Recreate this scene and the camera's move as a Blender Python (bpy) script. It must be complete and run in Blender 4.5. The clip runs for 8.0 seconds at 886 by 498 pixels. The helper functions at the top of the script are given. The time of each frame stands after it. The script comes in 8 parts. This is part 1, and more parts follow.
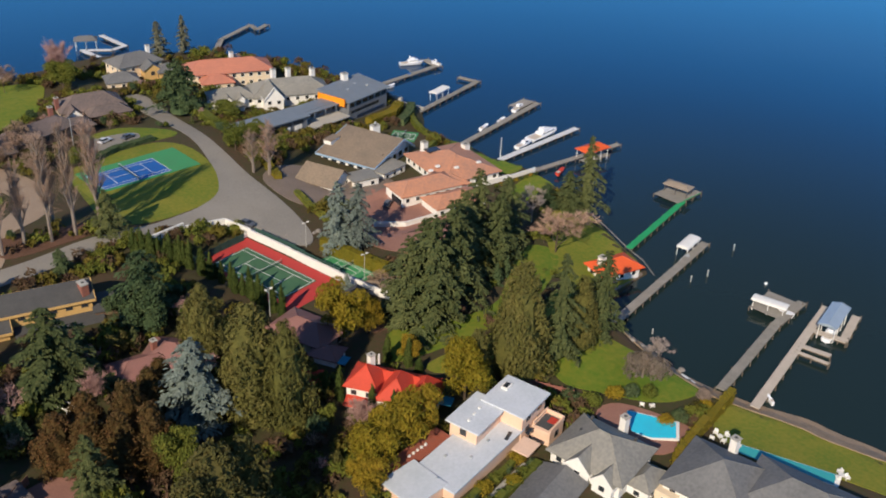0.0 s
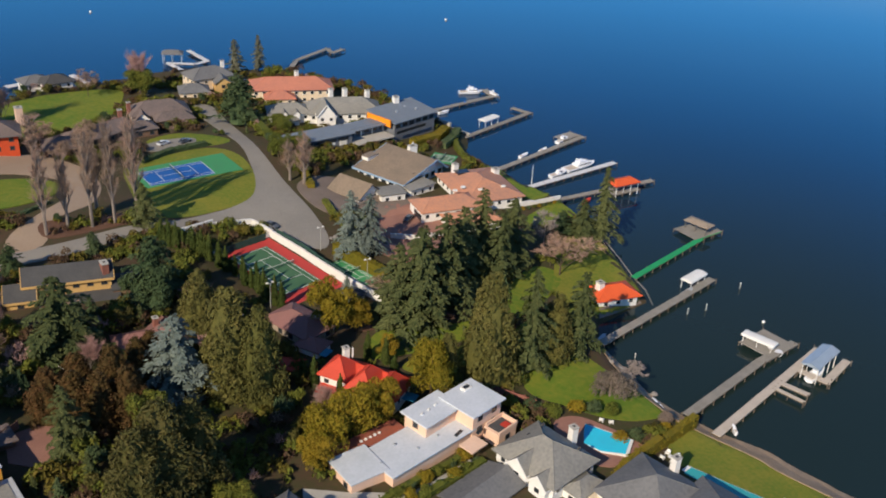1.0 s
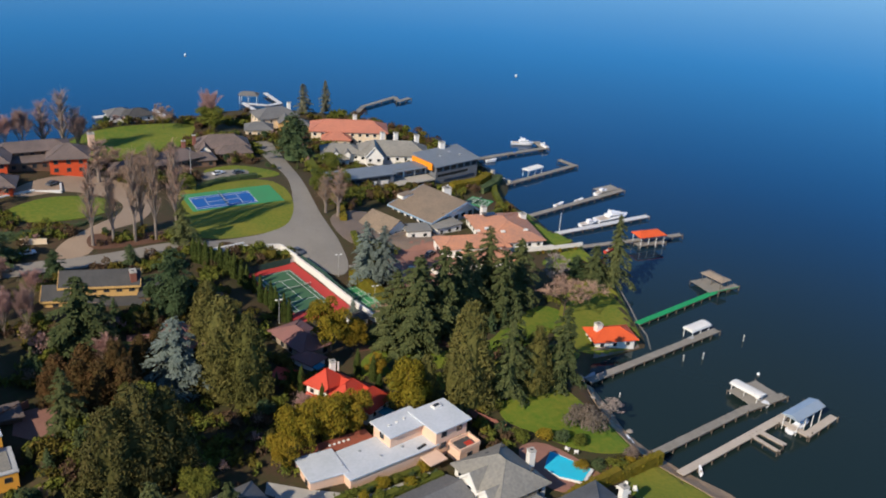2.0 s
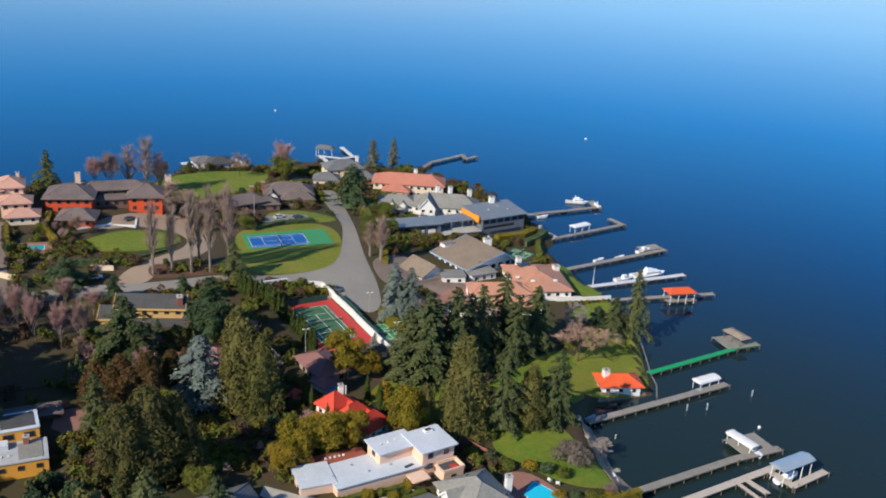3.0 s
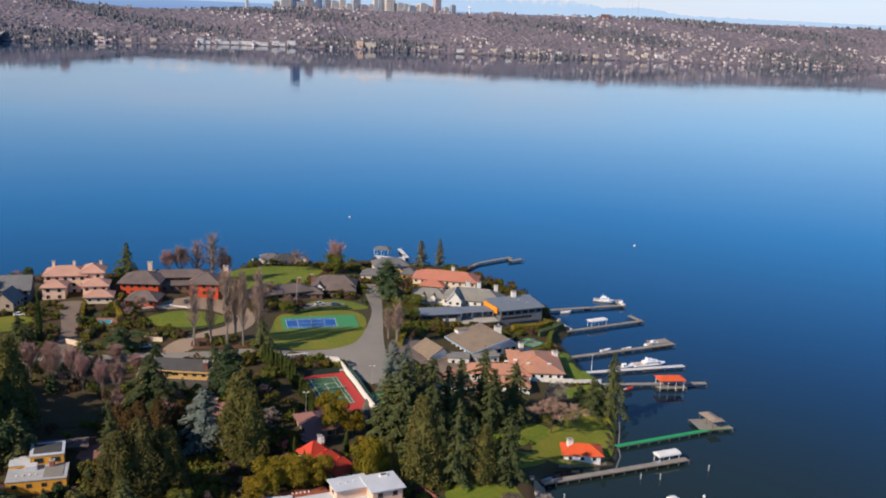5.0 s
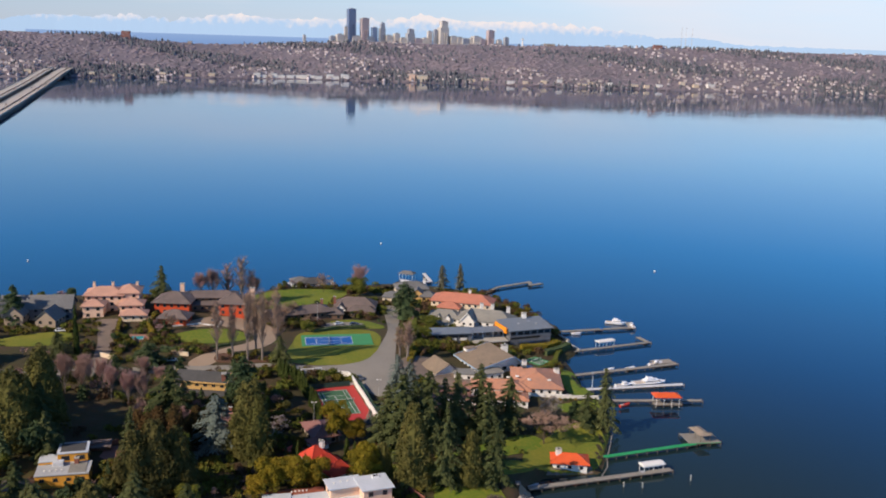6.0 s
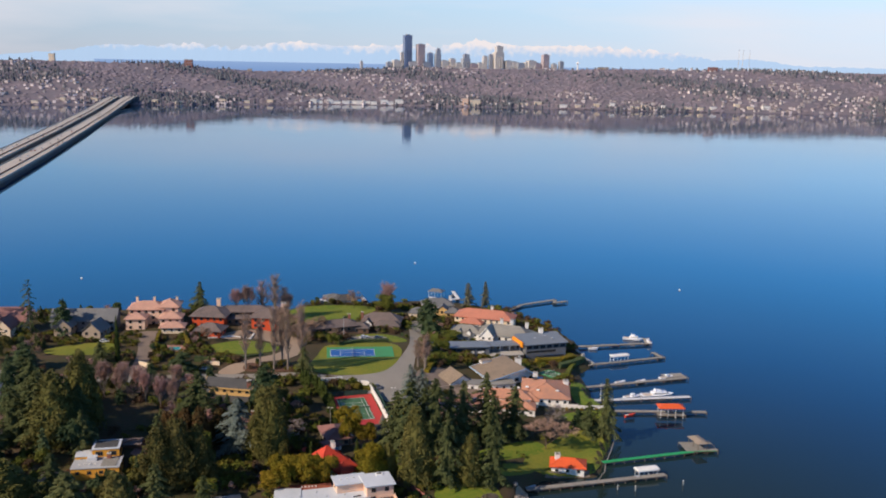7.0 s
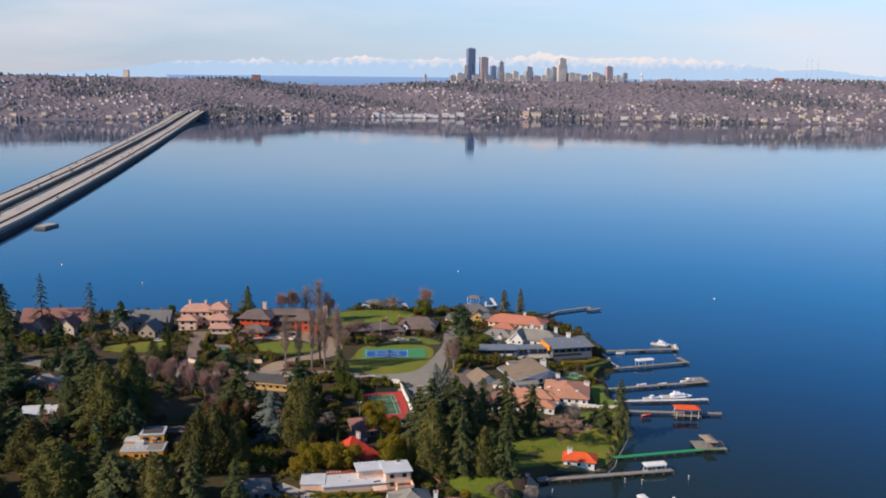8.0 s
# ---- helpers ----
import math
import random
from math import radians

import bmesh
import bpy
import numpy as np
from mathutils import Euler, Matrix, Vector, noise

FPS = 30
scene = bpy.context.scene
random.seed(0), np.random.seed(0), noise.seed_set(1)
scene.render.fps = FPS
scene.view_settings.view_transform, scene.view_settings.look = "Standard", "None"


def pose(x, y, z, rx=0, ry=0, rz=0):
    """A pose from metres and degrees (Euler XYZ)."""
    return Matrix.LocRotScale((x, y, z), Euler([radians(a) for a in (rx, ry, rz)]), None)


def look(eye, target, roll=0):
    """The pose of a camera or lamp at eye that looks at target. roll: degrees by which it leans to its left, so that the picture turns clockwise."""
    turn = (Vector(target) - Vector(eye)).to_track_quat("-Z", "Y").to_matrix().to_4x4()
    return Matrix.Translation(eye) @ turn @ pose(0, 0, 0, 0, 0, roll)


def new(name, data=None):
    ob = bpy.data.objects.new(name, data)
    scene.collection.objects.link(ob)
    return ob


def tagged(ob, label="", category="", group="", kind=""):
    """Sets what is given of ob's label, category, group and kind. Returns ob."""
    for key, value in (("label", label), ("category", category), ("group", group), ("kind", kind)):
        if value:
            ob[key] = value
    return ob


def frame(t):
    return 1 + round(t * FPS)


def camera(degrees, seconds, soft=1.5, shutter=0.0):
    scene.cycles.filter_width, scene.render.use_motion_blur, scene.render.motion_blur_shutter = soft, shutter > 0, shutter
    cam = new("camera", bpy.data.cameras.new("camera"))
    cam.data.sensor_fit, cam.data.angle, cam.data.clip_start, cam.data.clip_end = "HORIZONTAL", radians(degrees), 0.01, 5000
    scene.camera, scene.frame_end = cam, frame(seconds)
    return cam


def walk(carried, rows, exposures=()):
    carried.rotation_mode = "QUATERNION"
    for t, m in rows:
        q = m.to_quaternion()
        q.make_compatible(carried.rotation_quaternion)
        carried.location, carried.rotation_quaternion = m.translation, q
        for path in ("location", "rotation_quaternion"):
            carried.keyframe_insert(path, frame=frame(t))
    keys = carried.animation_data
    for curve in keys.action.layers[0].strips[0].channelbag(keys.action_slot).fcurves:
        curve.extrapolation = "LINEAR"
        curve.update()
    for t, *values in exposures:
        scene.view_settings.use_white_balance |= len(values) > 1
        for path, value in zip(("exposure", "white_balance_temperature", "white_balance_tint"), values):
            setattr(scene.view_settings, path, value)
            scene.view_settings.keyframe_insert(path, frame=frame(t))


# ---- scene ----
cam = camera(49.7, 8.0, 1.9)
PATH = [
    (0, (-107.843, -193.065, 126.984), (-106.667, -191.773, 126.01), 2.7),
    (0.5, (-101.205, -206.567, 127.052), (-100.113, -205.185, 126.105), 3.1),
    (1, (-94.426, -221.425, 129.174), (-93.416, -219.963, 128.257), 3.6),
    (1.5, (-86.672, -234.556, 129.53), (-85.74, -233.015, 128.659), 3.9),
    (3, (-62.54, -277.271, 135.068), (-61.908, -275.513, 134.354), 3.9),
    (3.5, (-54.329, -289.59, 135.412), (-53.771, -287.784, 134.759), 3.5),
    (4, (-45.59, -303.526, 137.414), (-45.096, -301.68, 136.824), 3.1),
    (4.5, (-37.088, -316.767, 138.413), (-36.655, -314.889, 137.878), 2.8),
    (6, (-12.679, -355.603, 142.437), (-12.425, -353.668, 142.001), 1.8),
    (6.5, (-4.36, -368.164, 143.731), (-4.163, -366.216, 143.321), 1.4),
    (7, (3.701, -380.201, 145.01), (3.832, -378.244, 144.619), 1.1),
    (7.5, (11.722, -393.05, 146.591), (11.782, -391.086, 146.213), 0.8),
    (8, (19.802, -405.271, 147.573), (19.795, -403.305, 147.205), 0.6),
]
walk(cam, [(t, look(eye, aim, roll)) for t, eye, aim, roll in PATH],
     ((0.0, 0.07, 6600, 11), (1.5, 0.03, 6550, 11), (3.0, 0.25, 6050, 9), (4.0, 0.2, 6300, 10), (4.5, 0.13, 6550, 13), (6.0, 0.06, 6720, 16), (8.0, 0.04, 6720, 16)))

# ---- light ----
SUN_TO = Vector((-0.87, -0.46, 0)).normalized() * math.cos(radians(33)) + Vector((0, 0, math.sin(radians(33))))
world = bpy.data.worlds.new("sky")
scene.world = world
world.use_nodes = True
wn, wl = world.node_tree.nodes, world.node_tree.links
wn.clear()
sky = wn.new("ShaderNodeTexSky")
sky.sky_type, sky.sun_disc = "NISHITA", False
sky.sun_elevation, sky.sun_rotation = radians(33), math.atan2(SUN_TO.x, SUN_TO.y)
sky.air_density, sky.dust_density, sky.ozone_density = 1.0, 0.15, 4.0
coords = wn.new("ShaderNodeTexCoord")
stretch = wn.new("ShaderNodeMapping")
stretch.inputs["Scale"].default_value = (1.4, 1.4, 9.0)
wl.new(coords.outputs["Generated"], stretch.inputs["Vector"])
cloud = wn.new("ShaderNodeTexNoise")
cloud.inputs["Scale"].default_value, cloud.inputs["Detail"].default_value = 1.6, 6
wl.new(stretch.outputs["Vector"], cloud.inputs["Vector"])
cramp = wn.new("ShaderNodeValToRGB")
cramp.color_ramp.elements[0].position, cramp.color_ramp.elements[1].position = 0.42, 0.68
wl.new(cloud.outputs["Fac"], cramp.inputs["Fac"])
thin = wn.new("ShaderNodeMath")
thin.operation = "MULTIPLY"
thin.inputs[1].default_value = 0.62
wl.new(cramp.outputs["Color"], thin.inputs[0])
veil = wn.new("ShaderNodeMixRGB")
veil.inputs["Color2"].default_value = (7.6, 7.4, 7.7, 1)
low_cloud = wn.new("ShaderNodeMath")
low_cloud.operation = "MULTIPLY"
wl.new(thin.outputs["Value"], low_cloud.inputs[0])
wl.new(low_cloud.outputs["Value"], veil.inputs["Fac"])
tint = wn.new("ShaderNodeMixRGB")
tint.blend_type = "MULTIPLY"
tint.inputs["Fac"].default_value, tint.inputs["Color2"].default_value = 1.0, (0.53, 0.73, 0.9, 1)
wl.new(sky.outputs["Color"], tint.inputs["Color1"])
height = wn.new("ShaderNodeSeparateXYZ")
wl.new(coords.outputs["Generated"], height.inputs["Vector"])
ceiling_of_cloud = wn.new("ShaderNodeMapRange")  # thin cloud lies low over the horizon
ceiling_of_cloud.interpolation_type = "SMOOTHSTEP"
ceiling_of_cloud.inputs["From Min"].default_value, ceiling_of_cloud.inputs["From Max"].default_value = 0.055, 0.15
ceiling_of_cloud.inputs["To Min"].default_value, ceiling_of_cloud.inputs["To Max"].default_value = 1.0, 0.05
wl.new(height.outputs["Z"], ceiling_of_cloud.inputs["Value"])
wl.new(ceiling_of_cloud.outputs["Result"], low_cloud.inputs[1])
low = wn.new("ShaderNodeMapRange")
low.interpolation_type = "SMOOTHERSTEP"
low.inputs["From Min"].default_value, low.inputs["From Max"].default_value = 0.17, 0.48
low.inputs["To Min"].default_value, low.inputs["To Max"].default_value = 0.9, 0.0
wl.new(height.outputs["Z"], low.inputs["Value"])
band = wn.new("ShaderNodeValToRGB")
band.color_ramp.elements[0].color, band.color_ramp.elements[1].color = (0.51, 0.605, 0.715, 1), (0.03, 0.29, 0.9, 1)
band.color_ramp.elements[1].position = 0.34
for at, tone in ((0.05, (0.46, 0.66, 0.82, 1)), (0.11, (0.36, 0.72, 1.1, 1)), (0.2, (0.09, 0.54, 1.25, 1))):
    band.color_ramp.elements.new(at).color = tone
wl.new(height.outputs["Z"], band.inputs["Fac"])
bright = wn.new("ShaderNodeMixRGB")
bright.blend_type = "MULTIPLY"
bright.inputs["Fac"].default_value = 1.0
wl.new(band.outputs["Color"], bright.inputs["Color1"])
side = wn.new("ShaderNodeMapRange")  # the sky pales away from the sun's side
side.inputs["From Min"].default_value, side.inputs["From Max"].default_value = -0.5, 0.5
side.inputs["To Min"].default_value, side.inputs["To Max"].default_value = 7.9, 12.4
wl.new(height.outputs["X"], side.inputs["Value"])
wl.new(side.outputs["Result"], bright.inputs["Color2"])
haze = wn.new("ShaderNodeMixRGB")
wl.new(bright.outputs["Color"], haze.inputs["Color2"])
wl.new(low.outputs["Result"], haze.inputs["Fac"])
wl.new(tint.outputs["Color"], haze.inputs["Color1"])
wl.new(haze.outputs["Color"], veil.inputs["Color1"])
back = wn.new("ShaderNodeBackground")
back.inputs["Strength"].default_value = 0.107
wl.new(veil.outputs["Color"], back.inputs["Color"])
wout = wn.new("ShaderNodeOutputWorld")
wl.new(back.outputs["Background"], wout.inputs["Surface"])
sun = new("sun", bpy.data.lights.new("sun", "SUN"))
sun.data.energy, sun.data.angle, sun.data.color = 4.9, radians(0.5), (1.0, 0.87, 0.68)
sun.matrix_world = look(SUN_TO * 500, (0, 0, 0))
scene.view_settings.exposure = 0.0


# ---- materials ----
def mat(name, a, b=None, scale=0.6, rough=0.8, bump=0.0, metal=0.0, fine=None, vary=0.0, island=0.0, stretch=(1, 1, 1), spec=0.3):
    """Two tones mixed by coarse and fine noise; vary and island shift the value from object to object or from piece to piece."""
    m = bpy.data.materials.new(name)
    m.use_nodes = True
    n, l = m.node_tree.nodes, m.node_tree.links
    p = n["Principled BSDF"]
    p.inputs["Roughness"].default_value, p.inputs["Metallic"].default_value = rough, metal
    p.inputs["Specular IOR Level"].default_value = spec
    b = b or tuple(c * 0.78 for c in a)
    tc = n.new("ShaderNodeTexCoord")
    mp = n.new("ShaderNodeMapping")
    mp.inputs["Scale"].default_value = stretch
    l.new(tc.outputs["Object"], mp.inputs["Vector"])
    n1, n2 = n.new("ShaderNodeTexNoise"), n.new("ShaderNodeTexNoise")
    n1.inputs["Scale"].default_value, n1.inputs["Detail"].default_value = scale, 5
    n2.inputs["Scale"].default_value, n2.inputs["Detail"].default_value = fine or scale * 9, 4
    for q in (n1, n2):
        l.new(mp.outputs["Vector"], q.inputs["Vector"])
    add = n.new("ShaderNodeMath")
    add.operation = "ADD"
    l.new(n1.outputs["Fac"], add.inputs[0])
    l.new(n2.outputs["Fac"], add.inputs[1])
    rng = n.new("ShaderNodeMapRange")
    rng.inputs["From Min"].default_value, rng.inputs["From Max"].default_value = 0.72, 1.28
    l.new(add.outputs["Value"], rng.inputs["Value"])
    mix = n.new("ShaderNodeMixRGB")
    mix.inputs["Color1"].default_value, mix.inputs["Color2"].default_value = (*a, 1), (*b, 1)
    l.new(rng.outputs["Result"], mix.inputs["Fac"])
    out = mix.outputs["Color"]
    for amount, node, sock in ((vary, "ShaderNodeObjectInfo", "Random"), (island, "ShaderNodeNewGeometry", "Random Per Island")):
        if amount:
            src = n.new(node)
            r2 = n.new("ShaderNodeMapRange")
            r2.inputs["To Min"].default_value, r2.inputs["To Max"].default_value = 1 - amount, 1 + amount
            l.new(src.outputs[sock], r2.inputs["Value"])
            hsv = n.new("ShaderNodeHueSaturation")
            l.new(out, hsv.inputs["Color"])
            l.new(r2.outputs["Result"], hsv.inputs["Value"])
            r3 = n.new("ShaderNodeMapRange")
            r3.inputs["To Min"].default_value, r3.inputs["To Max"].default_value = 0.5 + amount * 0.07, 0.5 - amount * 0.07
            l.new(src.outputs[sock], r3.inputs["Value"])
            l.new(r3.outputs["Result"], hsv.inputs["Hue"])
            out = hsv.outputs["Color"]
    l.new(out, p.inputs["Base Color"])
    if bump:
        bp = n.new("ShaderNodeBump")
        bp.inputs["Strength"].default_value, bp.inputs["Distance"].default_value = bump, 0.08
        l.new(add.outputs["Value"], bp.inputs["Height"])
        l.new(bp.outputs["Normal"], p.inputs["Normal"])
    return m


def striped(m, step, depth=0.25, turn=0.0, width=0.5):
    """Fine parallel ribs (planks, roof courses) as relief over a material."""
    n, l = m.node_tree.nodes, m.node_tree.links
    tc, mp, wv = n.new("ShaderNodeTexCoord"), n.new("ShaderNodeMapping"), n.new("ShaderNodeTexWave")
    mp.inputs["Rotation"].default_value = (0, 0, turn)
    l.new(tc.outputs["Object"], mp.inputs["Vector"])
    l.new(mp.outputs["Vector"], wv.inputs["Vector"])
    wv.inputs["Scale"].default_value = 0.314 / step
    wv.inputs["Distortion"].default_value, wv.inputs["Detail"].default_value = 0.6, 2
    p = n["Principled BSDF"]
    src = p.inputs["Base Color"].links[0].from_socket
    mul = n.new("ShaderNodeMixRGB")
    mul.blend_type = "MULTIPLY"
    mul.inputs["Fac"].default_value = depth * 0.4
    l.new(src, mul.inputs["Color1"])
    l.new(wv.outputs["Color"], mul.inputs["Color2"])
    l.new(mul.outputs["Color"], p.inputs["Base Color"])
    return m


M = {
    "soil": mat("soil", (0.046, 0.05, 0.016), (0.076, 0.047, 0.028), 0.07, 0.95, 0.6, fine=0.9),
    "lawn": mat("lawn", (0.085, 0.155, 0.012), (0.19, 0.198, 0.022), 0.075, 0.95, 0.6, fine=0.7),
    "forecourt": mat("forecourt", (0.23, 0.175, 0.14), (0.17, 0.135, 0.11), 0.15, 0.9, 0.2, fine=2.2),
    "lawn_rough": mat("lawn_rough", (0.115, 0.16, 0.016), (0.22, 0.2, 0.026), 0.09, 0.95, 0.5, fine=1.1),
    "mulch": mat("mulch", (0.1, 0.05, 0.033), (0.15, 0.08, 0.05), 0.3, 0.95, 0.6, fine=2.2),
    "sand": mat("sand", (0.36, 0.26, 0.175), (0.24, 0.175, 0.12), 0.3, 0.95, 0.4),
    "asphalt": mat("asphalt", (0.215, 0.197, 0.172), (0.28, 0.256, 0.222), 0.08, 0.9, 0.15, fine=2.5),
    "paving": mat("paving", (0.3, 0.215, 0.15), (0.37, 0.275, 0.195), 0.12, 0.9, 0.15, fine=2.5),
    "brick_paving": mat("brick_paving", (0.33, 0.17, 0.13), (0.26, 0.13, 0.1), 0.2, 0.9, 0.2, fine=3),
    "concrete": mat("concrete", (0.45, 0.43, 0.39), (0.36, 0.34, 0.3), 0.4, 0.85, 0.15),
    "court_red": mat("court_red", (0.48, 0.045, 0.04), (0.42, 0.05, 0.045), 0.15, 0.8),
    "court_green": mat("court_green", (0.065, 0.15, 0.075), (0.05, 0.125, 0.065), 0.15, 0.8),
    "court_mint": mat("court_mint", (0.05, 0.28, 0.11), (0.06, 0.24, 0.1), 0.15, 0.8),
    "court_blue": mat("court_blue", (0.012, 0.11, 0.38), (0.015, 0.095, 0.33), 0.15, 0.8),
    "line": mat("line", (0.75, 0.75, 0.72), (0.62, 0.62, 0.6), 1.0, 0.8),
    "white": mat("white", (0.8, 0.78, 0.74), (0.7, 0.68, 0.64), 0.5, 0.7),
    "cream": mat("cream", (0.75, 0.62, 0.45), (0.68, 0.55, 0.4), 0.5, 0.8),
    "peach": mat("peach", (0.78, 0.54, 0.4), (0.7, 0.47, 0.34), 0.4, 0.85),
    "yellow": mat("yellow", (0.82, 0.41, 0.06), (0.74, 0.36, 0.06), 0.4, 0.85),
    "ochre": mat("ochre", (0.6, 0.38, 0.14), (0.5, 0.32, 0.13), 0.4, 0.85),
    "orange": mat("orange", (0.9, 0.3, 0.015), (0.84, 0.26, 0.015), 0.4, 0.6),
    "red_wall": mat("red_wall", (0.62, 0.085, 0.025), (0.52, 0.07, 0.025), 0.4, 0.8),
    "grey_wall": mat("grey_wall", (0.17, 0.18, 0.2), (0.13, 0.14, 0.155), 0.4, 0.8),
    "tan_wall": mat("tan_wall", (0.38, 0.3, 0.23), (0.3, 0.24, 0.18), 0.4, 0.85),
    "brown_wall": mat("brown_wall", (0.2, 0.12, 0.08), (0.15, 0.09, 0.06), 0.4, 0.85),
    "blue_trim": mat("blue_trim", (0.3, 0.42, 0.56), (0.26, 0.37, 0.5), 0.5, 0.6),
    "brick": striped(mat("brick", (0.3, 0.12, 0.09), (0.22, 0.09, 0.07), 1.5, 0.9, 0.3), 0.1, 0.2),
    "roof_red": striped(mat("roof_red", (0.6, 0.066, 0.035), (0.48, 0.055, 0.03), 0.35, 0.65, 0.3, fine=4), 0.35, 0.22, 0.8),
    "roof_orange": striped(mat("roof_orange", (0.75, 0.12, 0.035), (0.66, 0.1, 0.03), 0.35, 0.65, 0.3, fine=4), 0.35, 0.22),
    "roof_salmon": striped(mat("roof_salmon", (0.6, 0.27, 0.155), (0.38, 0.21, 0.155), 0.12, 0.8, 0.4, fine=1.3), 0.35, 0.25, 0.2),
    "roof_coral": striped(mat("roof_coral", (0.58, 0.22, 0.14), (0.42, 0.17, 0.12), 0.13, 0.8, 0.4, fine=1.6), 0.35, 0.25, 0.2),
    "roof_pink": striped(mat("roof_pink", (0.62, 0.345, 0.25), (0.46, 0.26, 0.195), 0.15, 0.8, 0.4, fine=1.8), 0.35, 0.22),
    "roof_rose": striped(mat("roof_rose", (0.29, 0.135, 0.12), (0.21, 0.115, 0.105), 0.15, 0.8, 0.4, fine=4), 0.35, 0.22),
    "roof_rust": mat("roof_rust", (0.34, 0.09, 0.05), (0.26, 0.09, 0.06), 0.6, 0.85, 0.3),
    "roof_brown": striped(mat("roof_brown", (0.205, 0.155, 0.14), (0.115, 0.095, 0.09), 0.16, 0.85, 0.5, fine=1.8), 0.3, 0.25),
    "roof_taupe": striped(mat("roof_taupe", (0.29, 0.22, 0.155), (0.19, 0.15, 0.115), 0.13, 0.85, 0.5, fine=1.6), 0.3, 0.2, 0.3),
    "roof_grey": striped(mat("roof_grey", (0.3, 0.285, 0.25), (0.2, 0.195, 0.18), 0.14, 0.85, 0.5, fine=1.6), 0.3, 0.2),
    "roof_slate": striped(mat("roof_slate", (0.19, 0.19, 0.19), (0.125, 0.127, 0.13), 0.14, 0.8, 0.5, fine=1.6), 0.3, 0.2),
    "roof_blue": striped(mat("roof_blue", (0.2, 0.225, 0.255), (0.165, 0.19, 0.22), 0.3, 0.55, 0.1), 0.5, 0.12),
    "roof_white": mat("roof_white", (0.6, 0.63, 0.68), (0.5, 0.54, 0.58), 0.2, 0.6, 0.05, fine=1.5),
    "roof_pale": mat("roof_pale", (0.44, 0.45, 0.46), (0.36, 0.37, 0.385), 0.3, 0.7, 0.1, fine=2.0),
    "roof_dark": mat("roof_dark", (0.085, 0.085, 0.085), (0.06, 0.06, 0.062), 0.4, 0.85, 0.4),
    "metal_roof": striped(mat("metal_roof", (0.42, 0.5, 0.58), (0.36, 0.44, 0.52), 0.3, 0.45, metal=0.3), 0.4, 0.15),
    "metal": mat("metal", (0.5, 0.52, 0.54), (0.4, 0.42, 0.44), 1.0, 0.5, metal=0.4),
    "plank": striped(mat("plank", (0.33, 0.3, 0.26), (0.24, 0.22, 0.19), 0.5, 0.9, 0.3, vary=0.12), 0.3, 0.22),
    "shake": striped(mat("shake", (0.36, 0.29, 0.225), (0.26, 0.21, 0.165), 0.6, 0.9, 0.3), 0.3, 0.2),
    "plank_pale": striped(mat("plank_pale", (0.55, 0.48, 0.4), (0.47, 0.4, 0.33), 0.5, 0.9, 0.2), 0.3, 0.18),
    "plank_white": mat("plank_white", (0.66, 0.66, 0.66), (0.55, 0.55, 0.56), 0.5, 0.8, 0.1),
    "turf": mat("turf", (0.015, 0.33, 0.12), (0.02, 0.28, 0.1), 0.4, 0.9, 0.2),
    "pile": mat("pile", (0.16, 0.13, 0.1), (0.1, 0.085, 0.07), 1.0, 0.9, 0.4),
    "pole": mat("pole", (0.42, 0.42, 0.4), (0.34, 0.34, 0.33), 1.0, 0.8),
    "gelcoat": mat("gelcoat", (0.82, 0.83, 0.85), (0.76, 0.77, 0.8), 0.5, 0.25, spec=0.5),
    "canvas": mat("canvas", (0.78, 0.77, 0.74), (0.7, 0.69, 0.66), 0.6, 0.8, 0.1),
    "canvas_teal": mat("canvas_teal", (0.02, 0.24, 0.36), (0.03, 0.2, 0.3), 0.6, 0.7),
    "canvas_blue": mat("canvas_blue", (0.02, 0.12, 0.4), None, 0.6, 0.7),
    "red_cover": mat("red_cover", (0.5, 0.05, 0.03), None, 0.6, 0.7),
    "dark_glass": mat("dark_glass", (0.02, 0.024, 0.03), (0.03, 0.036, 0.045), 0.4, 0.08, spec=0.6),
    "fence_green": mat("fence_green", (0.03, 0.075, 0.06), (0.025, 0.06, 0.05), 0.8, 0.85),
    "cedar_fence": mat("cedar_fence", (0.27, 0.14, 0.1), (0.2, 0.11, 0.08), 0.6, 0.9, 0.3),
    "pool": mat("pool", (0.03, 0.58, 0.8), (0.04, 0.52, 0.74), 0.2, 0.08, spec=0.5),
    "pool_teal": mat("pool_teal", (0.04, 0.36, 0.38), (0.05, 0.32, 0.34), 0.2, 0.08, spec=0.5),
    "pool_blue": mat("pool_blue", (0.02, 0.05, 0.2), None, 0.2, 0.3),
    "rubber": mat("rubber", (0.025, 0.025, 0.025), None, 2, 0.9),
    "car_paint": mat("car_paint", (0.12, 0.13, 0.15), None, 2, 0.25, spec=0.5),
    "car_white": mat("car_white", (0.75, 0.76, 0.78), None, 2, 0.25, spec=0.5),
    "bark": mat("bark", (0.12, 0.085, 0.06), (0.075, 0.055, 0.04), 1.2, 0.95, 0.6),
    "bark_pale": mat("bark_pale", (0.27, 0.22, 0.185), (0.17, 0.14, 0.12), 1.2, 0.95, 0.5),
    "twig_red": mat("twig_red", (0.43, 0.27, 0.235), (0.32, 0.2, 0.17), 0.8, 0.95, vary=0.15),
    "twig_brown": mat("twig_brown", (0.37, 0.25, 0.18), (0.28, 0.19, 0.135), 0.8, 0.95, vary=0.15),
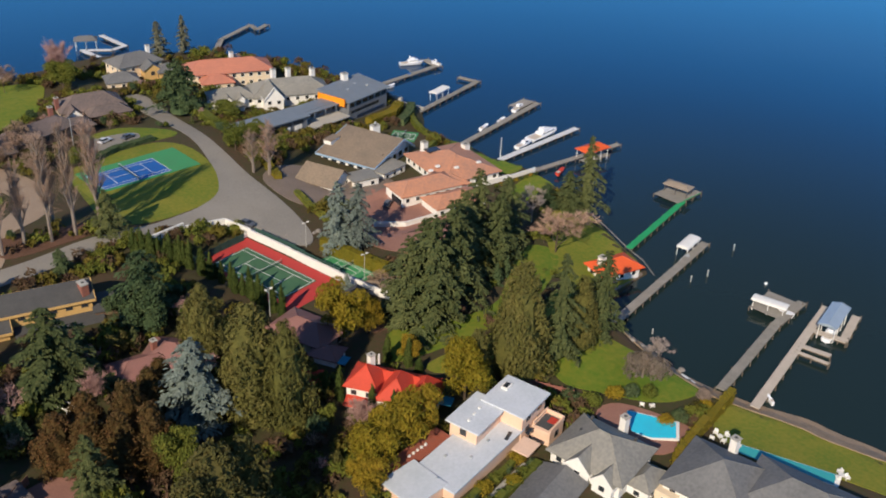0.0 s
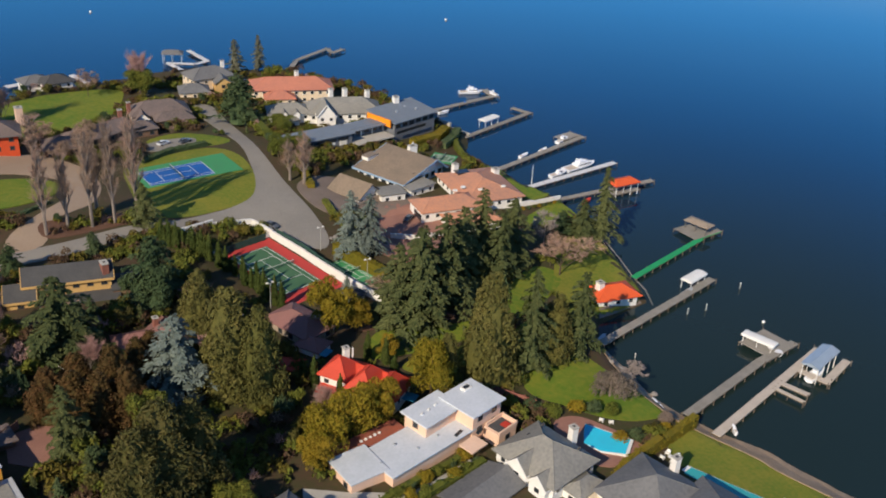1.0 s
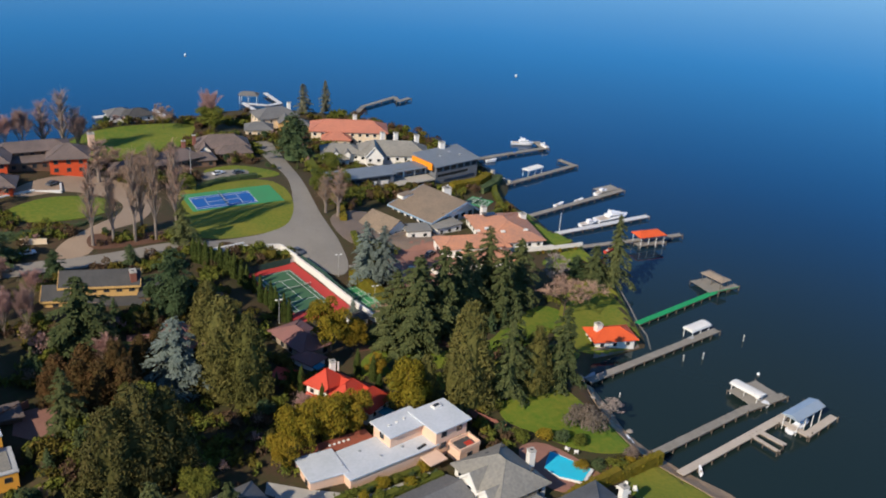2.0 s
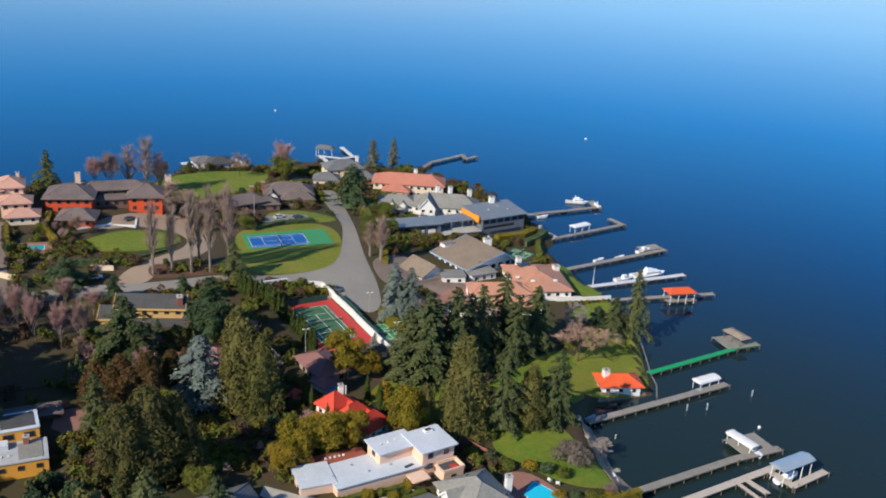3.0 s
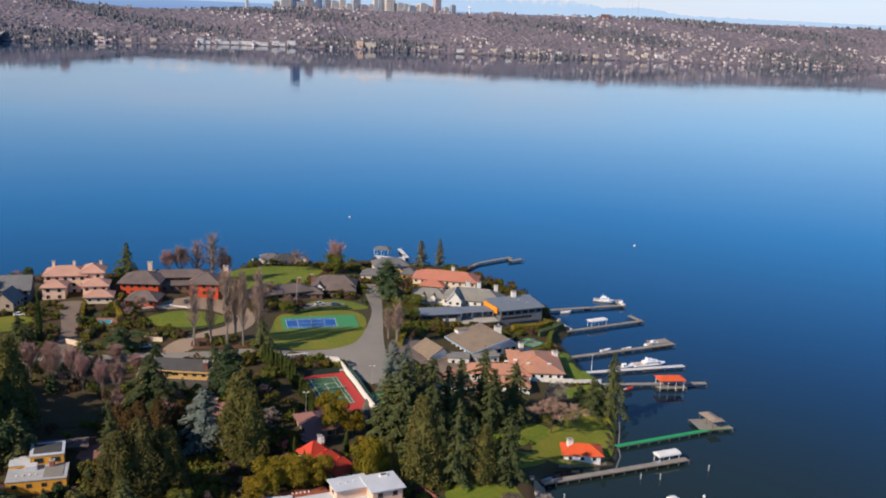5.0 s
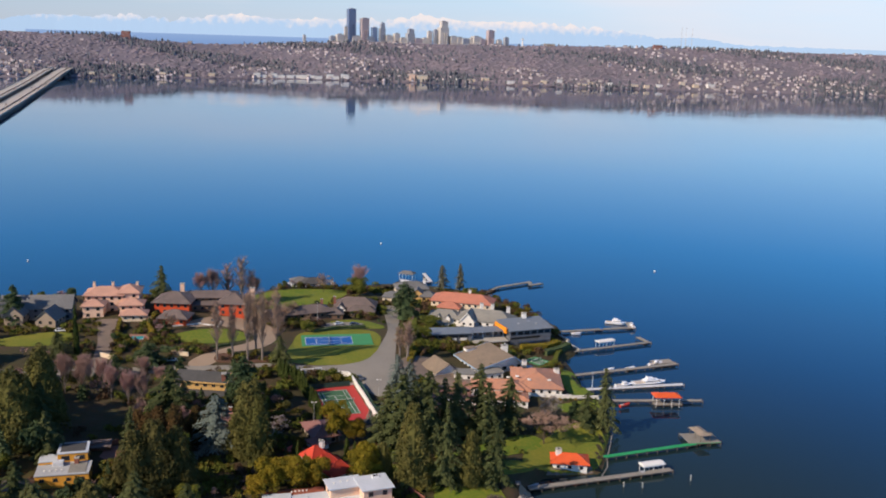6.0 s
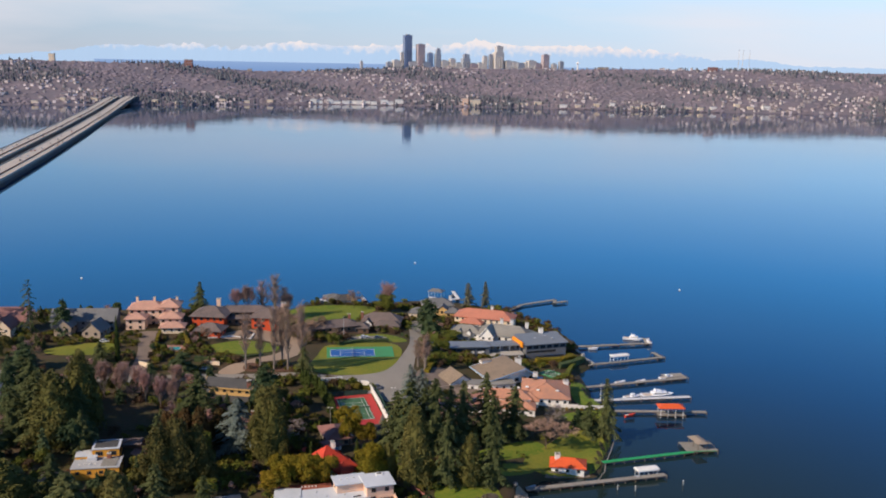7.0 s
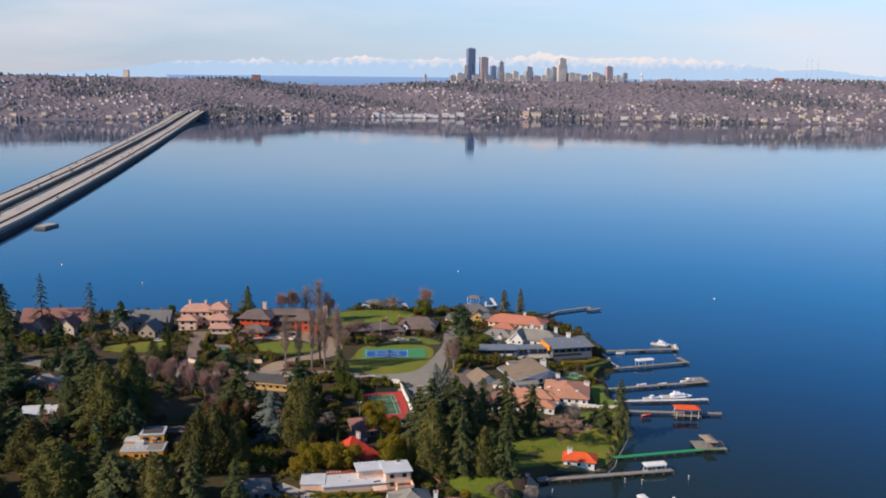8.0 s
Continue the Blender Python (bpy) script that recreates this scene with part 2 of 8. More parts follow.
    "twig_grey": mat("twig_grey", (0.34, 0.29, 0.26), (0.26, 0.22, 0.2), 0.8, 0.95, vary=0.1),
    "rock": mat("rock", (0.3, 0.27, 0.24), (0.2, 0.18, 0.165), 0.8, 0.9, 0.5, vary=0.2),
}
LEAF = {
    "fir": ((0.054, 0.072, 0.028), (0.106, 0.116, 0.043)),
    "deodar": ((0.04, 0.068, 0.03), (0.078, 0.105, 0.046)),
    "cedar": ((0.073, 0.074, 0.022), (0.136, 0.121, 0.034)),
    "browncedar": ((0.108, 0.055, 0.02), (0.062, 0.048, 0.018)),
    "olivecedar": ((0.088, 0.074, 0.023), (0.06, 0.062, 0.02)),
    "spruce": ((0.115, 0.15, 0.13), (0.175, 0.205, 0.178)),
    "round": ((0.158, 0.123, 0.012), (0.26, 0.182, 0.018)),
    "shrub": ((0.072, 0.094, 0.017), (0.13, 0.135, 0.023)),
    "cypress": ((0.036, 0.056, 0.013), (0.058, 0.076, 0.017)),
    "narrow": ((0.085, 0.092, 0.062), (0.125, 0.125, 0.088)),
    "hedge": ((0.17, 0.13, 0.012), (0.125, 0.115, 0.015)),
    "olive": ((0.085, 0.076, 0.015), (0.125, 0.1, 0.018)),
    "bush": ((0.2, 0.155, 0.13), (0.15, 0.125, 0.1)),
    "brown": ((0.1, 0.06, 0.035), (0.068, 0.05, 0.027)),
}
for key, (ca, cb) in LEAF.items():
    M["leaf_" + key] = mat("leaf_" + key, ca, cb, 0.35, 0.8, fine=2.0, vary=0.18, island=0.2, spec=0.12)


def water_material():
    m = bpy.data.materials.new("lake_water")
    m.use_nodes = True
    n, l = m.node_tree.nodes, m.node_tree.links
    p = n["Principled BSDF"]
    p.inputs["IOR"].default_value = 1.33
    p.inputs["Roughness"].default_value = 0.1
    tc = n.new("ShaderNodeTexCoord")
    big = n.new("ShaderNodeTexNoise")
    big.inputs["Scale"].default_value, big.inputs["Detail"].default_value = 0.012, 3
    l.new(tc.outputs["Object"], big.inputs["Vector"])
    mix = n.new("ShaderNodeMixRGB")
    mix.inputs["Color1"].default_value, mix.inputs["Color2"].default_value = (0.004, 0.03, 0.08, 1), (0.006, 0.037, 0.098, 1)
    l.new(big.outputs["Fac"], mix.inputs["Fac"])
    # the shallows: the green-brown bed shows through near the shore
    geo, off, lng, mr = n.new("ShaderNodeNewGeometry"), n.new("ShaderNodeVectorMath"), n.new("ShaderNodeVectorMath"), n.new("ShaderNodeMapRange")
    off.operation, lng.operation = "SUBTRACT", "LENGTH"
    off.inputs[1].default_value = (80, -110, 0)
    l.new(geo.outputs["Position"], off.inputs[0])
    l.new(off.outputs["Vector"], lng.inputs[0])
    mr.inputs["From Min"].default_value, mr.inputs["From Max"].default_value = 20, 215
    mr.interpolation_type = "SMOOTHSTEP"
    mr.inputs["To Min"].default_value, mr.inputs["To Max"].default_value = 0.95, 0.0
    l.new(lng.outputs["Value"], mr.inputs["Value"])
    bed = n.new("ShaderNodeMixRGB")
    bed.inputs["Color2"].default_value = (0.014, 0.026, 0.022, 1)
    l.new(mr.outputs["Result"], bed.inputs["Fac"])
    l.new(mix.outputs["Color"], bed.inputs["Color1"])
    l.new(bed.outputs["Color"], p.inputs["Base Color"])
    calm, patch, gloss = n.new("ShaderNodeMapping"), n.new("ShaderNodeTexNoise"), n.new("ShaderNodeMapRange")
    calm.inputs["Scale"].default_value = (0.004, 0.008, 1)
    l.new(tc.outputs["Object"], calm.inputs["Vector"])
    patch.inputs["Scale"].default_value, patch.inputs["Detail"].default_value = 1.0, 5
    l.new(calm.outputs["Vector"], patch.inputs["Vector"])
    gloss.inputs["From Min"].default_value, gloss.inputs["From Max"].default_value = 0.38, 0.62
    gloss.inputs["To Min"].default_value, gloss.inputs["To Max"].default_value = 0.03, 0.062
    l.new(patch.outputs["Fac"], gloss.inputs["Value"])
    l.new(gloss.outputs["Result"], p.inputs["Roughness"])
    wave = n.new("ShaderNodeTexNoise")
    wave.inputs["Scale"].default_value, wave.inputs["Detail"].default_value = 0.35, 6
    l.new(tc.outputs["Object"], wave.inputs["Vector"])
    bp = n.new("ShaderNodeBump")
    bp.inputs["Strength"].default_value, bp.inputs["Distance"].default_value = 0.055, 0.3
    l.new(wave.outputs["Fac"], bp.inputs["Height"])
    l.new(bp.outputs["Normal"], p.inputs["Normal"])
    return m


M["water"] = water_material()


# ---- mesh tools ----
def link_mesh(name, bm, material):
    me = bpy.data.meshes.new(name)
    bm.to_mesh(me)
    bm.free()
    for m in material if isinstance(material, (list, tuple)) else (material,):
        me.materials.append(m)
    return new(name, me)


def part(name, bm, material, parent, label=""):
    """Links a bmesh as one mesh object under a thing or a part. Its coordinates are those of the parent."""
    ob = link_mesh(name, bm, material)
    ob.parent = parent
    return tagged(ob, label)


def thing(name, x, y, z, label, category, group="", turn=0.0):
    ob = new(name)
    ob.empty_display_size = 0.5
    ob.location, ob.rotation_euler = (x, y, z), (0, 0, radians(turn))
    return tagged(ob, label, category, group)


def box(bm, cx, cy, cz, sx, sy, sz, turn=0.0, bevel=0.0):
    """A box with its centre and sizes, turned about z."""
    m = Matrix.Translation((cx, cy, cz)) @ Matrix.Rotation(radians(turn), 4, "Z") @ Matrix.Diagonal((sx, sy, sz, 1))
    made = bmesh.ops.create_cube(bm, size=1, matrix=m)["verts"]
    if bevel:
        edges = {e for v in made for e in v.link_edges}
        bmesh.ops.bevel(bm, geom=list(edges), offset=bevel, segments=1, affect="EDGES")
    return bm


def tube(bm, a, b, ra, rb, sides=8):
    """A tapered round bar from a to b."""
    a, b = Vector(a), Vector(b)
    q = (b - a).to_track_quat("Z", "Y").to_matrix()
    rings = []
    for c, r in ((a, ra), (b, rb)):
        rings.append([bm.verts.new(c + q @ Vector((r * math.cos(k * 2 * math.pi / sides), r * math.sin(k * 2 * math.pi / sides), 0))) for k in range(sides)])
    for k in range(sides):
        j = (k + 1) % sides
        bm.faces.new((rings[0][k], rings[0][j], rings[1][j], rings[1][k]))
    bm.faces.new(rings[1])
    bm.faces.new(rings[0][::-1])
    return bm


def solid(bm, pts, faces):
    vs = [bm.verts.new(p) for p in pts]
    for f in faces:
        bm.faces.new([vs[k] for k in f])
    return bm


# ---- land form ----
from mathutils.geometry import delaunay_2d_cdt  # noqa: E402

CTRL_SHORE = [(85, -57, 1.2), (79, -66, 1), (34, -83, 5.5), (48, -97, 3), (52, -114, 1.5), (60, -125, 0.8), (85, -6, 3.6), (62, 15, 4.5), (50, 20, 5.5), (88, 59, 3),
              (100, 40, 1.2), (60, 62, 5.5), (43, 115, 5), (66, 148, 2), (72, 91, 5), (85, 100, 1.2), (20, -130, 3.5), (-20, -150, 6)]
CTRL_INLAND = [(0, 0, 7.5), (3, -28, 6.8), (0, 45, 10.3), (22, 54, 9.5), (16, 23, 8.5), (-37, 19, 10.8), (-55, 30, 12), (-50, -20, 11), (-78, 87, 13), (-99, 83, 13), (21, 159, 4), (10, 130, 6), (-40, 120, 6),
               (-11, -58, 6.5), (-10, -94, 5.5), (-30, -95, 7), (-68, -91, 11), (-110, -60, 13), (-150, 40, 13), (-160, -100, 14), (-90, -170, 12)]
CTRL = np.array(CTRL_SHORE + CTRL_INLAND, float)
COAST = np.array([(240, -900), (140, -420), (88, -220), (62, -143), (59, -127), (54, -116), (52, -109), (51, -99), (53, -89), (54, -78), (61, -70), (81, -68), (84.5, -62), (86.5, -55), (91, -44), (95, -33), (100, -5),
                  (96, 8), (98, 25), (98, 45), (107, 57), (104, 82), (107, 90), (105, 100), (102, 113), (97, 123), (91, 132), (86, 140), (78, 158), (60, 168), (24, 172), (-10, 162), (-36, 158), (-48, 142), (-73, 128), (-117, 124),
                  (-169, 122), (-220, 124), (-300, 128), (-700, 120), (-2500, -200), (-2500, -900)], float)


def coast_distance(x, y):
    """Metres inland from the waterline (negative on the lake), for arrays."""
    x, y = np.asarray(x, float), np.asarray(y, float)
    best, inside = np.full(x.shape, 1e9), np.zeros(x.shape, bool)
    for (ax, ay), (bx, by) in zip(COAST, np.roll(COAST, -1, axis=0)):
        dx, dy = bx - ax, by - ay
        s = np.clip(((x - ax) * dx + (y - ay) * dy) / (dx * dx + dy * dy), 0, 1)
        best = np.minimum(best, np.hypot(x - ax - s * dx, y - ay - s * dy))
        cross = (ay > y) != (by > y)
        at = ax + (y - ay) / np.where(dy == 0, 1e-9, dy) * dx
        inside ^= cross & (x < at)
    return np.where(inside, best, -best)


PADS = []  # level ground: centre x, y, half sizes, turn, height


def land(x, y):
    x, y = np.atleast_1d(np.asarray(x, float)), np.atleast_1d(np.asarray(y, float))
    w = 1 / ((CTRL[:, 0] - x[..., None]) ** 2 + (CTRL[:, 1] - y[..., None]) ** 2 + 60) ** 1.5
    z = (w * CTRL[:, 2]).sum(-1) / w.sum(-1)
    for px, py, hx, hy, turn, pz in PADS:
        c, s = math.cos(radians(turn)), math.sin(radians(turn))
        u, v = (x - px) * c + (y - py) * s, -(x - px) * s + (y - py) * c
        k = np.clip(1 - np.maximum(np.abs(u) - hx, np.abs(v) - hy) / 3.0, 0, 1)
        z = z * (1 - k) + pz * k
    d = coast_distance(x, y)
    e = np.clip(d / (3.0 + 3.5 * np.clip((-78 - y) / 10, 0, 1) * np.clip((x - 20) / 15, 0, 1)), 0, 1)
    e = e * e * (3 - 2 * e)
    return np.where(d > 0, -0.25 + (z + 0.25) * e, np.maximum(-6, -0.25 + d * 0.25))


def ground_z(x, y):
    return float(land(x, y)[0])


COURT_TURN, COURT_Z = -79.0, 7.05
PADS += [(82.5, 38.3, 5.0, 4.6, -52.0, 2.8), (-91.0, -85.0, 13.0, 9.0, 6.0, 8.6), (-5.0, -17.5, 18.5, 10.0, COURT_TURN, COURT_Z), (-6.0, 50.0, 18.0, 8.5, 3.0, 9.3), (12.0, -26.0, 9.0, 4.2, COURT_TURN, 6.4), (42.0, -7.0, 9.0, 10.0, -9.0, 4.5)]


def axis_steps(lo, fine_lo, fine_hi, hi, step):
    mid = np.arange(fine_lo, fine_hi + step / 2, step)
    left = fine_lo - np.cumsum(step * 1.25 ** np.arange(1, 60))
    right = fine_hi + np.cumsum(step * 1.25 ** np.arange(1, 60))
    return np.concatenate([left[left > lo][::-1], mid, right[right < hi]])


def make_ground():
    xs, ys = axis_steps(-2300, -260, 116, 230, 2.0), axis_steps(-880, -200, 184, 230, 2.0)
    gx, gy = np.meshgrid(xs, ys)
    gz = np.concatenate([land(a, b) for a, b in zip(gx, gy)]).reshape(gx.shape)
    verts = np.stack([gx, gy, gz], -1).reshape(-1, 3)
    nx = len(xs)
    idx = np.arange(len(verts)).reshape(gx.shape)
    faces = np.stack([idx[:-1, :-1], idx[:-1, 1:], idx[1:, 1:], idx[1:, :-1]], -1).reshape(-1, 4)
    keep = (gz[:-1, :-1] > -5.9) | (gz[1:, 1:] > -5.9)
    me = bpy.data.meshes.new("ground")
    me.from_pydata(verts.tolist(), [], faces[keep.reshape(-1)].tolist())
    me.materials.append(M["soil"])
    me.shade_smooth()
    return tagged(new("ground", me), "wooded peninsula of dark soil and rough grass", "ground", kind="structure")


make_ground()
bm = bmesh.new()
solid(bm, [(-6000, -3000, 0), (6000, -3000, 0), (6000, 5200, 0), (-6000, 5200, 0)], [(0, 1, 2, 3)])
tagged(link_mesh("water", bm, M["water"]), "calm deep blue lake with faint ripples", "lake", kind="structure")


def smooth_loop(pts, n=4):
    """A closed curve through the points."""
    out, k = [], len(pts)
    for i in range(k):
        p0, p1, p2, p3 = (Vector(pts[(i + j - 1) % k]) for j in range(4))
        for s in range(n):
            t = s / n
            out.append(0.5 * ((2 * p1) + (p2 - p0) * t + (2 * p0 - 5 * p1 + 4 * p2 - p3) * t * t + (3 * p1 - p0 - 3 * p2 + p3) * t ** 3))
    return [(p.x, p.y) for p in out]


SHEETS, WINGS = [], []  # outlines of surfaces and house volumes, kept free of planting


def sheet(name, pts, material, label, category, lift=0.1, curve=True, kind="structure", depth=0.35):
    """A surface laid over the land with a rim that goes into it."""
    if curve:
        pts = smooth_loop(pts)
    SHEETS.append((name, pts))
    arr = np.array(pts)
    lo, hi = arr.min(0), arr.max(0)
    step = 2.6
    inner = [Vector((x, y)) for x in np.arange(lo[0] + 0.7, hi[0], step) for y in np.arange(lo[1] + 0.9, hi[1], step)]
    ring = []
    for p, q in zip(pts, pts[1:] + pts[:1]):
        k = max(1, int(math.hypot(q[0] - p[0], q[1] - p[1]) / step))
        ring += [Vector((p[0] + (q[0] - p[0]) * j / k, p[1] + (q[1] - p[1]) * j / k)) for j in range(k)]
    n = len(ring)
    flat, _, tris, *_ = delaunay_2d_cdt(ring + inner, [(k, (k + 1) % n) for k in range(n)], [], 1, 0.01)
    bm = bmesh.new()
    made = [bm.verts.new((v.x, v.y, 0)) for v in flat]
    for f in tris:
        bm.faces.new([made[k] for k in f])
    bmesh.ops.delete(bm, geom=[v for v in bm.verts if not v.link_faces], context="VERTS")
    vs = bm.verts[:]
    zs = land(np.array([v.co.x for v in vs]), np.array([v.co.y for v in vs]))
    for v, z in zip(vs, zs):
        v.co.z = z + lift
    rim = [e for e in bm.edges if e.is_boundary]
    low = bmesh.ops.extrude_edge_only(bm, edges=rim)["geom"]
    for v in low:
        if isinstance(v, bmesh.types.BMVert):
            v.co.z -= depth + lift
    bmesh.ops.recalc_face_normals(bm, faces=bm.faces[:])
    ob = link_mesh(name, bm, material)
    return tagged(ob, label, category, kind=kind)


# ---- roads, lawns, courts ----
def ribbon(pts):
    """The outline of a lane from rows of (x, y, half width) along its middle."""
    left, right = [], []
    for k, (x, y, w) in enumerate(pts):
        a, b = pts[max(0, k - 1)], pts[min(len(pts) - 1, k + 1)]
        dx, dy = b[0] - a[0], b[1] - a[1]
        ln = math.hypot(dx, dy)
        left.append((x - dy / ln * w, y + dx / ln * w))
        right.append((x + dy / ln * w, y - dx / ln * w))
    return left + right[::-1]


sheet("road", [(19.5, 116), (19, 92), (18, 65), (13.5, 44), (10, 33), (5, 25), (-3, 20.8), (-12, 18.6), (-12, 14.6), (-1.5, 10.5), (2.5, 3), (6, -8), (11, -12), (15, -6), (17.5, 8), (18.4, 23), (19.8, 39), (22.6, 64), (25.6, 92), (27, 116)], M["asphalt"],
      "weathered grey asphalt lane widening into a turning area", "road", 0.13)
sheet("road", ribbon([(-8, 16.6, 2.6), (-20, 14.5, 2.8), (-36, 14.2, 3.2), (-54, 11, 3.3), (-76, 11, 3.6), (-104, 9, 3.8), (-124, 6, 3.6), (-150, 10, 3.4), (-172, 20, 3.4), (-192, 28, 3.4)]), M["asphalt"],
      "narrow weathered grey asphalt lane", "road", 0.11)
sheet("lawn", [(-13, 64), (7, 67), (14, 56), (11.8, 37), (5, 24), (-6, 20.5), (-20, 19), (-27, 24), (-25, 45), (-22, 60)], M["lawn_rough"], "sunlit mown lawn round a blue sports court", "lawn", 0.1)
sheet("driveway", [(-72, 70), (-60, 80), (-44, 82), (-34, 68), (-32, 50), (-38, 36), (-50, 28), (-56, 15), (-65, 15), (-62, 24), (-52, 34), (-44, 42), (-41, 52), (-45, 61), (-56, 67), (-70, 64)], M["paving"], "pale buff paved driveway looping round a lawn", "driveway", 0.12)
sheet("lawn", [(-76, 52), (-69, 59), (-60, 62.5), (-50, 61), (-43.5, 55), (-45, 47), (-52, 42), (-61, 41), (-71, 44)], M["lawn"], "oval bright green lawn inside the driveway loop", "lawn", 0.26)
sheet("driveway", ribbon([(-100.2, 14, 3.0), (-100.6, 24, 3.0), (-102, 40, 3.1), (-104.6, 54, 3.3), (-106.5, 66, 4.0), (-107, 73, 5.0)]), M["forecourt"], "brownish paved driveway climbing to a pink mansion", "driveway", 0.13)
sheet("patio", [(-96.5, 44.5), (-85.5, 44.5), (-85.5, 53.5), (-96.5, 53.5)], M["brick_paving"], "rose brick patio round a small teal pool", "patio", 0.14, curve=False)
sheet("planting_bed", [(-54, 27), (-44, 27), (-30, 26), (-27, 20), (-40, 18.5), (-54, 18)], M["mulch"], "reddish bark mulch strip under a row of poplars", "planting bed", 0.14)
sheet("lawn", [(41, -81), (45, -92), (47, -101), (48, -108), (40, -108), (33, -104.5), (27, -98), (22, -91), (24, -85), (32, -80)], M["lawn"], "smooth green lawn sloping to the shingle shore", "lawn", 0.12)
sheet("lawn", [(49, -113), (36, -119), (39, -128), (44, -140), (56, -175), (80, -215), (84, -215), (58, -146), (55, -130), (51, -117)], M["lawn_rough"], "olive mown lawn along the shingle shore", "lawn", 0.12)
sheet("beach", [(54.5, -79), (53, -89), (51, -99), (52, -109), (54.5, -116), (59, -127), (62.5, -143), (88, -219), (82, -219), (56.6, -143), (53.6, -128), (49.4, -116), (47.2, -109), (46.8, -99), (48.8, -89), (50.4, -81)], M["sand"],
      "narrow strip of brown sand and shingle", "beach", 0.3, kind="structure")
sheet("lawn", [(90.5, -43), (94, -34), (88, -30), (76, -34), (64, -47), (57, -56), (56, -65), (66, -68), (78, -66.5), (83, -60.5), (86, -53)], M["lawn_rough"], "yellow-green lawn behind the stone sea wall", "lawn", 0.12)
sheet("lawn", [(49, -47), (62, -41), (66, -48), (52, -58), (40, -63), (24, -66), (6, -66), (-3, -64), (0, -57), (7, -54.5), (22, -59), (34, -58)], M["lawn"], "garden lawn winding between tall conifers", "lawn", 0.12)
sheet("lawn", [(2, -69), (14, -68), (34, -67), (54, -62), (58, -68), (46, -75), (30, -77), (12, -75), (3, -73)], M["lawn_rough"], "shaded lawn between conifers and a garden border", "lawn", 0.11)
sheet("lawn", [(87, -4), (96.5, -4), (94, 8), (95.5, 22), (91, 28), (87, 16)], M["lawn"], "narrow lawn between a villa and the water", "lawn", 0.11)
sheet("lawn", [(79, -15), (96, -10), (97.5, -18), (86, -23), (77, -20)], M["lawn"], "bright clipped lawn beside a white garden wall", "lawn", 0.12)
sheet("lawn", [(-60, 110), (-52, 128), (-38, 145), (-16, 151), (2, 148), (-3, 130), (-14, 113), (-30, 103), (-47, 102)], M["lawn"], "green lawn open to the far lake shore", "lawn", 0.12)
sheet("lawn", [(-8, 83), (5, 88), (16, 77), (15, 69), (-2, 71)], M["lawn"], "small patch of lawn beside the lane", "lawn", 0.1)
sheet("parking_area", [(-13, 76), (-4, 82), (7, 80), (4, 72), (-8, 71)], M["asphalt"], "small grey asphalt parking area behind shrubs", "parking area", 0.16)
sheet("lawn", [(-128, 56), (-118, 54), (-120, 40), (-140, 36), (-146, 44)], M["lawn_rough"], "patch of dull green lawn before grey houses", "lawn", 0.12)
# Tree shade put into the colour: dark soil tone in place of grass.
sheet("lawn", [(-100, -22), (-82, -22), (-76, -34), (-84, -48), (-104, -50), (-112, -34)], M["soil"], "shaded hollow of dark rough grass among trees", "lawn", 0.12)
sheet("forecourt", [(28, -4), (41, 7), (47, 9), (52, 2), (54, -8), (52, -19), (44, -29), (34, -32), (25, -24), (24, -14)], M["brick_paving"], "red brick forecourt before a tiled villa", "forecourt", 0.12)
sheet("forecourt", [(20.5, 26), (30, 33), (41, 28), (50, 15), (55, 9), (44, 5), (34, 2), (21, 8)], M["forecourt"], "brownish paved forecourt before a garage", "forecourt", 0.14)
sheet("patio", [(20, -101), (27, -101.5), (33, -112), (32, -117), (22, -117), (18, -110)], M["brick_paving"], "rose brick patio round a bright blue pool", "patio", 0.16)
sheet("patio", [(-36, -96), (-29, -101), (-20, -105.5), (-20, -110), (-40, -106)], M["concrete"], "pale concrete yard beside a flat-roofed house", "patio", 0.12, curve=False)
sheet("garden_path", [(-24, -107.2), (-3, -103.0), (-2.8, -103.9), (-24, -108.1)], M["concrete"], "narrow pale garden path between low hedges", "path", 0.14, curve=False)
sheet("patio", [(-80, -60), (-74, -58.5), (-69.5, -61), (-70, -68), (-76, -72), (-81, -68)], M["brick_paving"], "mauve brick terrace beside a row of brown cedars", "patio", 0.14, curve=False)
sheet("planting_bed", [(-69, -44), (-63, -44.5), (-61.5, -49), (-66, -50.5), (-69.5, -48)], M["mulch"], "small red-brown bark bed under a white arbour", "planting bed", 0.16)
sheet("planting_bed", [(8, -50), (22, -53), (24, -57), (8, -54), (0, -53)], M["mulch"], "brown bark bed under tall conifers", "planting bed", 0.16)


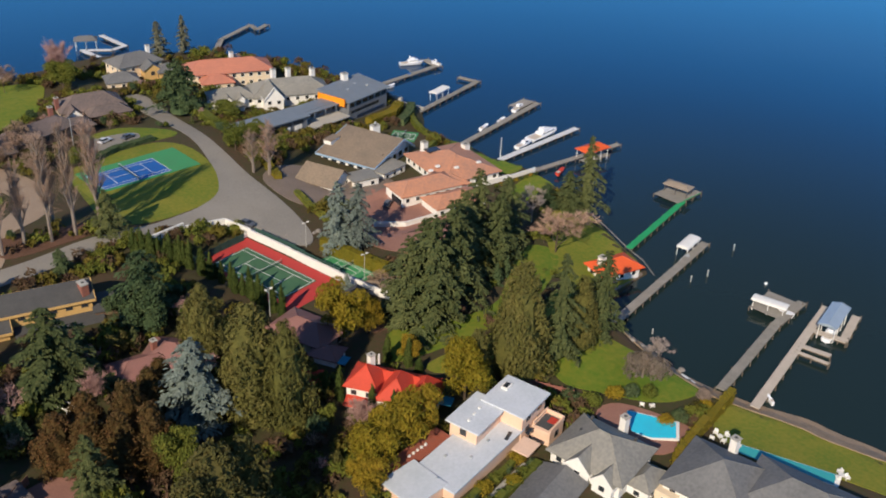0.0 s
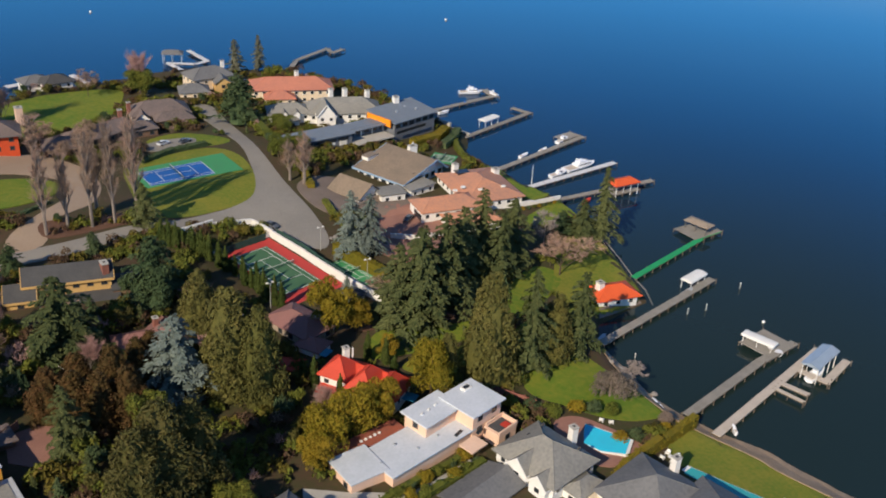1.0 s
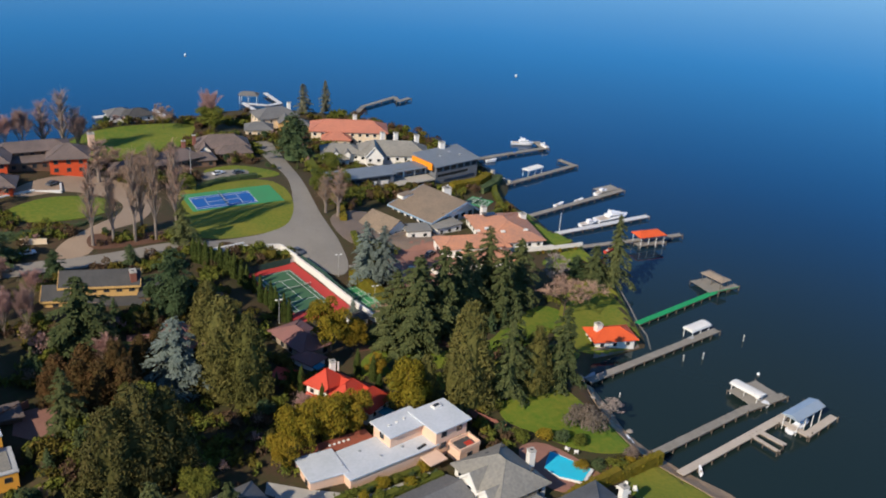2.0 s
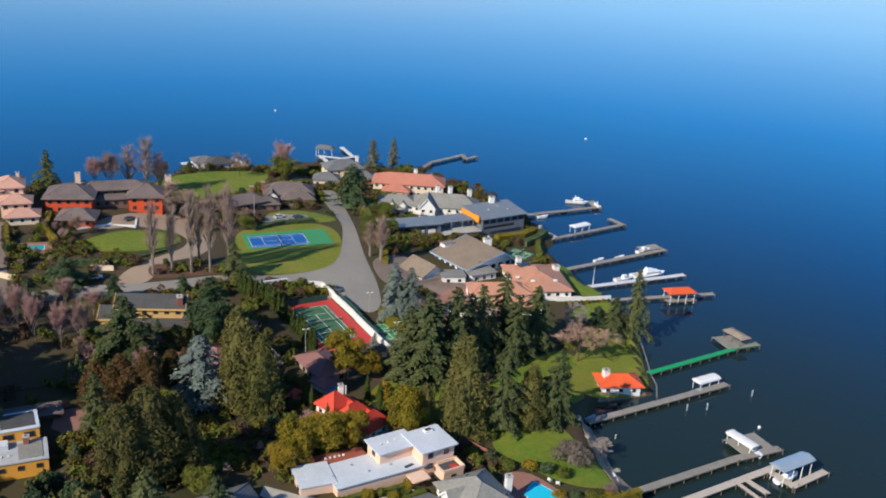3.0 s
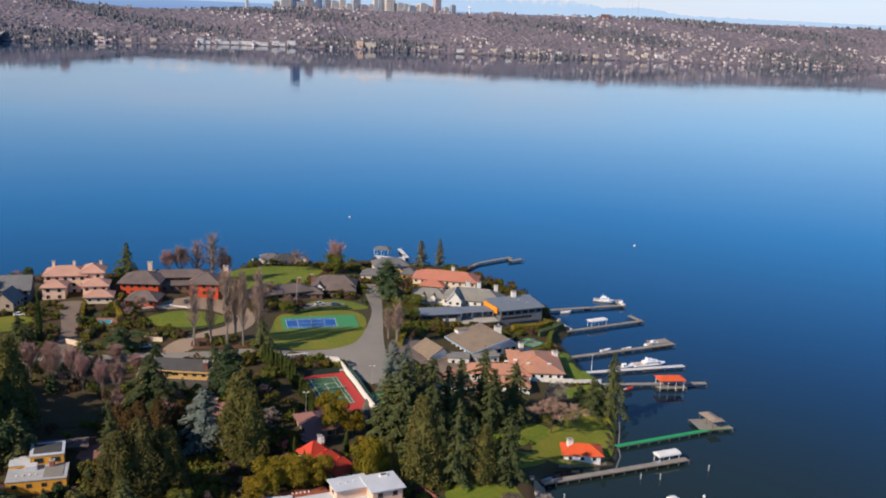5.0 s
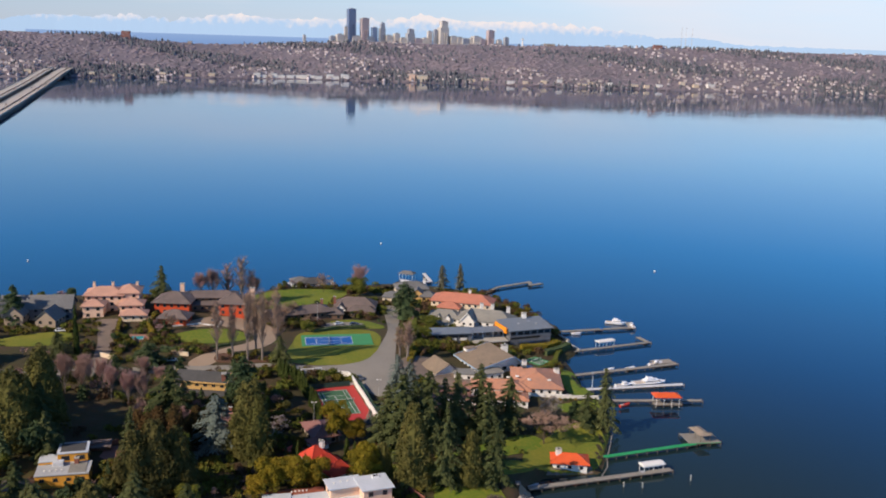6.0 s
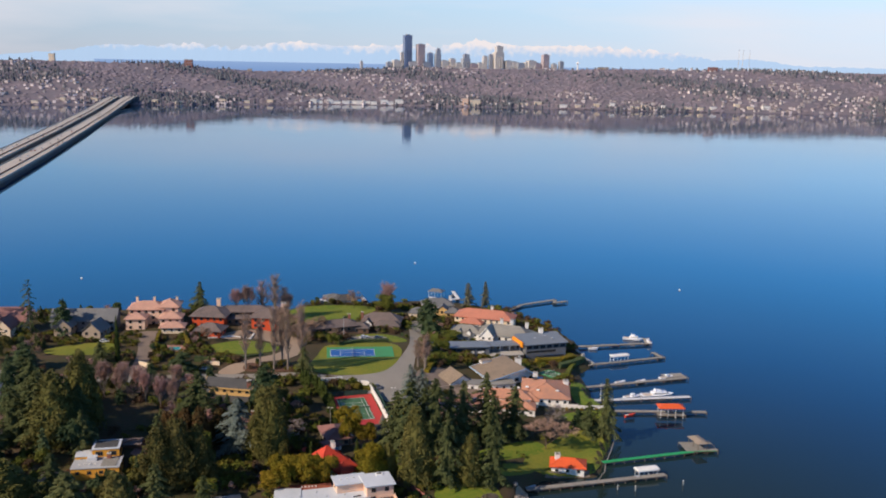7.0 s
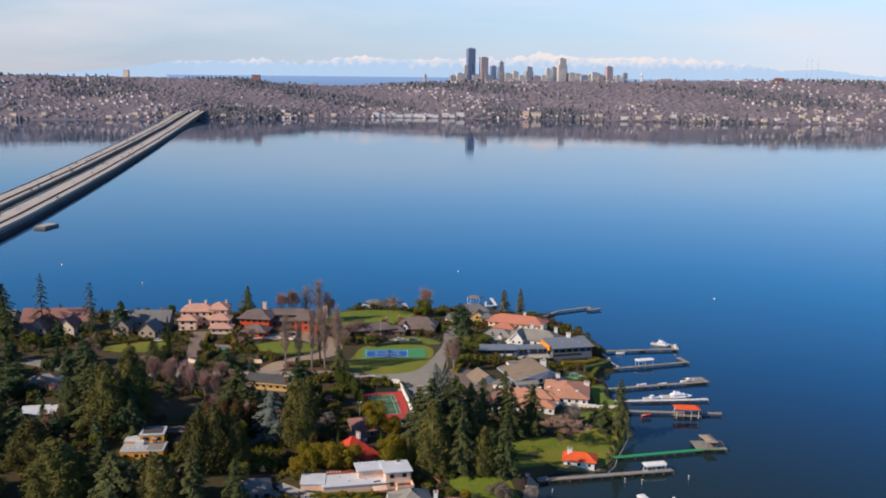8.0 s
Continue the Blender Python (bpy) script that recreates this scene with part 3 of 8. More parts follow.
def court(name, cx, cy, turn, z, outer, inner, outer_mat, inner_mat, label, length, width):
    """A hard court: a slab, the playing surface and the painted lines."""
    ob = thing(name, cx, cy, z, label, "sports court", turn=turn)
    part("slab", box(bmesh.new(), 0, 0, -0.1, outer[0], outer[1], 0.3), outer_mat, ob)
    part("playing_surface", box(bmesh.new(), *inner[2:], 0.07, inner[0], inner[1], 0.06), inner_mat, ob)
    ox, oy = inner[2:]
    lw = 0.16
    rows = [(0, width / 2, length, lw), (0, -width / 2, length, lw), (length / 2, 0, lw, width), (-length / 2, 0, lw, width),
            (0, width * 0.375, length, lw), (0, -width * 0.375, length, lw), (length * 0.27, 0, lw, width * 0.75), (-length * 0.27, 0, lw, width * 0.75), (0, 0, length * 0.54, lw)]
    for x, y, sx, sy in rows:
        part("line", box(bmesh.new(), ox + x, oy + y, 0.105, sx, sy, 0.014), M["line"], ob)
    net = bmesh.new()
    for k in range(6):
        box(net, ox, oy, 0.25 + 0.15 * k, 0.03, width + 1.2, 0.035)
    for k in range(24):
        box(net, ox, oy - (width + 1.2) / 2 + (width + 1.2) * (k + 0.5) / 24, 0.6, 0.03, 0.03, 0.9)
    part("net", net, M["fence_green"], ob, "dark sagging tennis net")
    part("net_band", box(bmesh.new(), ox, oy, 1.1, 0.08, width + 1.2, 0.07), M["line"], ob, "white tape along the net")
    for s in (-1, 1):
        part("net_post", tube(bmesh.new(), (ox, oy + s * (width / 2 + 0.6), 0), (ox, oy + s * (width / 2 + 0.6), 1.1), 0.05, 0.05), M["fence_green"], ob)
    return ob


court("tennis_court", -5.2, -17.0, COURT_TURN, COURT_Z, (34.5, 17.4), (24.6, 11.7, -0.5, -0.6), M["court_red"], M["court_green"], "green tennis court with a red surround and white lines", 23.77, 10.97)
court("tennis_court", -5.4, 51.0, 3, 9.5, (31, 15.6), (20.6, 11.2, -3.6, -1.2), M["court_mint"], M["court_blue"], "bright blue sports court with a mint green surround", 20.4, 10.6)
court("tennis_court", 82.5, 38.3, -52, ground_z(82.5, 38.3) + 0.1, (8.8, 8.0), (7.6, 5.2, 0, 0), M["court_mint"], M["court_green"], "small green garden court near the shore", 7.4, 5.0)
court("tennis_court", 12.0, -26.2, COURT_TURN, 6.42, (15.5, 6.6), (14.5, 5.6, 0, 0), M["court_green"], M["court_mint"], "small mint green practice court behind a wall", 13.0, 4.6)


def wall_run(name, pts, height, thick, material, label, category, cap=None, group=""):
    """A free-standing wall along a line, each stretch standing on the land."""
    x0, y0 = pts[0]
    ob = thing(name, x0, y0, ground_z(x0, y0), label, category, group)
    for (ax, ay), (bx, by) in zip(pts, pts[1:]):
        ln, turn = math.hypot(bx - ax, by - ay), math.degrees(math.atan2(by - ay, bx - ax))
        zb = (ground_z(ax, ay) + ground_z(bx, by)) / 2 - ob.location.z
        cx, cy = (ax + bx) / 2 - x0, (ay + by) / 2 - y0
        part("wall_panel", box(bmesh.new(), cx, cy, zb + height / 2 - 0.5, ln, thick, height + 1, turn), material, ob)
        if cap:
            part("coping", box(bmesh.new(), cx, cy, zb + height + 0.06, ln, thick + 0.14, 0.12, turn), cap, ob)
    return ob


wall_run("garden_wall", [(-1.2, 9.2), (1.0, 0.5), (4.0, -14), (7.0, -30), (9.6, -40), (12.5, -47)], 2.1, 0.45, M["white"], "long white rendered wall beside a tennis court", "wall", M["white"])
wall_run("garden_wall", [(-1.4, 9.2), (-12, 11.5), (-24, 9.5)], 1.6, 0.4, M["white"], "white rendered wall along the grey lane", "wall", M["white"])
wall_run("garden_wall", [(0.8, 1.6), (-8, -0.2), (-17, -2.0)], 0.8, 0.4, M["white"], "low white wall behind the red court", "wall", M["white"])
wall_run("garden_wall", [(77, -7.5), (86, -8.5), (97, -9.0)], 1.5, 0.35, M["white"], "white garden wall running to the water", "wall", M["white"])
wall_run("garden_wall", [(33, -10), (40, -15), (50, -16)], 1.4, 0.35, M["white"], "white wall round a brick forecourt", "wall", M["white"])
wall_run("garden_wall", [(29, 8), (44, 13), (62, 18)], 1.2, 0.35, M["tan_wall"], "long tan masonry wall between two gardens", "wall")
wall_run("sea_wall", [(81, -69), (85, -62), (87, -55), (91.5, -44), (95.5, -33), (100, -6)], 0.45, 0.36, M["rock"], "dark grey stone sea wall above the lake", "wall")
wall_run("sea_wall", [(100.5, 76), (104, 66), (107, 57)], 1.0, 1.2, M["concrete"], "pale stone walkway edge at the water", "wall")
wall_run("gate_wall", [(-101, 27), (-95, 23)], 1.8, 0.5, M["cream"], "short cream gate wall beside the lane", "wall", M["cream"])
wall_run("gate_wall", [(-73, 27), (-66, 25)], 1.6, 0.4, M["cream"], "short cream gate wall at a driveway", "wall", M["cream"])
wall_run("terrace_edge", [(-78, 64), (-66, 68), (-58, 66)], 0.6, 0.6, M["white"], "low white terrace edge above an oval lawn", "wall")
wall_run("terrace_edge", [(-58, 66), (-57.5, 74)], 0.6, 0.6, M["white"], "low white terrace edge before a red house", "wall")


def fence(pts, height, label, board=True, material=None):
    """Posts with boards or mesh between them."""
    x0, y0 = pts[0]
    ob = thing("fence", x0, y0, ground_z(x0, y0), label, "fence")
    material = material or M["cedar_fence"]
    for (ax, ay), (bx, by) in zip(pts, pts[1:]):
        n = max(1, round(math.hypot(bx - ax, by - ay) / 3))
        turn = math.degrees(math.atan2(by - ay, bx - ax))
        for k in range(n):
            px, py = ax + (bx - ax) * k / n, ay + (by - ay) * k / n
            qx, qy = ax + (bx - ax) * (k + 1) / n, ay + (by - ay) * (k + 1) / n
            z = ground_z(px, py) - ob.location.z
            part("post", box(bmesh.new(), px - x0, py - y0, z + height / 2, 0.14, 0.14, height + 0.6), material, ob)
            part("panel", box(bmesh.new(), (px + qx) / 2 - x0, (py + qy) / 2 - y0, (z + ground_z(qx, qy) - ob.location.z) / 2 + height / 2 - 0.15,
                              math.hypot(qx - px, qy - py) - 0.16, 0.05, height, turn), material, ob)
    return ob


fence([(-96, -71), (-87, -65), (-77, -58)], 2.0, "rosy weathered board fence beside a sunken drive")
fence([(2.2, 0), (5.3, -14), (8.2, -29)], 2.8, "dark green mesh screen along a white wall", material=M["fence_green"])
fence([(-17, -3.2), (-9, -1.5), (-1, 0.2)], 2.2, "dark green mesh screen behind the red court", material=M["fence_green"])
fence([(-40, -99), (-33, -107), (-26, -114)], 1.8, "dark board fence beside a concrete yard", material=M["roof_dark"])
fence([(14, -86), (17, -90.5), (20, -95)], 2.2, "red stained timber pergola fence on a terrace", material=M["brick"])


# ---- houses ----
WINDOW_MESH = {}


def window(ob, x, y, z, turn, w, h, trim="white"):
    """A window: a frame standing proud of the wall, and a dark pane in it. x, y, z within the house."""
    if (w, h, trim) not in WINDOW_MESH:
        fr = bmesh.new()
        for cx, cz, sx, sz in ((0, h / 2, w, 0.12), (0, -h / 2, w + 0.2, 0.14), (-w / 2, 0, 0.12, h), (w / 2, 0, 0.12, h)):
            box(fr, cx, 0, cz, sx, 0.14, sz)
        a = bpy.data.meshes.new("window_frame")
        fr.to_mesh(a)
        a.materials.append(M[trim])
        g = bpy.data.meshes.new("pane")
        box(fr := bmesh.new(), 0, 0, 0, w - 0.06, 0.05, h - 0.06)
        fr.to_mesh(g)
        g.materials.append(M["dark_glass"])
        WINDOW_MESH[(w, h, trim)] = (a, g)
    a, g = WINDOW_MESH[(w, h, trim)]
    win = new("window", a)
    win.parent, win.location, win.rotation_euler = ob, (x, y, z), (0, 0, radians(turn))
    pane = new("pane", g)
    pane.parent = win
    return win


def wing(ob, x, y, w, d, turn, top, kind, rise, wall, roof, over=0.6, windows="fblr", storeys=None, fascia=None, base=None, wsize=(1.3, 1.3), off=0.0):
    """One volume of a house: walls from the land up to the eaves at height top, with a roof over them."""
    WINGS.append((x, y, w, d, turn))
    ox, oy, oz = ob.location
    m = Matrix.Translation((x - ox, y - oy, 0)) @ Matrix.Rotation(radians(turn), 4, "Z")
    c, s = math.cos(radians(turn)), math.sin(radians(turn))
    corners = [(x + u * c - v * s, y + u * s + v * c) for u in (-w / 2, w / 2) for v in (-d / 2, d / 2)]
    low = min(ground_z(*q) for q in corners) - 0.5 if base is None else base
    lo, t = low - oz, top - oz
    a, b = w / 2, d / 2
    wb = bmesh.new()
    if kind == "gable":
        solid(wb, [(-a, -b, lo), (-a, b, lo), (-a, b, t), (-a, off, t + rise), (-a, -b, t), (a, -b, lo), (a, b, lo), (a, b, t), (a, off, t + rise), (a, -b, t)],
              [(0, 4, 3, 2, 1), (5, 6, 7, 8, 9), (0, 5, 9, 4), (1, 2, 7, 6), (4, 9, 8, 3), (2, 3, 8, 7)])
    else:
        solid(wb, [(-a, -b, lo), (a, -b, lo), (a, b, lo), (-a, b, lo), (-a, -b, t), (a, -b, t), (a, b, t), (-a, b, t)], [(0, 1, 5, 4), (1, 2, 6, 5), (2, 3, 7, 6), (3, 0, 4, 7), (4, 5, 6, 7)])
    wb.transform(m)
    part("wall", wb, wall, ob)
    rb = bmesh.new()
    A, B = a + over, b + over
    if kind == "flat":
        box(rb, 0, 0, t + 0.16, 2 * A, 2 * B, 0.36, bevel=0.04)
    elif kind == "shed":
        solid(rb, [(-A, -B, t), (A, -B, t), (A, B, t + rise), (-A, B, t + rise), (-A, -B, t + 0.3), (A, -B, t + 0.3), (A, B, t + rise + 0.3), (-A, B, t + rise + 0.3)],
              [(3, 2, 1, 0), (0, 1, 5, 4), (1, 2, 6, 5), (2, 3, 7, 6), (3, 0, 4, 7), (4, 5, 6, 7)])
    elif kind == "gable":
        for sgn in (-1, 1):
            e, q = (sgn * B, t - rise * over / (b - sgn * off)), (off, t + rise)
            pts = [(-A, e[0], e[1]), (A, e[0], e[1]), (A, off, q[1]), (-A, off, q[1]), (-A, e[0], e[1] + 0.26), (A, e[0], e[1] + 0.26), (A, off, q[1] + 0.26), (-A, off, q[1] + 0.26)]
            solid(rb, pts, [(0, 1, 2, 3), (4, 7, 6, 5), (0, 4, 5, 1), (1, 5, 6, 2), (3, 7, 4, 0)] if sgn > 0 else [(3, 2, 1, 0), (5, 6, 7, 4), (1, 5, 4, 0), (2, 6, 5, 1), (0, 4, 7, 3)])
        bmesh.ops.recalc_face_normals(rb, faces=rb.faces[:])
    else:
        r = max(0.0, (w - d) / 2) if w >= d else 0.0
        r2 = max(0.0, (d - w) / 2) if d > w else 0.0
        e0, e1 = t - 0.12, t + 0.12
        pts = [(-A, -B, e0), (A, -B, e0), (A, B, e0), (-A, B, e0), (-A, -B, e1), (A, -B, e1), (A, B, e1), (-A, B, e1)]
        if w >= d:
            pts += [(-r - 0.1, 0, t + rise), (r + 0.1, 0, t + rise)]
            fs = [(4, 5, 9, 8), (5, 6, 9), (6, 7, 8, 9), (7, 4, 8)]
        else:
            pts += [(0, -r2 - 0.1, t + rise), (0, r2 + 0.1, t + rise)]
            fs = [(4, 5, 8), (5, 6, 9, 8), (6, 7, 9), (7, 4, 8, 9)]
        solid(rb, pts, fs + [(3, 2, 1, 0), (0, 1, 5, 4), (1, 2, 6, 5), (2, 3, 7, 6), (3, 0, 4, 7)])
    rb.transform(m)
    part("roof", rb, roof, ob)
    if kind == "hip":
        cap = bmesh.new()
        ends = [Vector(p) for p in pts[8:10]]
        near = {4: 0, 7: 0, 5: 1, 6: 1} if w >= d else {4: 0, 5: 0, 6: 1, 7: 1}
        for k, j in near.items():
            tube(cap, Vector(pts[k]) + Vector((0, 0, 0.02)), ends[j], 0.11, 0.11, 5)
        tube(cap, ends[0], ends[1] + Vector((0.01, 0, 0)), 0.13, 0.13, 5)
        cap.transform(m)
        part("ridge_tiles", cap, roof, ob)
    if fascia:
        boards = []
        if kind == "gable":
            for e in (-A - 0.05, A + 0.05):
                for sgn in (-1, 1):
                    z0, z1 = t - rise * over / (b - sgn * off) - 0.25, t + rise - 0.25
                    boards.append(solid(bmesh.new(), [(e - 0.08, sgn * B, z0), (e + 0.08, sgn * B, z0), (e + 0.08, off, z1), (e - 0.08, off, z1), (e - 0.08, sgn * B, z0 + 0.6), (e + 0.08, sgn * B, z0 + 0.6), (e + 0.08, off, z1 + 0.6), (e - 0.08, off, z1 + 0.6)],
                                        [(0, 1, 2, 3), (4, 7, 6, 5), (0, 4, 5, 1), (1, 5, 6, 2), (2, 6, 7, 3), (3, 7, 4, 0)]))
            boards += [box(bmesh.new(), 0, sgn * (B + 0.06), t - rise * over / (b - sgn * off) + 0.05, 2 * A, 0.12, 0.6) for sgn in (-1, 1)]
        else:
            for sgn in (-1, 1):
                boards += [box(bmesh.new(), 0, sgn * (B + 0.05), t + 0.1, 2 * A + 0.2, 0.1, 0.5), box(bmesh.new(), sgn * (A + 0.05), 0, t + 0.1, 0.1, 2 * B, 0.5)]
        for fb in boards:
            bmesh.ops.recalc_face_normals(fb, faces=fb.faces[:])
            fb.transform(m)
            part("fascia", fb, fascia, ob)
    floors = storeys or max(1, int((top - low - 0.4) / 2.9))
    for side in windows:
        span = w if side in "fb" else d
        n = max(1, int(span / 3.1))
        for f in range(floors):
            z = t - 1.35 - 2.8 * f
            if z - 1 < lo:
                continue
            for k in range(n):
                q = (k + 0.5) / n * span - span / 2
                u, v, tt = {"f": (q, -b - 0.02, 0), "b": (q, b + 0.02, 180), "l": (-a - 0.02, q, -90), "r": (a + 0.02, q, 90)}[side]
                p = m @ Vector((u, v, z))
                window(ob, p.x, p.y, p.z, turn + tt, *wsize, "roof_dark" if wall.name in ("red_wall", "grey_wall", "brown_wall", "tan_wall", "peach", "yellow", "ochre") else "white")


def chimney(ob, x, y, top, w, material, d=None, low=4.0):
    ox, oy, oz = ob.location
    bm = bmesh.new()
    box(bm, x - ox, y - oy, top - low / 2 - oz, w, d or w, low)
    st = part("chimney", bm, material, ob)
    part("chimney_cap", box(bmesh.new(), x - ox, y - oy, top + 0.1 - oz, w + 0.25, (d or w) + 0.25, 0.2), M["concrete"], st)
    part("flue", box(bmesh.new(), x - ox, y - oy, top + 0.24 - oz, w * 0.4, w * 0.4, 0.14), M["roof_dark"], st)


def roof_box(ob, name, x, y, z, sx, sy, sz, turn, material):
    """Something small fixed to a roof or wall: skylight, vent, panel."""
    ox, oy, oz = ob.location
    part(name, box(bmesh.new(), x - ox, y - oy, z - oz, sx, sy, sz, turn, bevel=min(sx, sy, sz) * 0.05), material, ob)


def house(x, y, label, name="house"):
    return thing(name, x, y, ground_z(x, y), label, "house")


h = house(-10, -96, "peach flat-roofed modern house with pale blue-white roofs")
wing(h, -11.0, -96.6, 22, 9.0, 12, 8.7, "flat", 0, M["peach"], M["roof_white"], 0.35, "b")
wing(h, -25.0, -97.2, 8, 8.2, 4, 8.9, "flat", 0, M["peach"], M["roof_white"], 0.25, "l")
wing(h, -20.0, -91.0, 17, 3.6, 8, 8.4, "flat", 0, M["peach"], M["roof_rust"], 0.2, "b")
wing(h, -5.6, -92.6, 9.5, 6, 14, 11.9, "flat", 0, M["peach"], M["roof_white"], 0.7, "lb", 1)
wing(h, 3.2, -94.0, 8.6, 8.4, 14, 12.4, "flat", 0, M["peach"], M["roof_white"], 0.7, "fr", 2)
wing(h, 6.4, -100.0, 5.5, 4.0, 14, 8.2, "flat", 0, M["peach"], M["peach"], 0.1, "fr")
roof_box(h, "skylight", 3.8, -90.8, 12.95, 2.2, 1.4, 0.5, 14, M["white"])
roof_box(h, "skylight_glass", 3.8, -90.8, 13.22, 1.6, 0.9, 0.1, 14, M["dark_glass"])
roof_box(h, "terrace_floor", 6.4, -99.9, 8.58, 4.4, 3.0, 0.05, 14, M["roof_dark"])
roof_box(h, "terrace_cover", 7.4, -100.4, 8.66, 1.8, 1.6, 0.12, 14, M["red_cover"])
for px, py, sx, sy in ((6.4, -98.0, 5.6, 0.3), (6.9, -101.9, 5.6, 0.3), (9.2, -99.3, 0.3, 4.0)):
    roof_box(h, "parapet", px, py, 8.8, sx, sy, 0.8, 14, M["peach"])
for px, py in ((-16, -95.5), (-12.5, -98.6), (-21, -99), (-7, -97.2)):
    roof_box(h, "roof_vent", px, py, 9.2, 0.45, 0.45, 0.4, 12, M["metal"])
roof_box(h, "skylight", -3.0, -98.6, 9.12, 2.4, 0.7, 0.2, 24, M["dark_glass"])
roof_box(h, "skylight", 1.2, -100.0, 9.0, 2.0, 0.7, 0.2, 24, M["dark_glass"])
for k in range(3):
    roof_box(h, "vent", -8.5 + k * 2.0, -93.4 + k * 0.7, 12.4, 0.6, 0.4, 0.3, 14, M["white"])
roof_box(h, "entry_canopy", -1.8, -102.2, 8.3, 4.6, 3.6, 0.3, 14, M["peach"])
for k in range(5):
    roof_box(h, "vent", -21.0 + k * 1.1, -91.2 + k * 0.16, 8.9, 0.5, 0.4, 0.35, 8, M["white"])

h = house(-11, -73, "white house with steep bright red tiled hip roofs")
wing(h, -9.6, -72.2, 17, 6.6, -57, 9.2, "hip", 2.2, M["white"], M["roof_red"], 0.6, "fb", 2)
wing(h, -14.2, -69.3, 6.4, 6.2, 33, 10.2, "hip", 3.6, M["white"], M["roof_red"], 0.6, "flr", 2)
wing(h, -17.7, -71.7, 5.4, 2.2, -57, 7.0, "shed", 0.9, M["white"], M["roof_red"], 0.4, "f", 1)
wing(h, -11.0, -75.5, 8.4, 6.0, 33, 9.8, "hip", 3.7, M["white"], M["roof_red"], 0.5, "flr", 2)
wing(h, -7.2, -79.2, 7.4, 5.4, 33, 9.4, "hip", 3.5, M["white"], M["roof_red"], 0.5, "flr", 2)
for px, py in ((-14.9, -76.6), (-13.9, -78.1), (-10.6, -80.6)):
    roof_box(h, "tall_window", px, py, 7.6, 0.16, 0.9, 2.6, 33, M["dark_glass"])
chimney(h, -12.4, -68.4, 14.8, 1.2, M["white"])
roof_box(h, "antenna", -11.4, -69.6, 14.0, 0.3, 0.3, 2.4, 0, M["white"])
roof_box(h, "awning", -4.6, -81.6, 7.8, 4.2, 2.8, 0.2, -57, M["canvas_teal"])

h = house(-12, -46, "low house with a mauve hip roof below the court")
wing(h, -12.5, -45.5, 14, 9, -72, 9.0, "hip", 2.2, M["tan_wall"], M["roof_rose"], 0.6, "flr")
wing(h, -13.5, -54.5, 6, 5, -60, 8.2, "hip", 1.6, M["white"], M["roof_rose"], 0.5, "flr")
roof_box(h, "awning", -13.2, -57.6, 8.0, 5.0, 3.0, 0.2, -60, M["canvas_teal"])
roof_box(h, "terrace_slab", -21, -59, 7.6, 6, 5, 0.3, -40, M["roof_red"])

h = house(-56, -11, "long ochre house with a dark shingle gable roof")
wing(h, -55.5, -9.2, 19, 8.0, -13, 15.0, "gable", 2.4, M["ochre"], M["roof_dark"], 0.7, "fl", fascia=M["ochre"])
wing(h, -54.6, -15.6, 17, 3.4, -13, 10.7, "shed", 0.7, M["cream"], M["roof_dark"], 0.5, "f")
wing(h, -66.5, -9.5, 6, 8, -13, 12.6, "gable", 2.2, M["ochre"], M["roof_dark"], 0.6, "fl", fascia=M["ochre"])
wing(h, -44.5, -14.5, 4.5, 6, -13, 12.0, "shed", 0.8, M["brown_wall"], M["roof_dark"], 0.4, "f")
chimney(h, -48.0, -13.6, 18.0, 1.5, M["brick"], 2.4, 7)

h = house(-46, -42, "house with a faded rose hip roof among trees")
wing(h, -40.6, -38.4, 10.5, 9.0, -48, 10.6, "hip", 2.6, M["tan_wall"], M["roof_rose"], 0.7, "fl")
wing(h, -47.0, -38.6, 12.5, 7.0, -8, 10.4, "hip", 2.0, M["tan_wall"], M["roof_rose"], 0.6, "fl")
wing(h, -44.0, -43.0, 6, 5.5, -48, 10.0, "gable", 1.8, M["white"], M["roof_rose"], 0.5, "fl")
chimney(h, -43.6, -36.6, 14.0, 1.1, M["brick"], low=4)

h = house(-86, -80, "yellow stucco house with stepped white-edged flat roofs")
wing(h, -87.6, -71.0, 8.6, 7.6, 8, 15.3, "flat", 0, M["yellow"], M["roof_white"], 0.2, "flr", wsize=(2.2, 1.3))
wing(h, -94.2, -74.5, 5.0, 5.0, 8, 13.6, "flat", 0, M["yellow"], M["roof_white"], 0.15, "fl", 1)
wing(h, -88.6, -79.6, 15.0, 8.4, 6, 12.5, "flat", 0, M["yellow"], M["roof_pale"], 0.2, "flr", 1, wsize=(1.2, 1.0))
wing(h, -90.5, -62.5, 23, 5.0, 7, 12.2, "flat", 0, M["brown_wall"], M["roof_brown"], 0.6, "f", 1)
wing(h, -100.5, -85.0, 8, 6, 6, 10.4, "hip", 1.6, M["yellow"], M["roof_brown"], 0.6, "fl", 1)
roof_box(h, "roof_well", -87.6, -71.0, 15.68, 7.2, 6.0, 0.14, 8, M["roof_dark"])
roof_box(h, "roof_well", -84.5, -79.4, 12.9, 5.0, 6.4, 0.14, 6, M["roof_grey"])
roof_box(h, "stair_hood", -90.6, -77.4, 13.4, 3.0, 2.4, 1.4, 6, M["roof_white"])
chimney(h, -85.5, -76.4, 14.6, 1.2, M["brick"], low=3)
for k in range(4):
    roof_box(h, "vent", -93.6 + k * 1.6, -81.6 + k * 0.2, 12.95, 0.5, 0.4, 0.4, 6, M["white"])

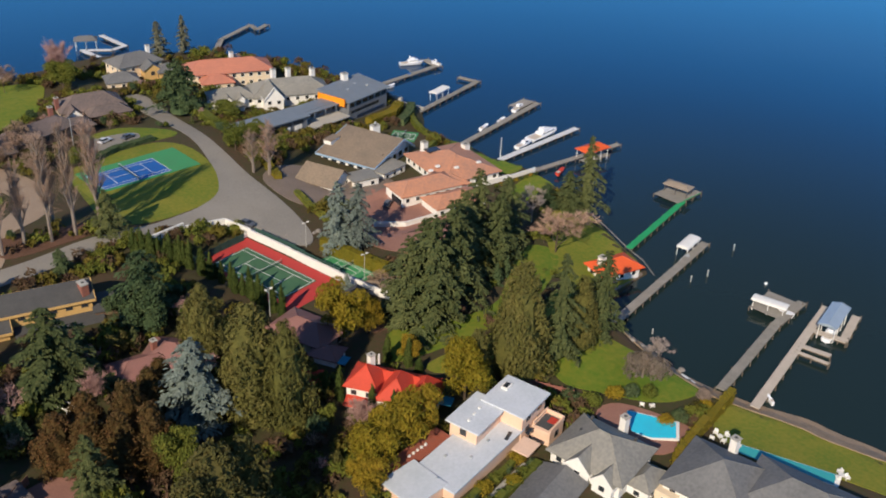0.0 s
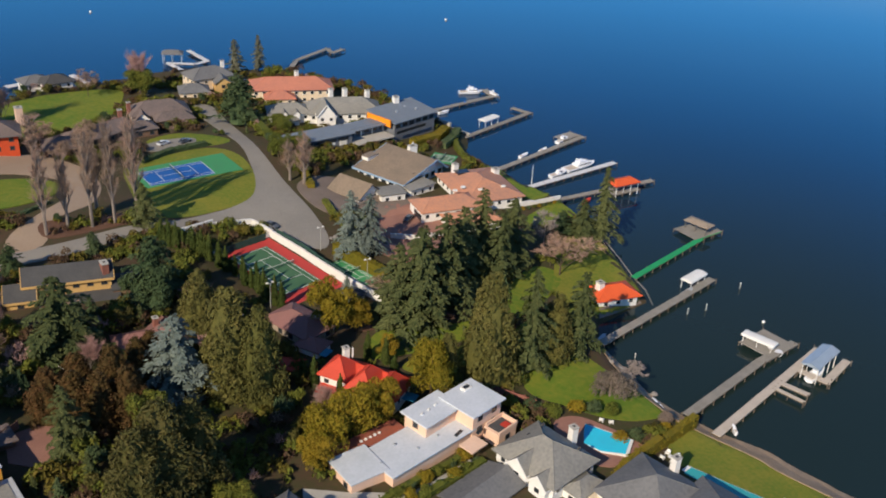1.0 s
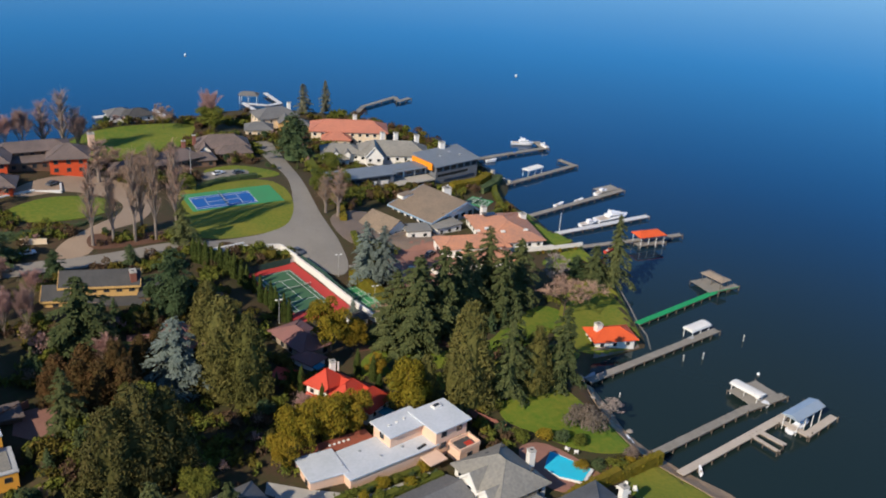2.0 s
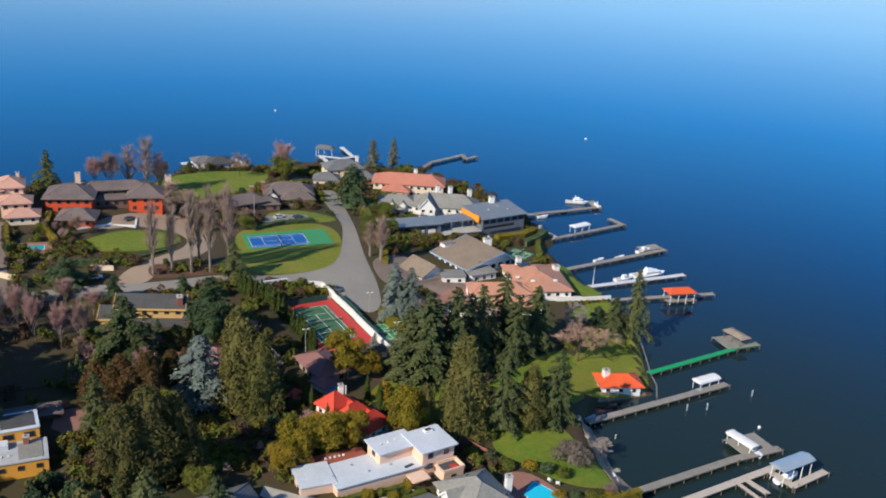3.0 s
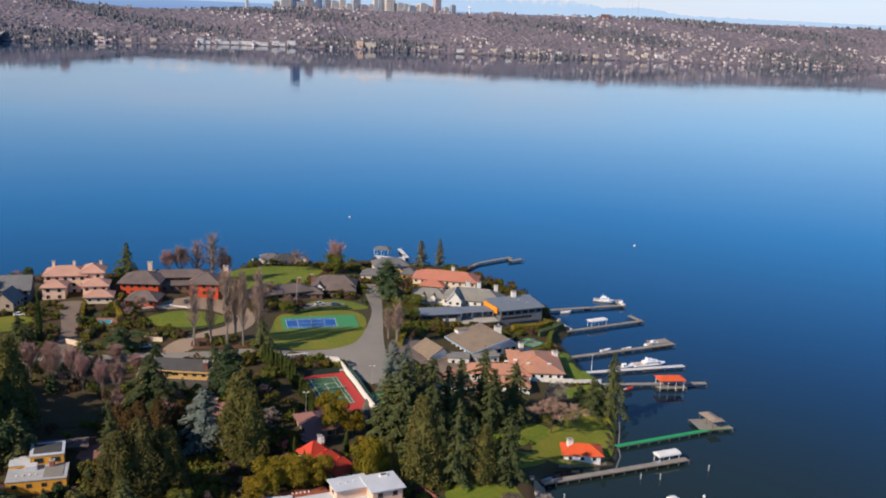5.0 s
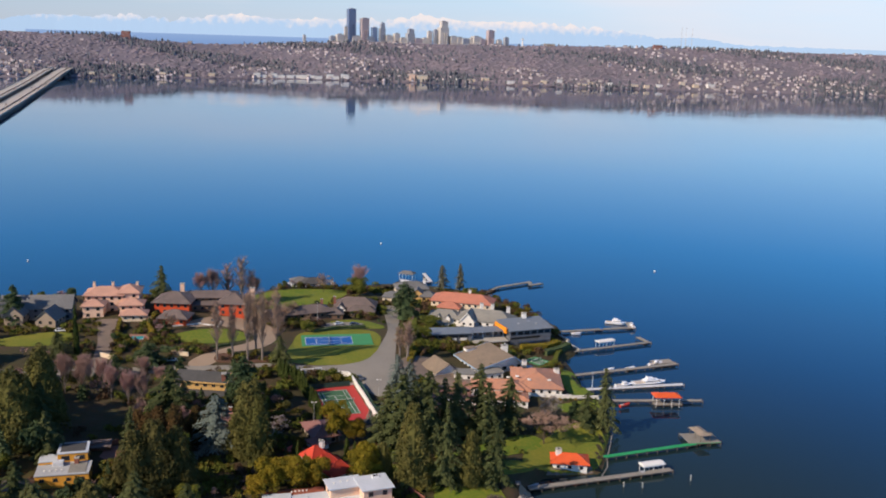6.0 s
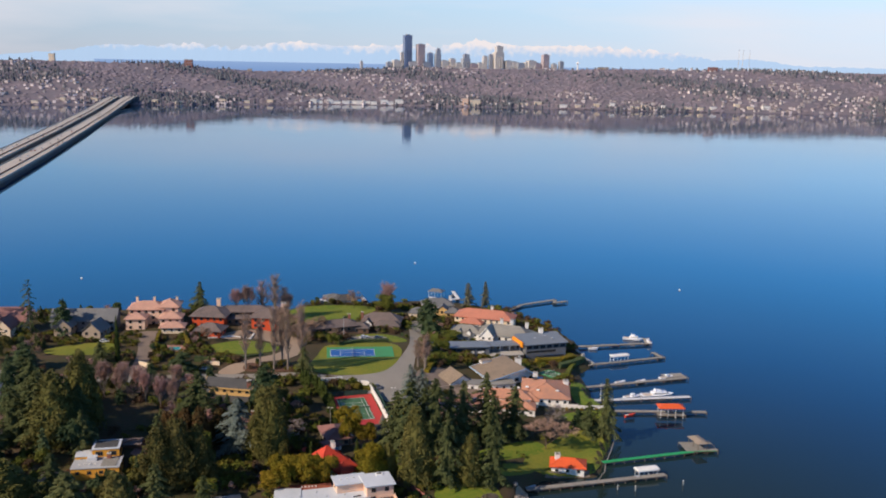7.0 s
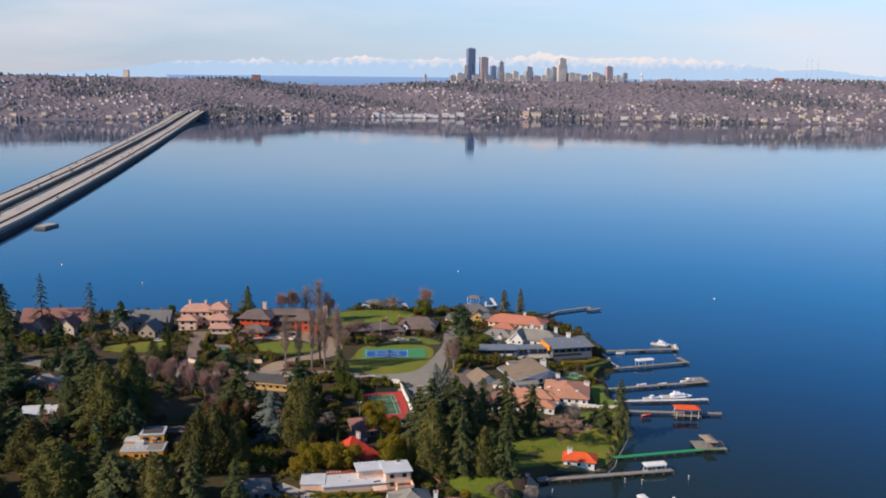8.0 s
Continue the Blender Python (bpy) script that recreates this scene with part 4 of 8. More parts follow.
h = house(72, 4, "white villa with low salmon clay tile hip roofs")
wing(h, 74.5, 5.0, 19, 23, -9, 7.4, "hip", 3.4, M["white"], M["roof_salmon"], 0.8, "flr", 1)
wing(h, 57.0, -2.6, 20, 9.5, -9, 7.8, "hip", 2.4, M["white"], M["roof_salmon"], 0.5, "fr", 1)
wing(h, 59.0, -13.2, 16, 8.5, -9, 7.0, "hip", 1.9, M["white"], M["roof_salmon"], 0.45, "fr", 1)
roof_box(h, "garage_opening", 46.95, -2.4, 5.7, 0.12, 5.6, 2.3, -9, M["dark_glass"])
roof_box(h, "garage_lintel", 46.9, -2.4, 7.0, 0.3, 6.4, 0.3, -9, M["white"])
wing(h, 66.0, -4.0, 8, 8, -9, 7.0, "hip", 2.0, M["white"], M["roof_salmon"], 0.5, "f", 1)
chimney(h, 71.6, 15.0, 11.4, 1.7, M["white"])
chimney(h, 84.0, 9.5, 9.6, 2.0, M["white"], low=3)
roof_box(h, "solar_panel", 72.0, 11.6, 10.0, 4.6, 3.0, 0.2, -9, M["dark_glass"])
for sx, sy in ((66, 2), (70, -2), (78, -3), (62, 0.5), (76, 4)):
    roof_box(h, "skylight", sx, sy, 9.5 if sx > 65 else 9.7, 1.4, 0.9, 0.5, -9, M["white"])
roof_box(h, "sun_canopy", 84.5, 14.5, 6.4, 5.5, 3.0, 0.15, -9, M["red_cover"])

h = house(60, 30, "low-pitched taupe gable-roofed house with pale blue fascias")
wing(h, 59.5, 29.0, 19, 21, -70, 7.6, "gable", 3.4, M["white"], M["roof_taupe"], 1.3, "fr", 1, fascia=M["blue_trim"], wsize=(2.2, 1.8), off=5.5)
for k in range(4):
    roof_box(h, "tall_pane", 58.9 + k * 3.4, 19.0 + k * 1.24, 8.6 + k * 0.35, 2.2, 0.2, 1.2 + k * 0.3, 20, M["dark_glass"])
wing(h, 57.0, 15.0, 10, 6, 12, 7.0, "flat", 0, M["white"], M["roof_grey"], 0.5, "flr")
chimney(h, 66.6, 33.5, 12.0, 2.8, M["white"], 1.8, low=3)
roof_box(h, "dormer", 52.0, 36.6, 9.5, 5.0, 2.8, 1.3, 20, M["white"])
roof_box(h, "dormer_roof", 52.0, 36.6, 10.22, 5.3, 3.1, 0.16, 20, M["roof_taupe"])
roof_box(h, "antenna_dish", 67.0, 34.0, 12.6, 0.7, 0.3, 0.7, 20, M["white"])

h = house(38, 19, "grey hip-roofed garage with white walls", "garage")
wing(h, 36.5, 19.0, 12, 9.5, -68, 7.6, "gable", 3.0, M["white"], M["roof_taupe"], 0.6, "fr", 1, off=1.2)
wing(h, 46.0, 13.0, 8, 6, -8, 7.6, "flat", 0, M["white"], M["roof_grey"], 0.4, "f", 1)

h = house(70, 64, "modern slate-blue house with a bright orange panel")
wing(h, 82.5, 66.5, 21, 13, 14, 10.6, "shed", 1.5, M["grey_wall"], M["roof_blue"], 0.9, "fr", 1, wsize=(2.4, 1.5))
wing(h, 42.5, 59.2, 26, 8.5, 4, 10.4, "flat", 0, M["grey_wall"], M["roof_blue"], 0.8, "l", 1, wsize=(2.4, 1.5))
wing(h, 64.0, 63.6, 17, 5.0, 8, 10.0, "flat", 0, M["grey_wall"], M["roof_blue"], 0.5, "f", 1, wsize=(2.2, 1.9))
for k in range(5):  # white panels with long panes between them along the garden front
    roof_box(h, "white_panel", 33.2 + k * 4.7, 54.1 + k * 0.33, 7.6, 2.9, 0.25, 1.5, 4, M["white"])
    roof_box(h, "long_pane", 33.2 + k * 4.7, 54.15 + k * 0.33, 9.2, 4.2, 0.16, 1.1, 4, M["dark_glass"])
roof_box(h, "terrace_slab", 64.2, 57.6, 6.6, 16.5, 6.5, 0.5, 8, M["concrete"])
for k in range(4):
    roof_box(h, "porch_post", 56.8 + k * 4.9, 59.7 + k * 0.7, 8.2, 0.4, 0.4, 3.6, 8, M["white"])
roof_box(h, "porch_roof", 64.4, 60.0, 10.02, 17.0, 2.6, 0.3, 8, M["roof_blue"])
roof_box(h, "balcony_glass", 81.5, 58.4, 7.3, 15.0, 0.12, 1.0, 14, M["dark_glass"])
roof_box(h, "orange_panel", 70.6, 63.2, 10.7, 0.5, 11.5, 2.7, 17, M["orange"])
for sx, sy in ((79.5, 66), (85, 69.5), (88, 66)):
    roof_box(h, "roof_vent", sx, sy, 11.75, 0.8, 0.8, 0.5, 14, M["metal"])
chimney(h, 83.5, 73.5, 14.6, 2.0, M["white"], low=4)

h = house(62, 86, "rambling grey shingle house with white gables")
wing(h, 67.5, 85.0, 27, 12.5, -20, 8.8, "hip", 4.2, M["white"], M["roof_grey"], 0.7, "fl")
wing(h, 48.0, 91.5, 15, 9, -16, 8.6, "hip", 2.8, M["white"], M["roof_grey"], 0.6, "fl")
wing(h, 58.5, 82.0, 9, 6.5, 70, 9.4, "gable", 4.0, M["white"], M["roof_grey"], 0.4, "flr", fascia=M["white"])
for k in range(2):
    wing(h, 44.5 + k * 4.4, 87.8 - k * 1.3, 3.2, 2.2, 74, 9.0, "gable", 1.1, M["white"], M["roof_grey"], 0.25, "l", 1, base=7.4, wsize=(0.9, 1.1))
wing(h, 45.0, 87.0, 9, 5, -16, 7.0, "hip", 1.8, M["white"], M["roof_grey"], 0.5, "fl")
for cx, cy in ((66.5, 93.5), (71.5, 91.5), (78.5, 86.5)):
    chimney(h, cx, cy, 13.8, 1.5, M["white"])

h = house(60, 116, "wide cream villa with a coral tile hip roof")
wing(h, 60.5, 116.0, 31, 12, -20, 9.4, "hip", 3.4, M["cream"], M["roof_coral"], 0.9, "flr", 2)
wing(h, 53.0, 110.5, 11, 8, -20, 7.6, "hip", 2.2, M["cream"], M["roof_coral"], 0.7, "fl")
chimney(h, 64.5, 119.5, 13.6, 1.3, M["white"], low=3)

h = house(33, 138, "grey-roofed shingle house with cream gables")
wing(h, 36.0, 142.0, 17, 11, 4, 9.4, "hip", 3.2, M["cream"], M["roof_slate"], 0.7, "flr")
wing(h, 26.0, 131.0, 11, 8, -15, 7.4, "hip", 2.6, M["cream"], M["roof_slate"], 0.6, "fl")
wing(h, 38.5, 133.5, 6, 6, 80, 8.6, "gable", 2.2, M["ochre"], M["roof_slate"], 0.5, "flr")
wing(h, 44.0, 131.0, 8, 7, -10, 7.6, "hip", 2.4, M["ochre"], M["roof_slate"], 0.5, "fl")
chimney(h, 43.5, 145.5, 13.0, 1.3, M["white"], low=3)

h = house(4, 107, "brown-roofed house with small white dormers")
wing(h, 5.0, 109.0, 20, 11, -8, 9.2, "hip", 3.8, M["tan_wall"], M["roof_brown"], 0.7, "fl")
wing(h, 7.5, 100.5, 13, 6, -6, 8.8, "hip", 2.2, M["tan_wall"], M["roof_brown"], 0.6, "fl", 1)
wing(h, -2.5, 104.5, 5, 5, 80, 8.6, "gable", 2.4, M["white"], M["roof_brown"], 0.4, "flr")
chimney(h, -5.5, 110, 13.0, 1.2, M["brick"], low=4)

h = house(-22, 88, "long low house with a weathered brown roof")
wing(h, -21.0, 90.0, 26, 9.5, 18, 11.4, "hip", 2.8, M["brown_wall"], M["roof_brown"], 0.8, "fl", 1)
wing(h, -35.0, 82.0, 11, 9, -10, 12.0, "hip", 2.6, M["brown_wall"], M["roof_brown"], 0.7, "fl", 1)
wing(h, -8.0, 92.5, 12, 7, 0, 10.0, "hip", 2.2, M["brown_wall"], M["roof_brown"], 0.6, "fl", 1)
chimney(h, -12.0, 97.5, 15.2, 1.3, M["brick"])

h = house(-68, 85, "large red house with dark brown layered hip roofs")
wing(h, -80.0, 88.5, 16, 13, -8, 18.0, "hip", 3.8, M["red_wall"], M["roof_brown"], 1.3, "fl", 2)
# Middle wing: the recess's shade is painted in as a brown wall.
wing(h, -64.5, 95.0, 24, 9, 2, 18.2, "hip", 2.2, M["brown_wall"], M["roof_brown"], 1.1, "f", 2)
wing(h, -53.0, 87.5, 12, 11, -8, 17.4, "hip", 3.6, M["red_wall"], M["roof_brown"], 1.3, "flr", 2)
wing(h, -77.5, 70.5, 12, 9, -10, 15.2, "hip", 3.0, M["red_wall"], M["roof_brown"], 1.1, "flr", 1)
wing(h, -66.0, 88.5, 13, 5, 2, 15.6, "shed", 1.0, M["brown_wall"], M["roof_brown"], 0.6, "f", 1)
chimney(h, -77.6, 95.0, 23.8, 1.9, M["peach"], low=6)
chimney(h, -44.8, 92.0, 22.4, 2.2, M["peach"], low=6)

h = house(-100, 84, "pink stucco mansion with tiers of pink tile roofs")
wing(h, -112.0, 92.0, 17, 11, 2, 20.4, "hip", 3.0, M["peach"], M["roof_pink"], 0.9, "fl", 3)
wing(h, -101.0, 92.5, 9, 11, 2, 21.4, "hip", 2.8, M["peach"], M["roof_pink"], 0.9, "flr", 2)
wing(h, -98.6, 82.5, 10, 8, 2, 18.0, "hip", 2.2, M["peach"], M["roof_pink"], 0.9, "flr", 2)
wing(h, -96.0, 73.5, 10.5, 7, 2, 15.8, "hip", 2.0, M["cream"], M["roof_pink"], 1.0, "flr", 1)
wing(h, -115.0, 81.0, 9, 8, 2, 18.0, "hip", 2.2, M["peach"], M["roof_pink"], 0.9, "fl", 2)
for cx, cy in ((-109.5, 95.5), (-118, 95.5), (-98.5, 96.0)):
    chimney(h, cx, cy, 24.4, 1.1, M["peach"], low=4)
h = house(-184, 76, "large beige house with steep brown gables")
wing(h, -183, 79, 33, 12, 4, 18.0, "gable", 5.2, M["tan_wall"], M["roof_rose"], 0.8, "fl", 2)
wing(h, -187, 68, 10, 9, 86, 17.0, "gable", 4.4, M["tan_wall"], M["roof_rose"], 0.6, "flr", 2)
wing(h, -173, 69, 9, 8, 86, 17.0, "gable", 4.0, M["cream"], M["roof_rose"], 0.6, "flr", 2)
wing(h, -194, 62, 10, 9, 30, 15.0, "gable", 4.0, M["tan_wall"], M["roof_rose"], 0.6, "fl", 1)
h = house(-140, 76, "grey stone house with steep slate gables")
wing(h, -139, 80, 30, 11, 2, 18.0, "gable", 4.4, M["grey_wall"], M["roof_slate"], 0.7, "fl", 2)
wing(h, -146, 71, 9, 8, 88, 17.0, "gable", 3.8, M["tan_wall"], M["roof_slate"], 0.6, "flr", 2)
wing(h, -131, 68, 10, 9, 80, 16.0, "gable", 4.0, M["tan_wall"], M["roof_slate"], 0.6, "flr", 2)
h = house(-218, 78, "grey gabled house near the far shore")
wing(h, -218, 82, 24, 11, 0, 17.4, "gable", 4.0, M["grey_wall"], M["roof_slate"], 0.7, "fl", 2)
h = house(-152, -14, "pale house half hidden by conifers")
wing(h, -152, -12, 13, 9, 15, 14.6, "hip", 2.8, M["cream"], M["roof_grey"], 0.6, "fl", 1)
h = house(-138, -58, "house with pale blue-white flat roofs among conifers")
wing(h, -139, -60, 12, 6, 12, 14.4, "flat", 0, M["grey_wall"], M["roof_white"], 0.6, "fl", 1)
wing(h, -137, -54, 12, 6, 12, 16.0, "shed", 1.2, M["grey_wall"], M["roof_white"], 0.6, "fl", 1)

h = house(4, -112, "white house with broad grey shingle hip roofs")
wing(h, 9.2, -111.4, 12.4, 14.6, 11, 8.0, "hip", 4.2, M["white"], M["roof_grey"], 0.8, "flr", 2)
wing(h, -6.2, -111.8, 13.5, 8.6, 14, 6.0, "gable", 1.5, M["white"], M["roof_slate"], 0.6, "fl", 1)
wing(h, 5.2, -111.2, 7, 4.8, 11, 8.0, "gable", 2.4, M["white"], M["roof_grey"], 0.4, "l", 2, fascia=M["white"])
wing(h, 5.6, -116.6, 6, 4.0, 11, 7.6, "gable", 2.0, M["white"], M["roof_grey"], 0.4, "lf", 2, fascia=M["white"])
wing(h, 11.5, -120.4, 7, 4.5, 11, 6.2, "hip", 1.8, M["white"], M["roof_grey"], 0.4, "fl", 2)
for px, py in ((8.4, -106.6), (13.0, -105.4), (14.6, -114.8)):
    roof_box(h, "roof_vent", px, py, 9.9, 0.7, 0.5, 0.5, 11, M["roof_dark"])
chimney(h, 17.2, -110.0, 10.8, 1.4, M["white"], low=4)
h = house(24, -134, "house with a wide dark slate hip roof")
wing(h, 21.0, -129.5, 15, 15, 12, 7.2, "hip", 4.4, M["white"], M["roof_slate"], 0.8, "flr", 2)
wing(h, 27.5, -143.0, 14, 20, 12, 7.2, "hip", 4.2, M["white"], M["roof_slate"], 0.8, "flr", 2)
chimney(h, 29.0, -127.0, 10.6, 1.4, M["white"], low=4)
wing(h, 14.0, -124.5, 6, 4, 12, 5.6, "flat", 0, M["cream"], M["cream"], 0.2, "l", 1)
h = house(-45, -104, "small house with a grey hip roof")
wing(h, -45.0, -105.0, 13, 10, 15, 9.6, "hip", 2.8, M["grey_wall"], M["roof_slate"], 0.6, "fl", 1)

h = thing("boathouse", 71, -63, ground_z(71, -63), "white lakeside boathouse with a bright orange hip roof", "boathouse")
wing(h, 71.3, -62.8, 11.5, 7.0, -12, 3.6, "hip", 2.2, M["white"], M["roof_orange"], 0.9, "flr", 1)
chimney(h, 67.6, -61.6, 6.8, 1.7, M["white"], low=3)
sheet("terrace", [(62, -68.6), (78.5, -67.2), (79, -64), (64, -66)], M["forecourt"], "pale stone terrace round a boathouse", "terrace", 0.2, curve=False)
h = thing("garden_shed", 5, -39, ground_z(5, -39), "small white shed with a dark flat roof", "shed")
wing(h, 5.0, -39.5, 4.5, 3.5, COURT_TURN + 90, 8.7, "hip", 0.9, M["white"], M["roof_dark"], 0.5, "fl", 1)
sheet("terrace", [(10.5, -33.5), (17.5, -36), (22, -43), (14, -46)], M["paving"], "pale paved terrace beside a small court", "terrace", 0.2, curve=False)

h = thing("boathouse", -16, 170, 0.4, "white boathouse with a dark hip roof", "boathouse")
wing(h, -17, 172, 11, 9, 10, 4.6, "hip", 2.4, M["white"], M["roof_dark"], 0.8, "fl", 1, base=-2.0)
wing(h, -24, 176, 10, 8, 10, 4.2, "hip", 2.2, M["white"], M["roof_slate"], 0.8, "fl", 1, base=-2.0)


def pool(pts, water, label, z):
    cx, cy = sum(p[0] for p in pts) / len(pts), sum(p[1] for p in pts) / len(pts)
    ob = thing("swimming_pool", cx, cy, z, label, "swimming pool")
    for name, grow, top, m in (("coping", 1.1, 0.14, M["white"]), ("pool_water", 1.0, 0.2, water)):
        bm = bmesh.new()
        ring = [((x - cx) * grow, (y - cy) * grow) for x, y in pts]
        solid(bm, [(x, y, -0.6) for x, y in ring] + [(x, y, top) for x, y in ring],
              [tuple(range(len(ring), 2 * len(ring)))] + [(k, (k + 1) % len(ring), len(ring) + (k + 1) % len(ring), len(ring) + k) for k in range(len(ring))])
        bmesh.ops.recalc_face_normals(bm, faces=bm.faces[:])
        part(name, bm, m, ob)
    return ob


pool([(20.4, -104.6), (23.6, -102.6), (26.4, -103.8), (31.4, -112.6), (27.4, -115.6), (23.6, -112.4)], M["pool"], "bright cyan swimming pool on a brick patio", ground_z(25, -109) + 0.15)
pool([(34.5, -125), (37.5, -124.5), (44.5, -141), (41.5, -142)], M["pool_teal"], "long teal swimming pool beside a lawn", ground_z(39, -132) + 0.1)
pool([(-93, 47), (-88, 47), (-88, 51), (-93, 51)], M["pool_teal"], "small teal swimming pool in a garden", ground_z(-90, 49) + 0.1)


# ---- docks, boats and posts ----
def dock(label, decks, piles, material, group="", z=1.25, name="dock"):
    """A pier. decks: rows of (ax, ay, bx, by, width); piles: spacing along each deck."""
    ax, ay = decks[0][:2]
    ob = thing(name, ax, ay, 0, label, "dock", group)
    for k, (ax2, ay2, bx, by, w) in enumerate(decks):
        ln, turn = math.hypot(bx - ax2, by - ay2), math.degrees(math.atan2(by - ay2, bx - ax2))
        bm = bmesh.new()
        box(bm, (ax2 + bx) / 2 - ax, (ay2 + by) / 2 - ay, z - 0.1 + 0.012 * k, ln, w, 0.2, turn, bevel=0.03)
        part("deck", bm, material, ob)
        ux, uy = (bx - ax2) / ln, (by - ay2) / ln
        for side in (-1, 1):
            sb = bmesh.new()
            box(sb, (ax2 + bx) / 2 - ax - uy * side * (w / 2 - 0.12), (ay2 + by) / 2 - ay + ux * side * (w / 2 - 0.12), z - 0.36, ln, 0.12, 0.3, turn)
            part("beam", sb, M["pile"], ob)
        n = max(1, round(ln / piles))
        for j in range(n + 1):
            for side in (-1, 1):
                if j % 2 and side > 0:
                    continue
                px, py = ax2 + (bx - ax2) * j / n - uy * side * (w / 2 + 0.12) - ax, ay2 + (by - ay2) * j / n + ux * side * (w / 2 + 0.12) - ay
                part("piling", tube(bmesh.new(), (px, py, -2.5), (px, py, z + (0.45 if j == n else 0.02)), 0.16, 0.14, 7), M["pile"], ob)
    return ob


D = M["plank"]
dock("long weathered timber dock from a shingle shore", [(51.5, -110, 84, -103.2, 2.3), (86.8, -99, 97.3, -97.8, 9.0), (84, -103.2, 99, -101.6, 2.3)], 5, D)
dock("pale timber dock with side fingers and a lift", [(52, -118.2, 102, -106.6, 2.1), (89.5, -110.6, 91.6, -117.8, 1.9), (90.7, -117.3, 104, -113.6, 2.0), (81, -111.6, 83, -118.6, 1.5), (78, -112.4, 79.6, -120, 1.0)], 5, M["plank_pale"])
dock("long grey timber dock below a boathouse", [(54, -78.2, 105.5, -67.6, 2.3)], 4.2, D)
dock("green carpeted walkway leading to a hut platform", [(85.5, -56.5, 122, -47.6, 1.9), (121.5, -43.5, 131.5, -43.0, 8.6)], 4.2, M["turf"])
dock("grey timber platform under an open hut", [(119.4, -43.2, 131.8, -42.8, 8.8)], 4.2, D, z=1.31)
dock("grey timber dock carrying a red-roofed boat shelter", [(97, -4.6, 141, -6.6, 2.0), (119.5, -9.2, 131, -9.6, 2.6)], 4.5, D)
dock("white planked yacht dock", [(95, 7.5, 140, 11.8, 2.2)], 4.5, M["plank_white"])
dock("weathered timber dock with a square end platform", [(95.5, 24.5, 147, 37.6, 2.2), (136.5, 39.6, 146, 41.4, 5.0)], 4.5, D)
dock("weathered timber dock with an angled tip", [(104, 56.2, 145, 68.6, 2.1), (144.2, 68, 141.6, 76.4, 2.0)], 4.5, D)
dock("weathered timber dock with a wide end", [(106, 86.6, 144, 92.2, 2.3), (143.4, 90.5, 144.6, 101, 3.2)], 4.5, D)
dock("grey dock bending out from the point", [(79, 158, 88.5, 171, 2.4), (88.5, 171, 111, 183.4, 2.4), (110.4, 183, 109.4, 175, 2.4), (109, 175.4, 117, 179.6, 2.4)], 6, D)
dock("white dock with a broad end float", [(-12, 165, -13, 185, 2.6), (-34, 181, -12, 186.5, 3.4), (-10, 168, -2.5, 171, 2.6), (-3.5, 170.5, -7, 187, 2.4)], 6, M["plank_white"])
dock("grey dock with a long angled arm", [(38, 168, 35, 187, 2.2), (34, 189, 45, 182.6, 2.2), (45, 182.6, 52, 185, 2.2), (51.5, 185, 49.5, 204, 2.2)], 6, M["plank_white"])


def shelter(x, y, turn, w, d, eave, rise, roof, label, z=1.25, posts=3, kind="hip", name="boat_shelter"):
    """An open roof on posts over a boat slip or platform."""
    ob = thing(name, x, y, z, label, "boat shelter", turn=turn)
    a, b = w / 2, d / 2
    for k in range(posts):
        for s in (-1, 1):
            px = -a * 0.85 + 1.7 * a * k / (posts - 1)
            part("post", tube(bmesh.new(), (px, s * b * 0.82, -2.5), (px, s * b * 0.82, eave), 0.12, 0.11, 6), M["white"] if roof not in (M["plank"], M["shake"]) else M["pile"], ob)
    for s in (-1, 1):
        part("beam", box(bmesh.new(), 0, s * b * 0.82, eave - 0.1, w * 0.92, 0.2, 0.28), M["white"] if roof not in (M["plank"], M["shake"]) else M["pile"], ob)
    rb = bmesh.new()
    if kind == "hip":
        r = max(0.3, a - b * 0.8)
        pts = [(-a, -b, eave), (a, -b, eave), (a, b, eave), (-a, b, eave), (-a, -b, eave + 0.2), (a, -b, eave + 0.2), (a, b, eave + 0.2), (-a, b, eave + 0.2), (-r, 0, eave + rise), (r, 0, eave + rise)]
        solid(rb, pts, [(4, 5, 9, 8), (5, 6, 9), (6, 7, 8, 9), (7, 4, 8), (3, 2, 1, 0), (0, 1, 5, 4), (1, 2, 6, 5), (2, 3, 7, 6), (3, 0, 4, 7)])
    elif kind == "round":
        n = 8
        rings = []
        for e in (-a, -a * 0.92, a * 0.92, a):
            k2 = 0.8 if abs(e) == a else 1.0
            rings.append([rb.verts.new((e, -b * math.cos(j * math.pi / n) , eave + 0.05 + rise * k2 * math.sin(j * math.pi / n) ** 0.6)) for j in range(n + 1)])
        for r0, r1 in zip(rings, rings[1:]):
            for j in range(n):
                rb.faces.new((r0[j], r1[j], r1[j + 1], r0[j + 1]))
        for r0 in (rings[0], rings[-1]):
            rb.faces.new(r0)
        bmesh.ops.recalc_face_normals(rb, faces=rb.faces[:])
    else:
        solid(rb, [(-a, -b, eave), (a, -b, eave), (a, b, eave), (-a, b, eave), (-a, 0, eave + rise), (a, 0, eave + rise), (-a, -b, eave - 0.18), (a, -b, eave - 0.18), (a, b, eave - 0.18), (-a, b, eave - 0.18)],
              [(0, 1, 5, 4), (2, 3, 4, 5), (6, 9, 8, 7), (0, 6, 7, 1), (2, 8, 9, 3), (1, 7, 8, 2, 5), (3, 9, 6, 0, 4)])
    part("roof", rb, roof, ob)
    return ob


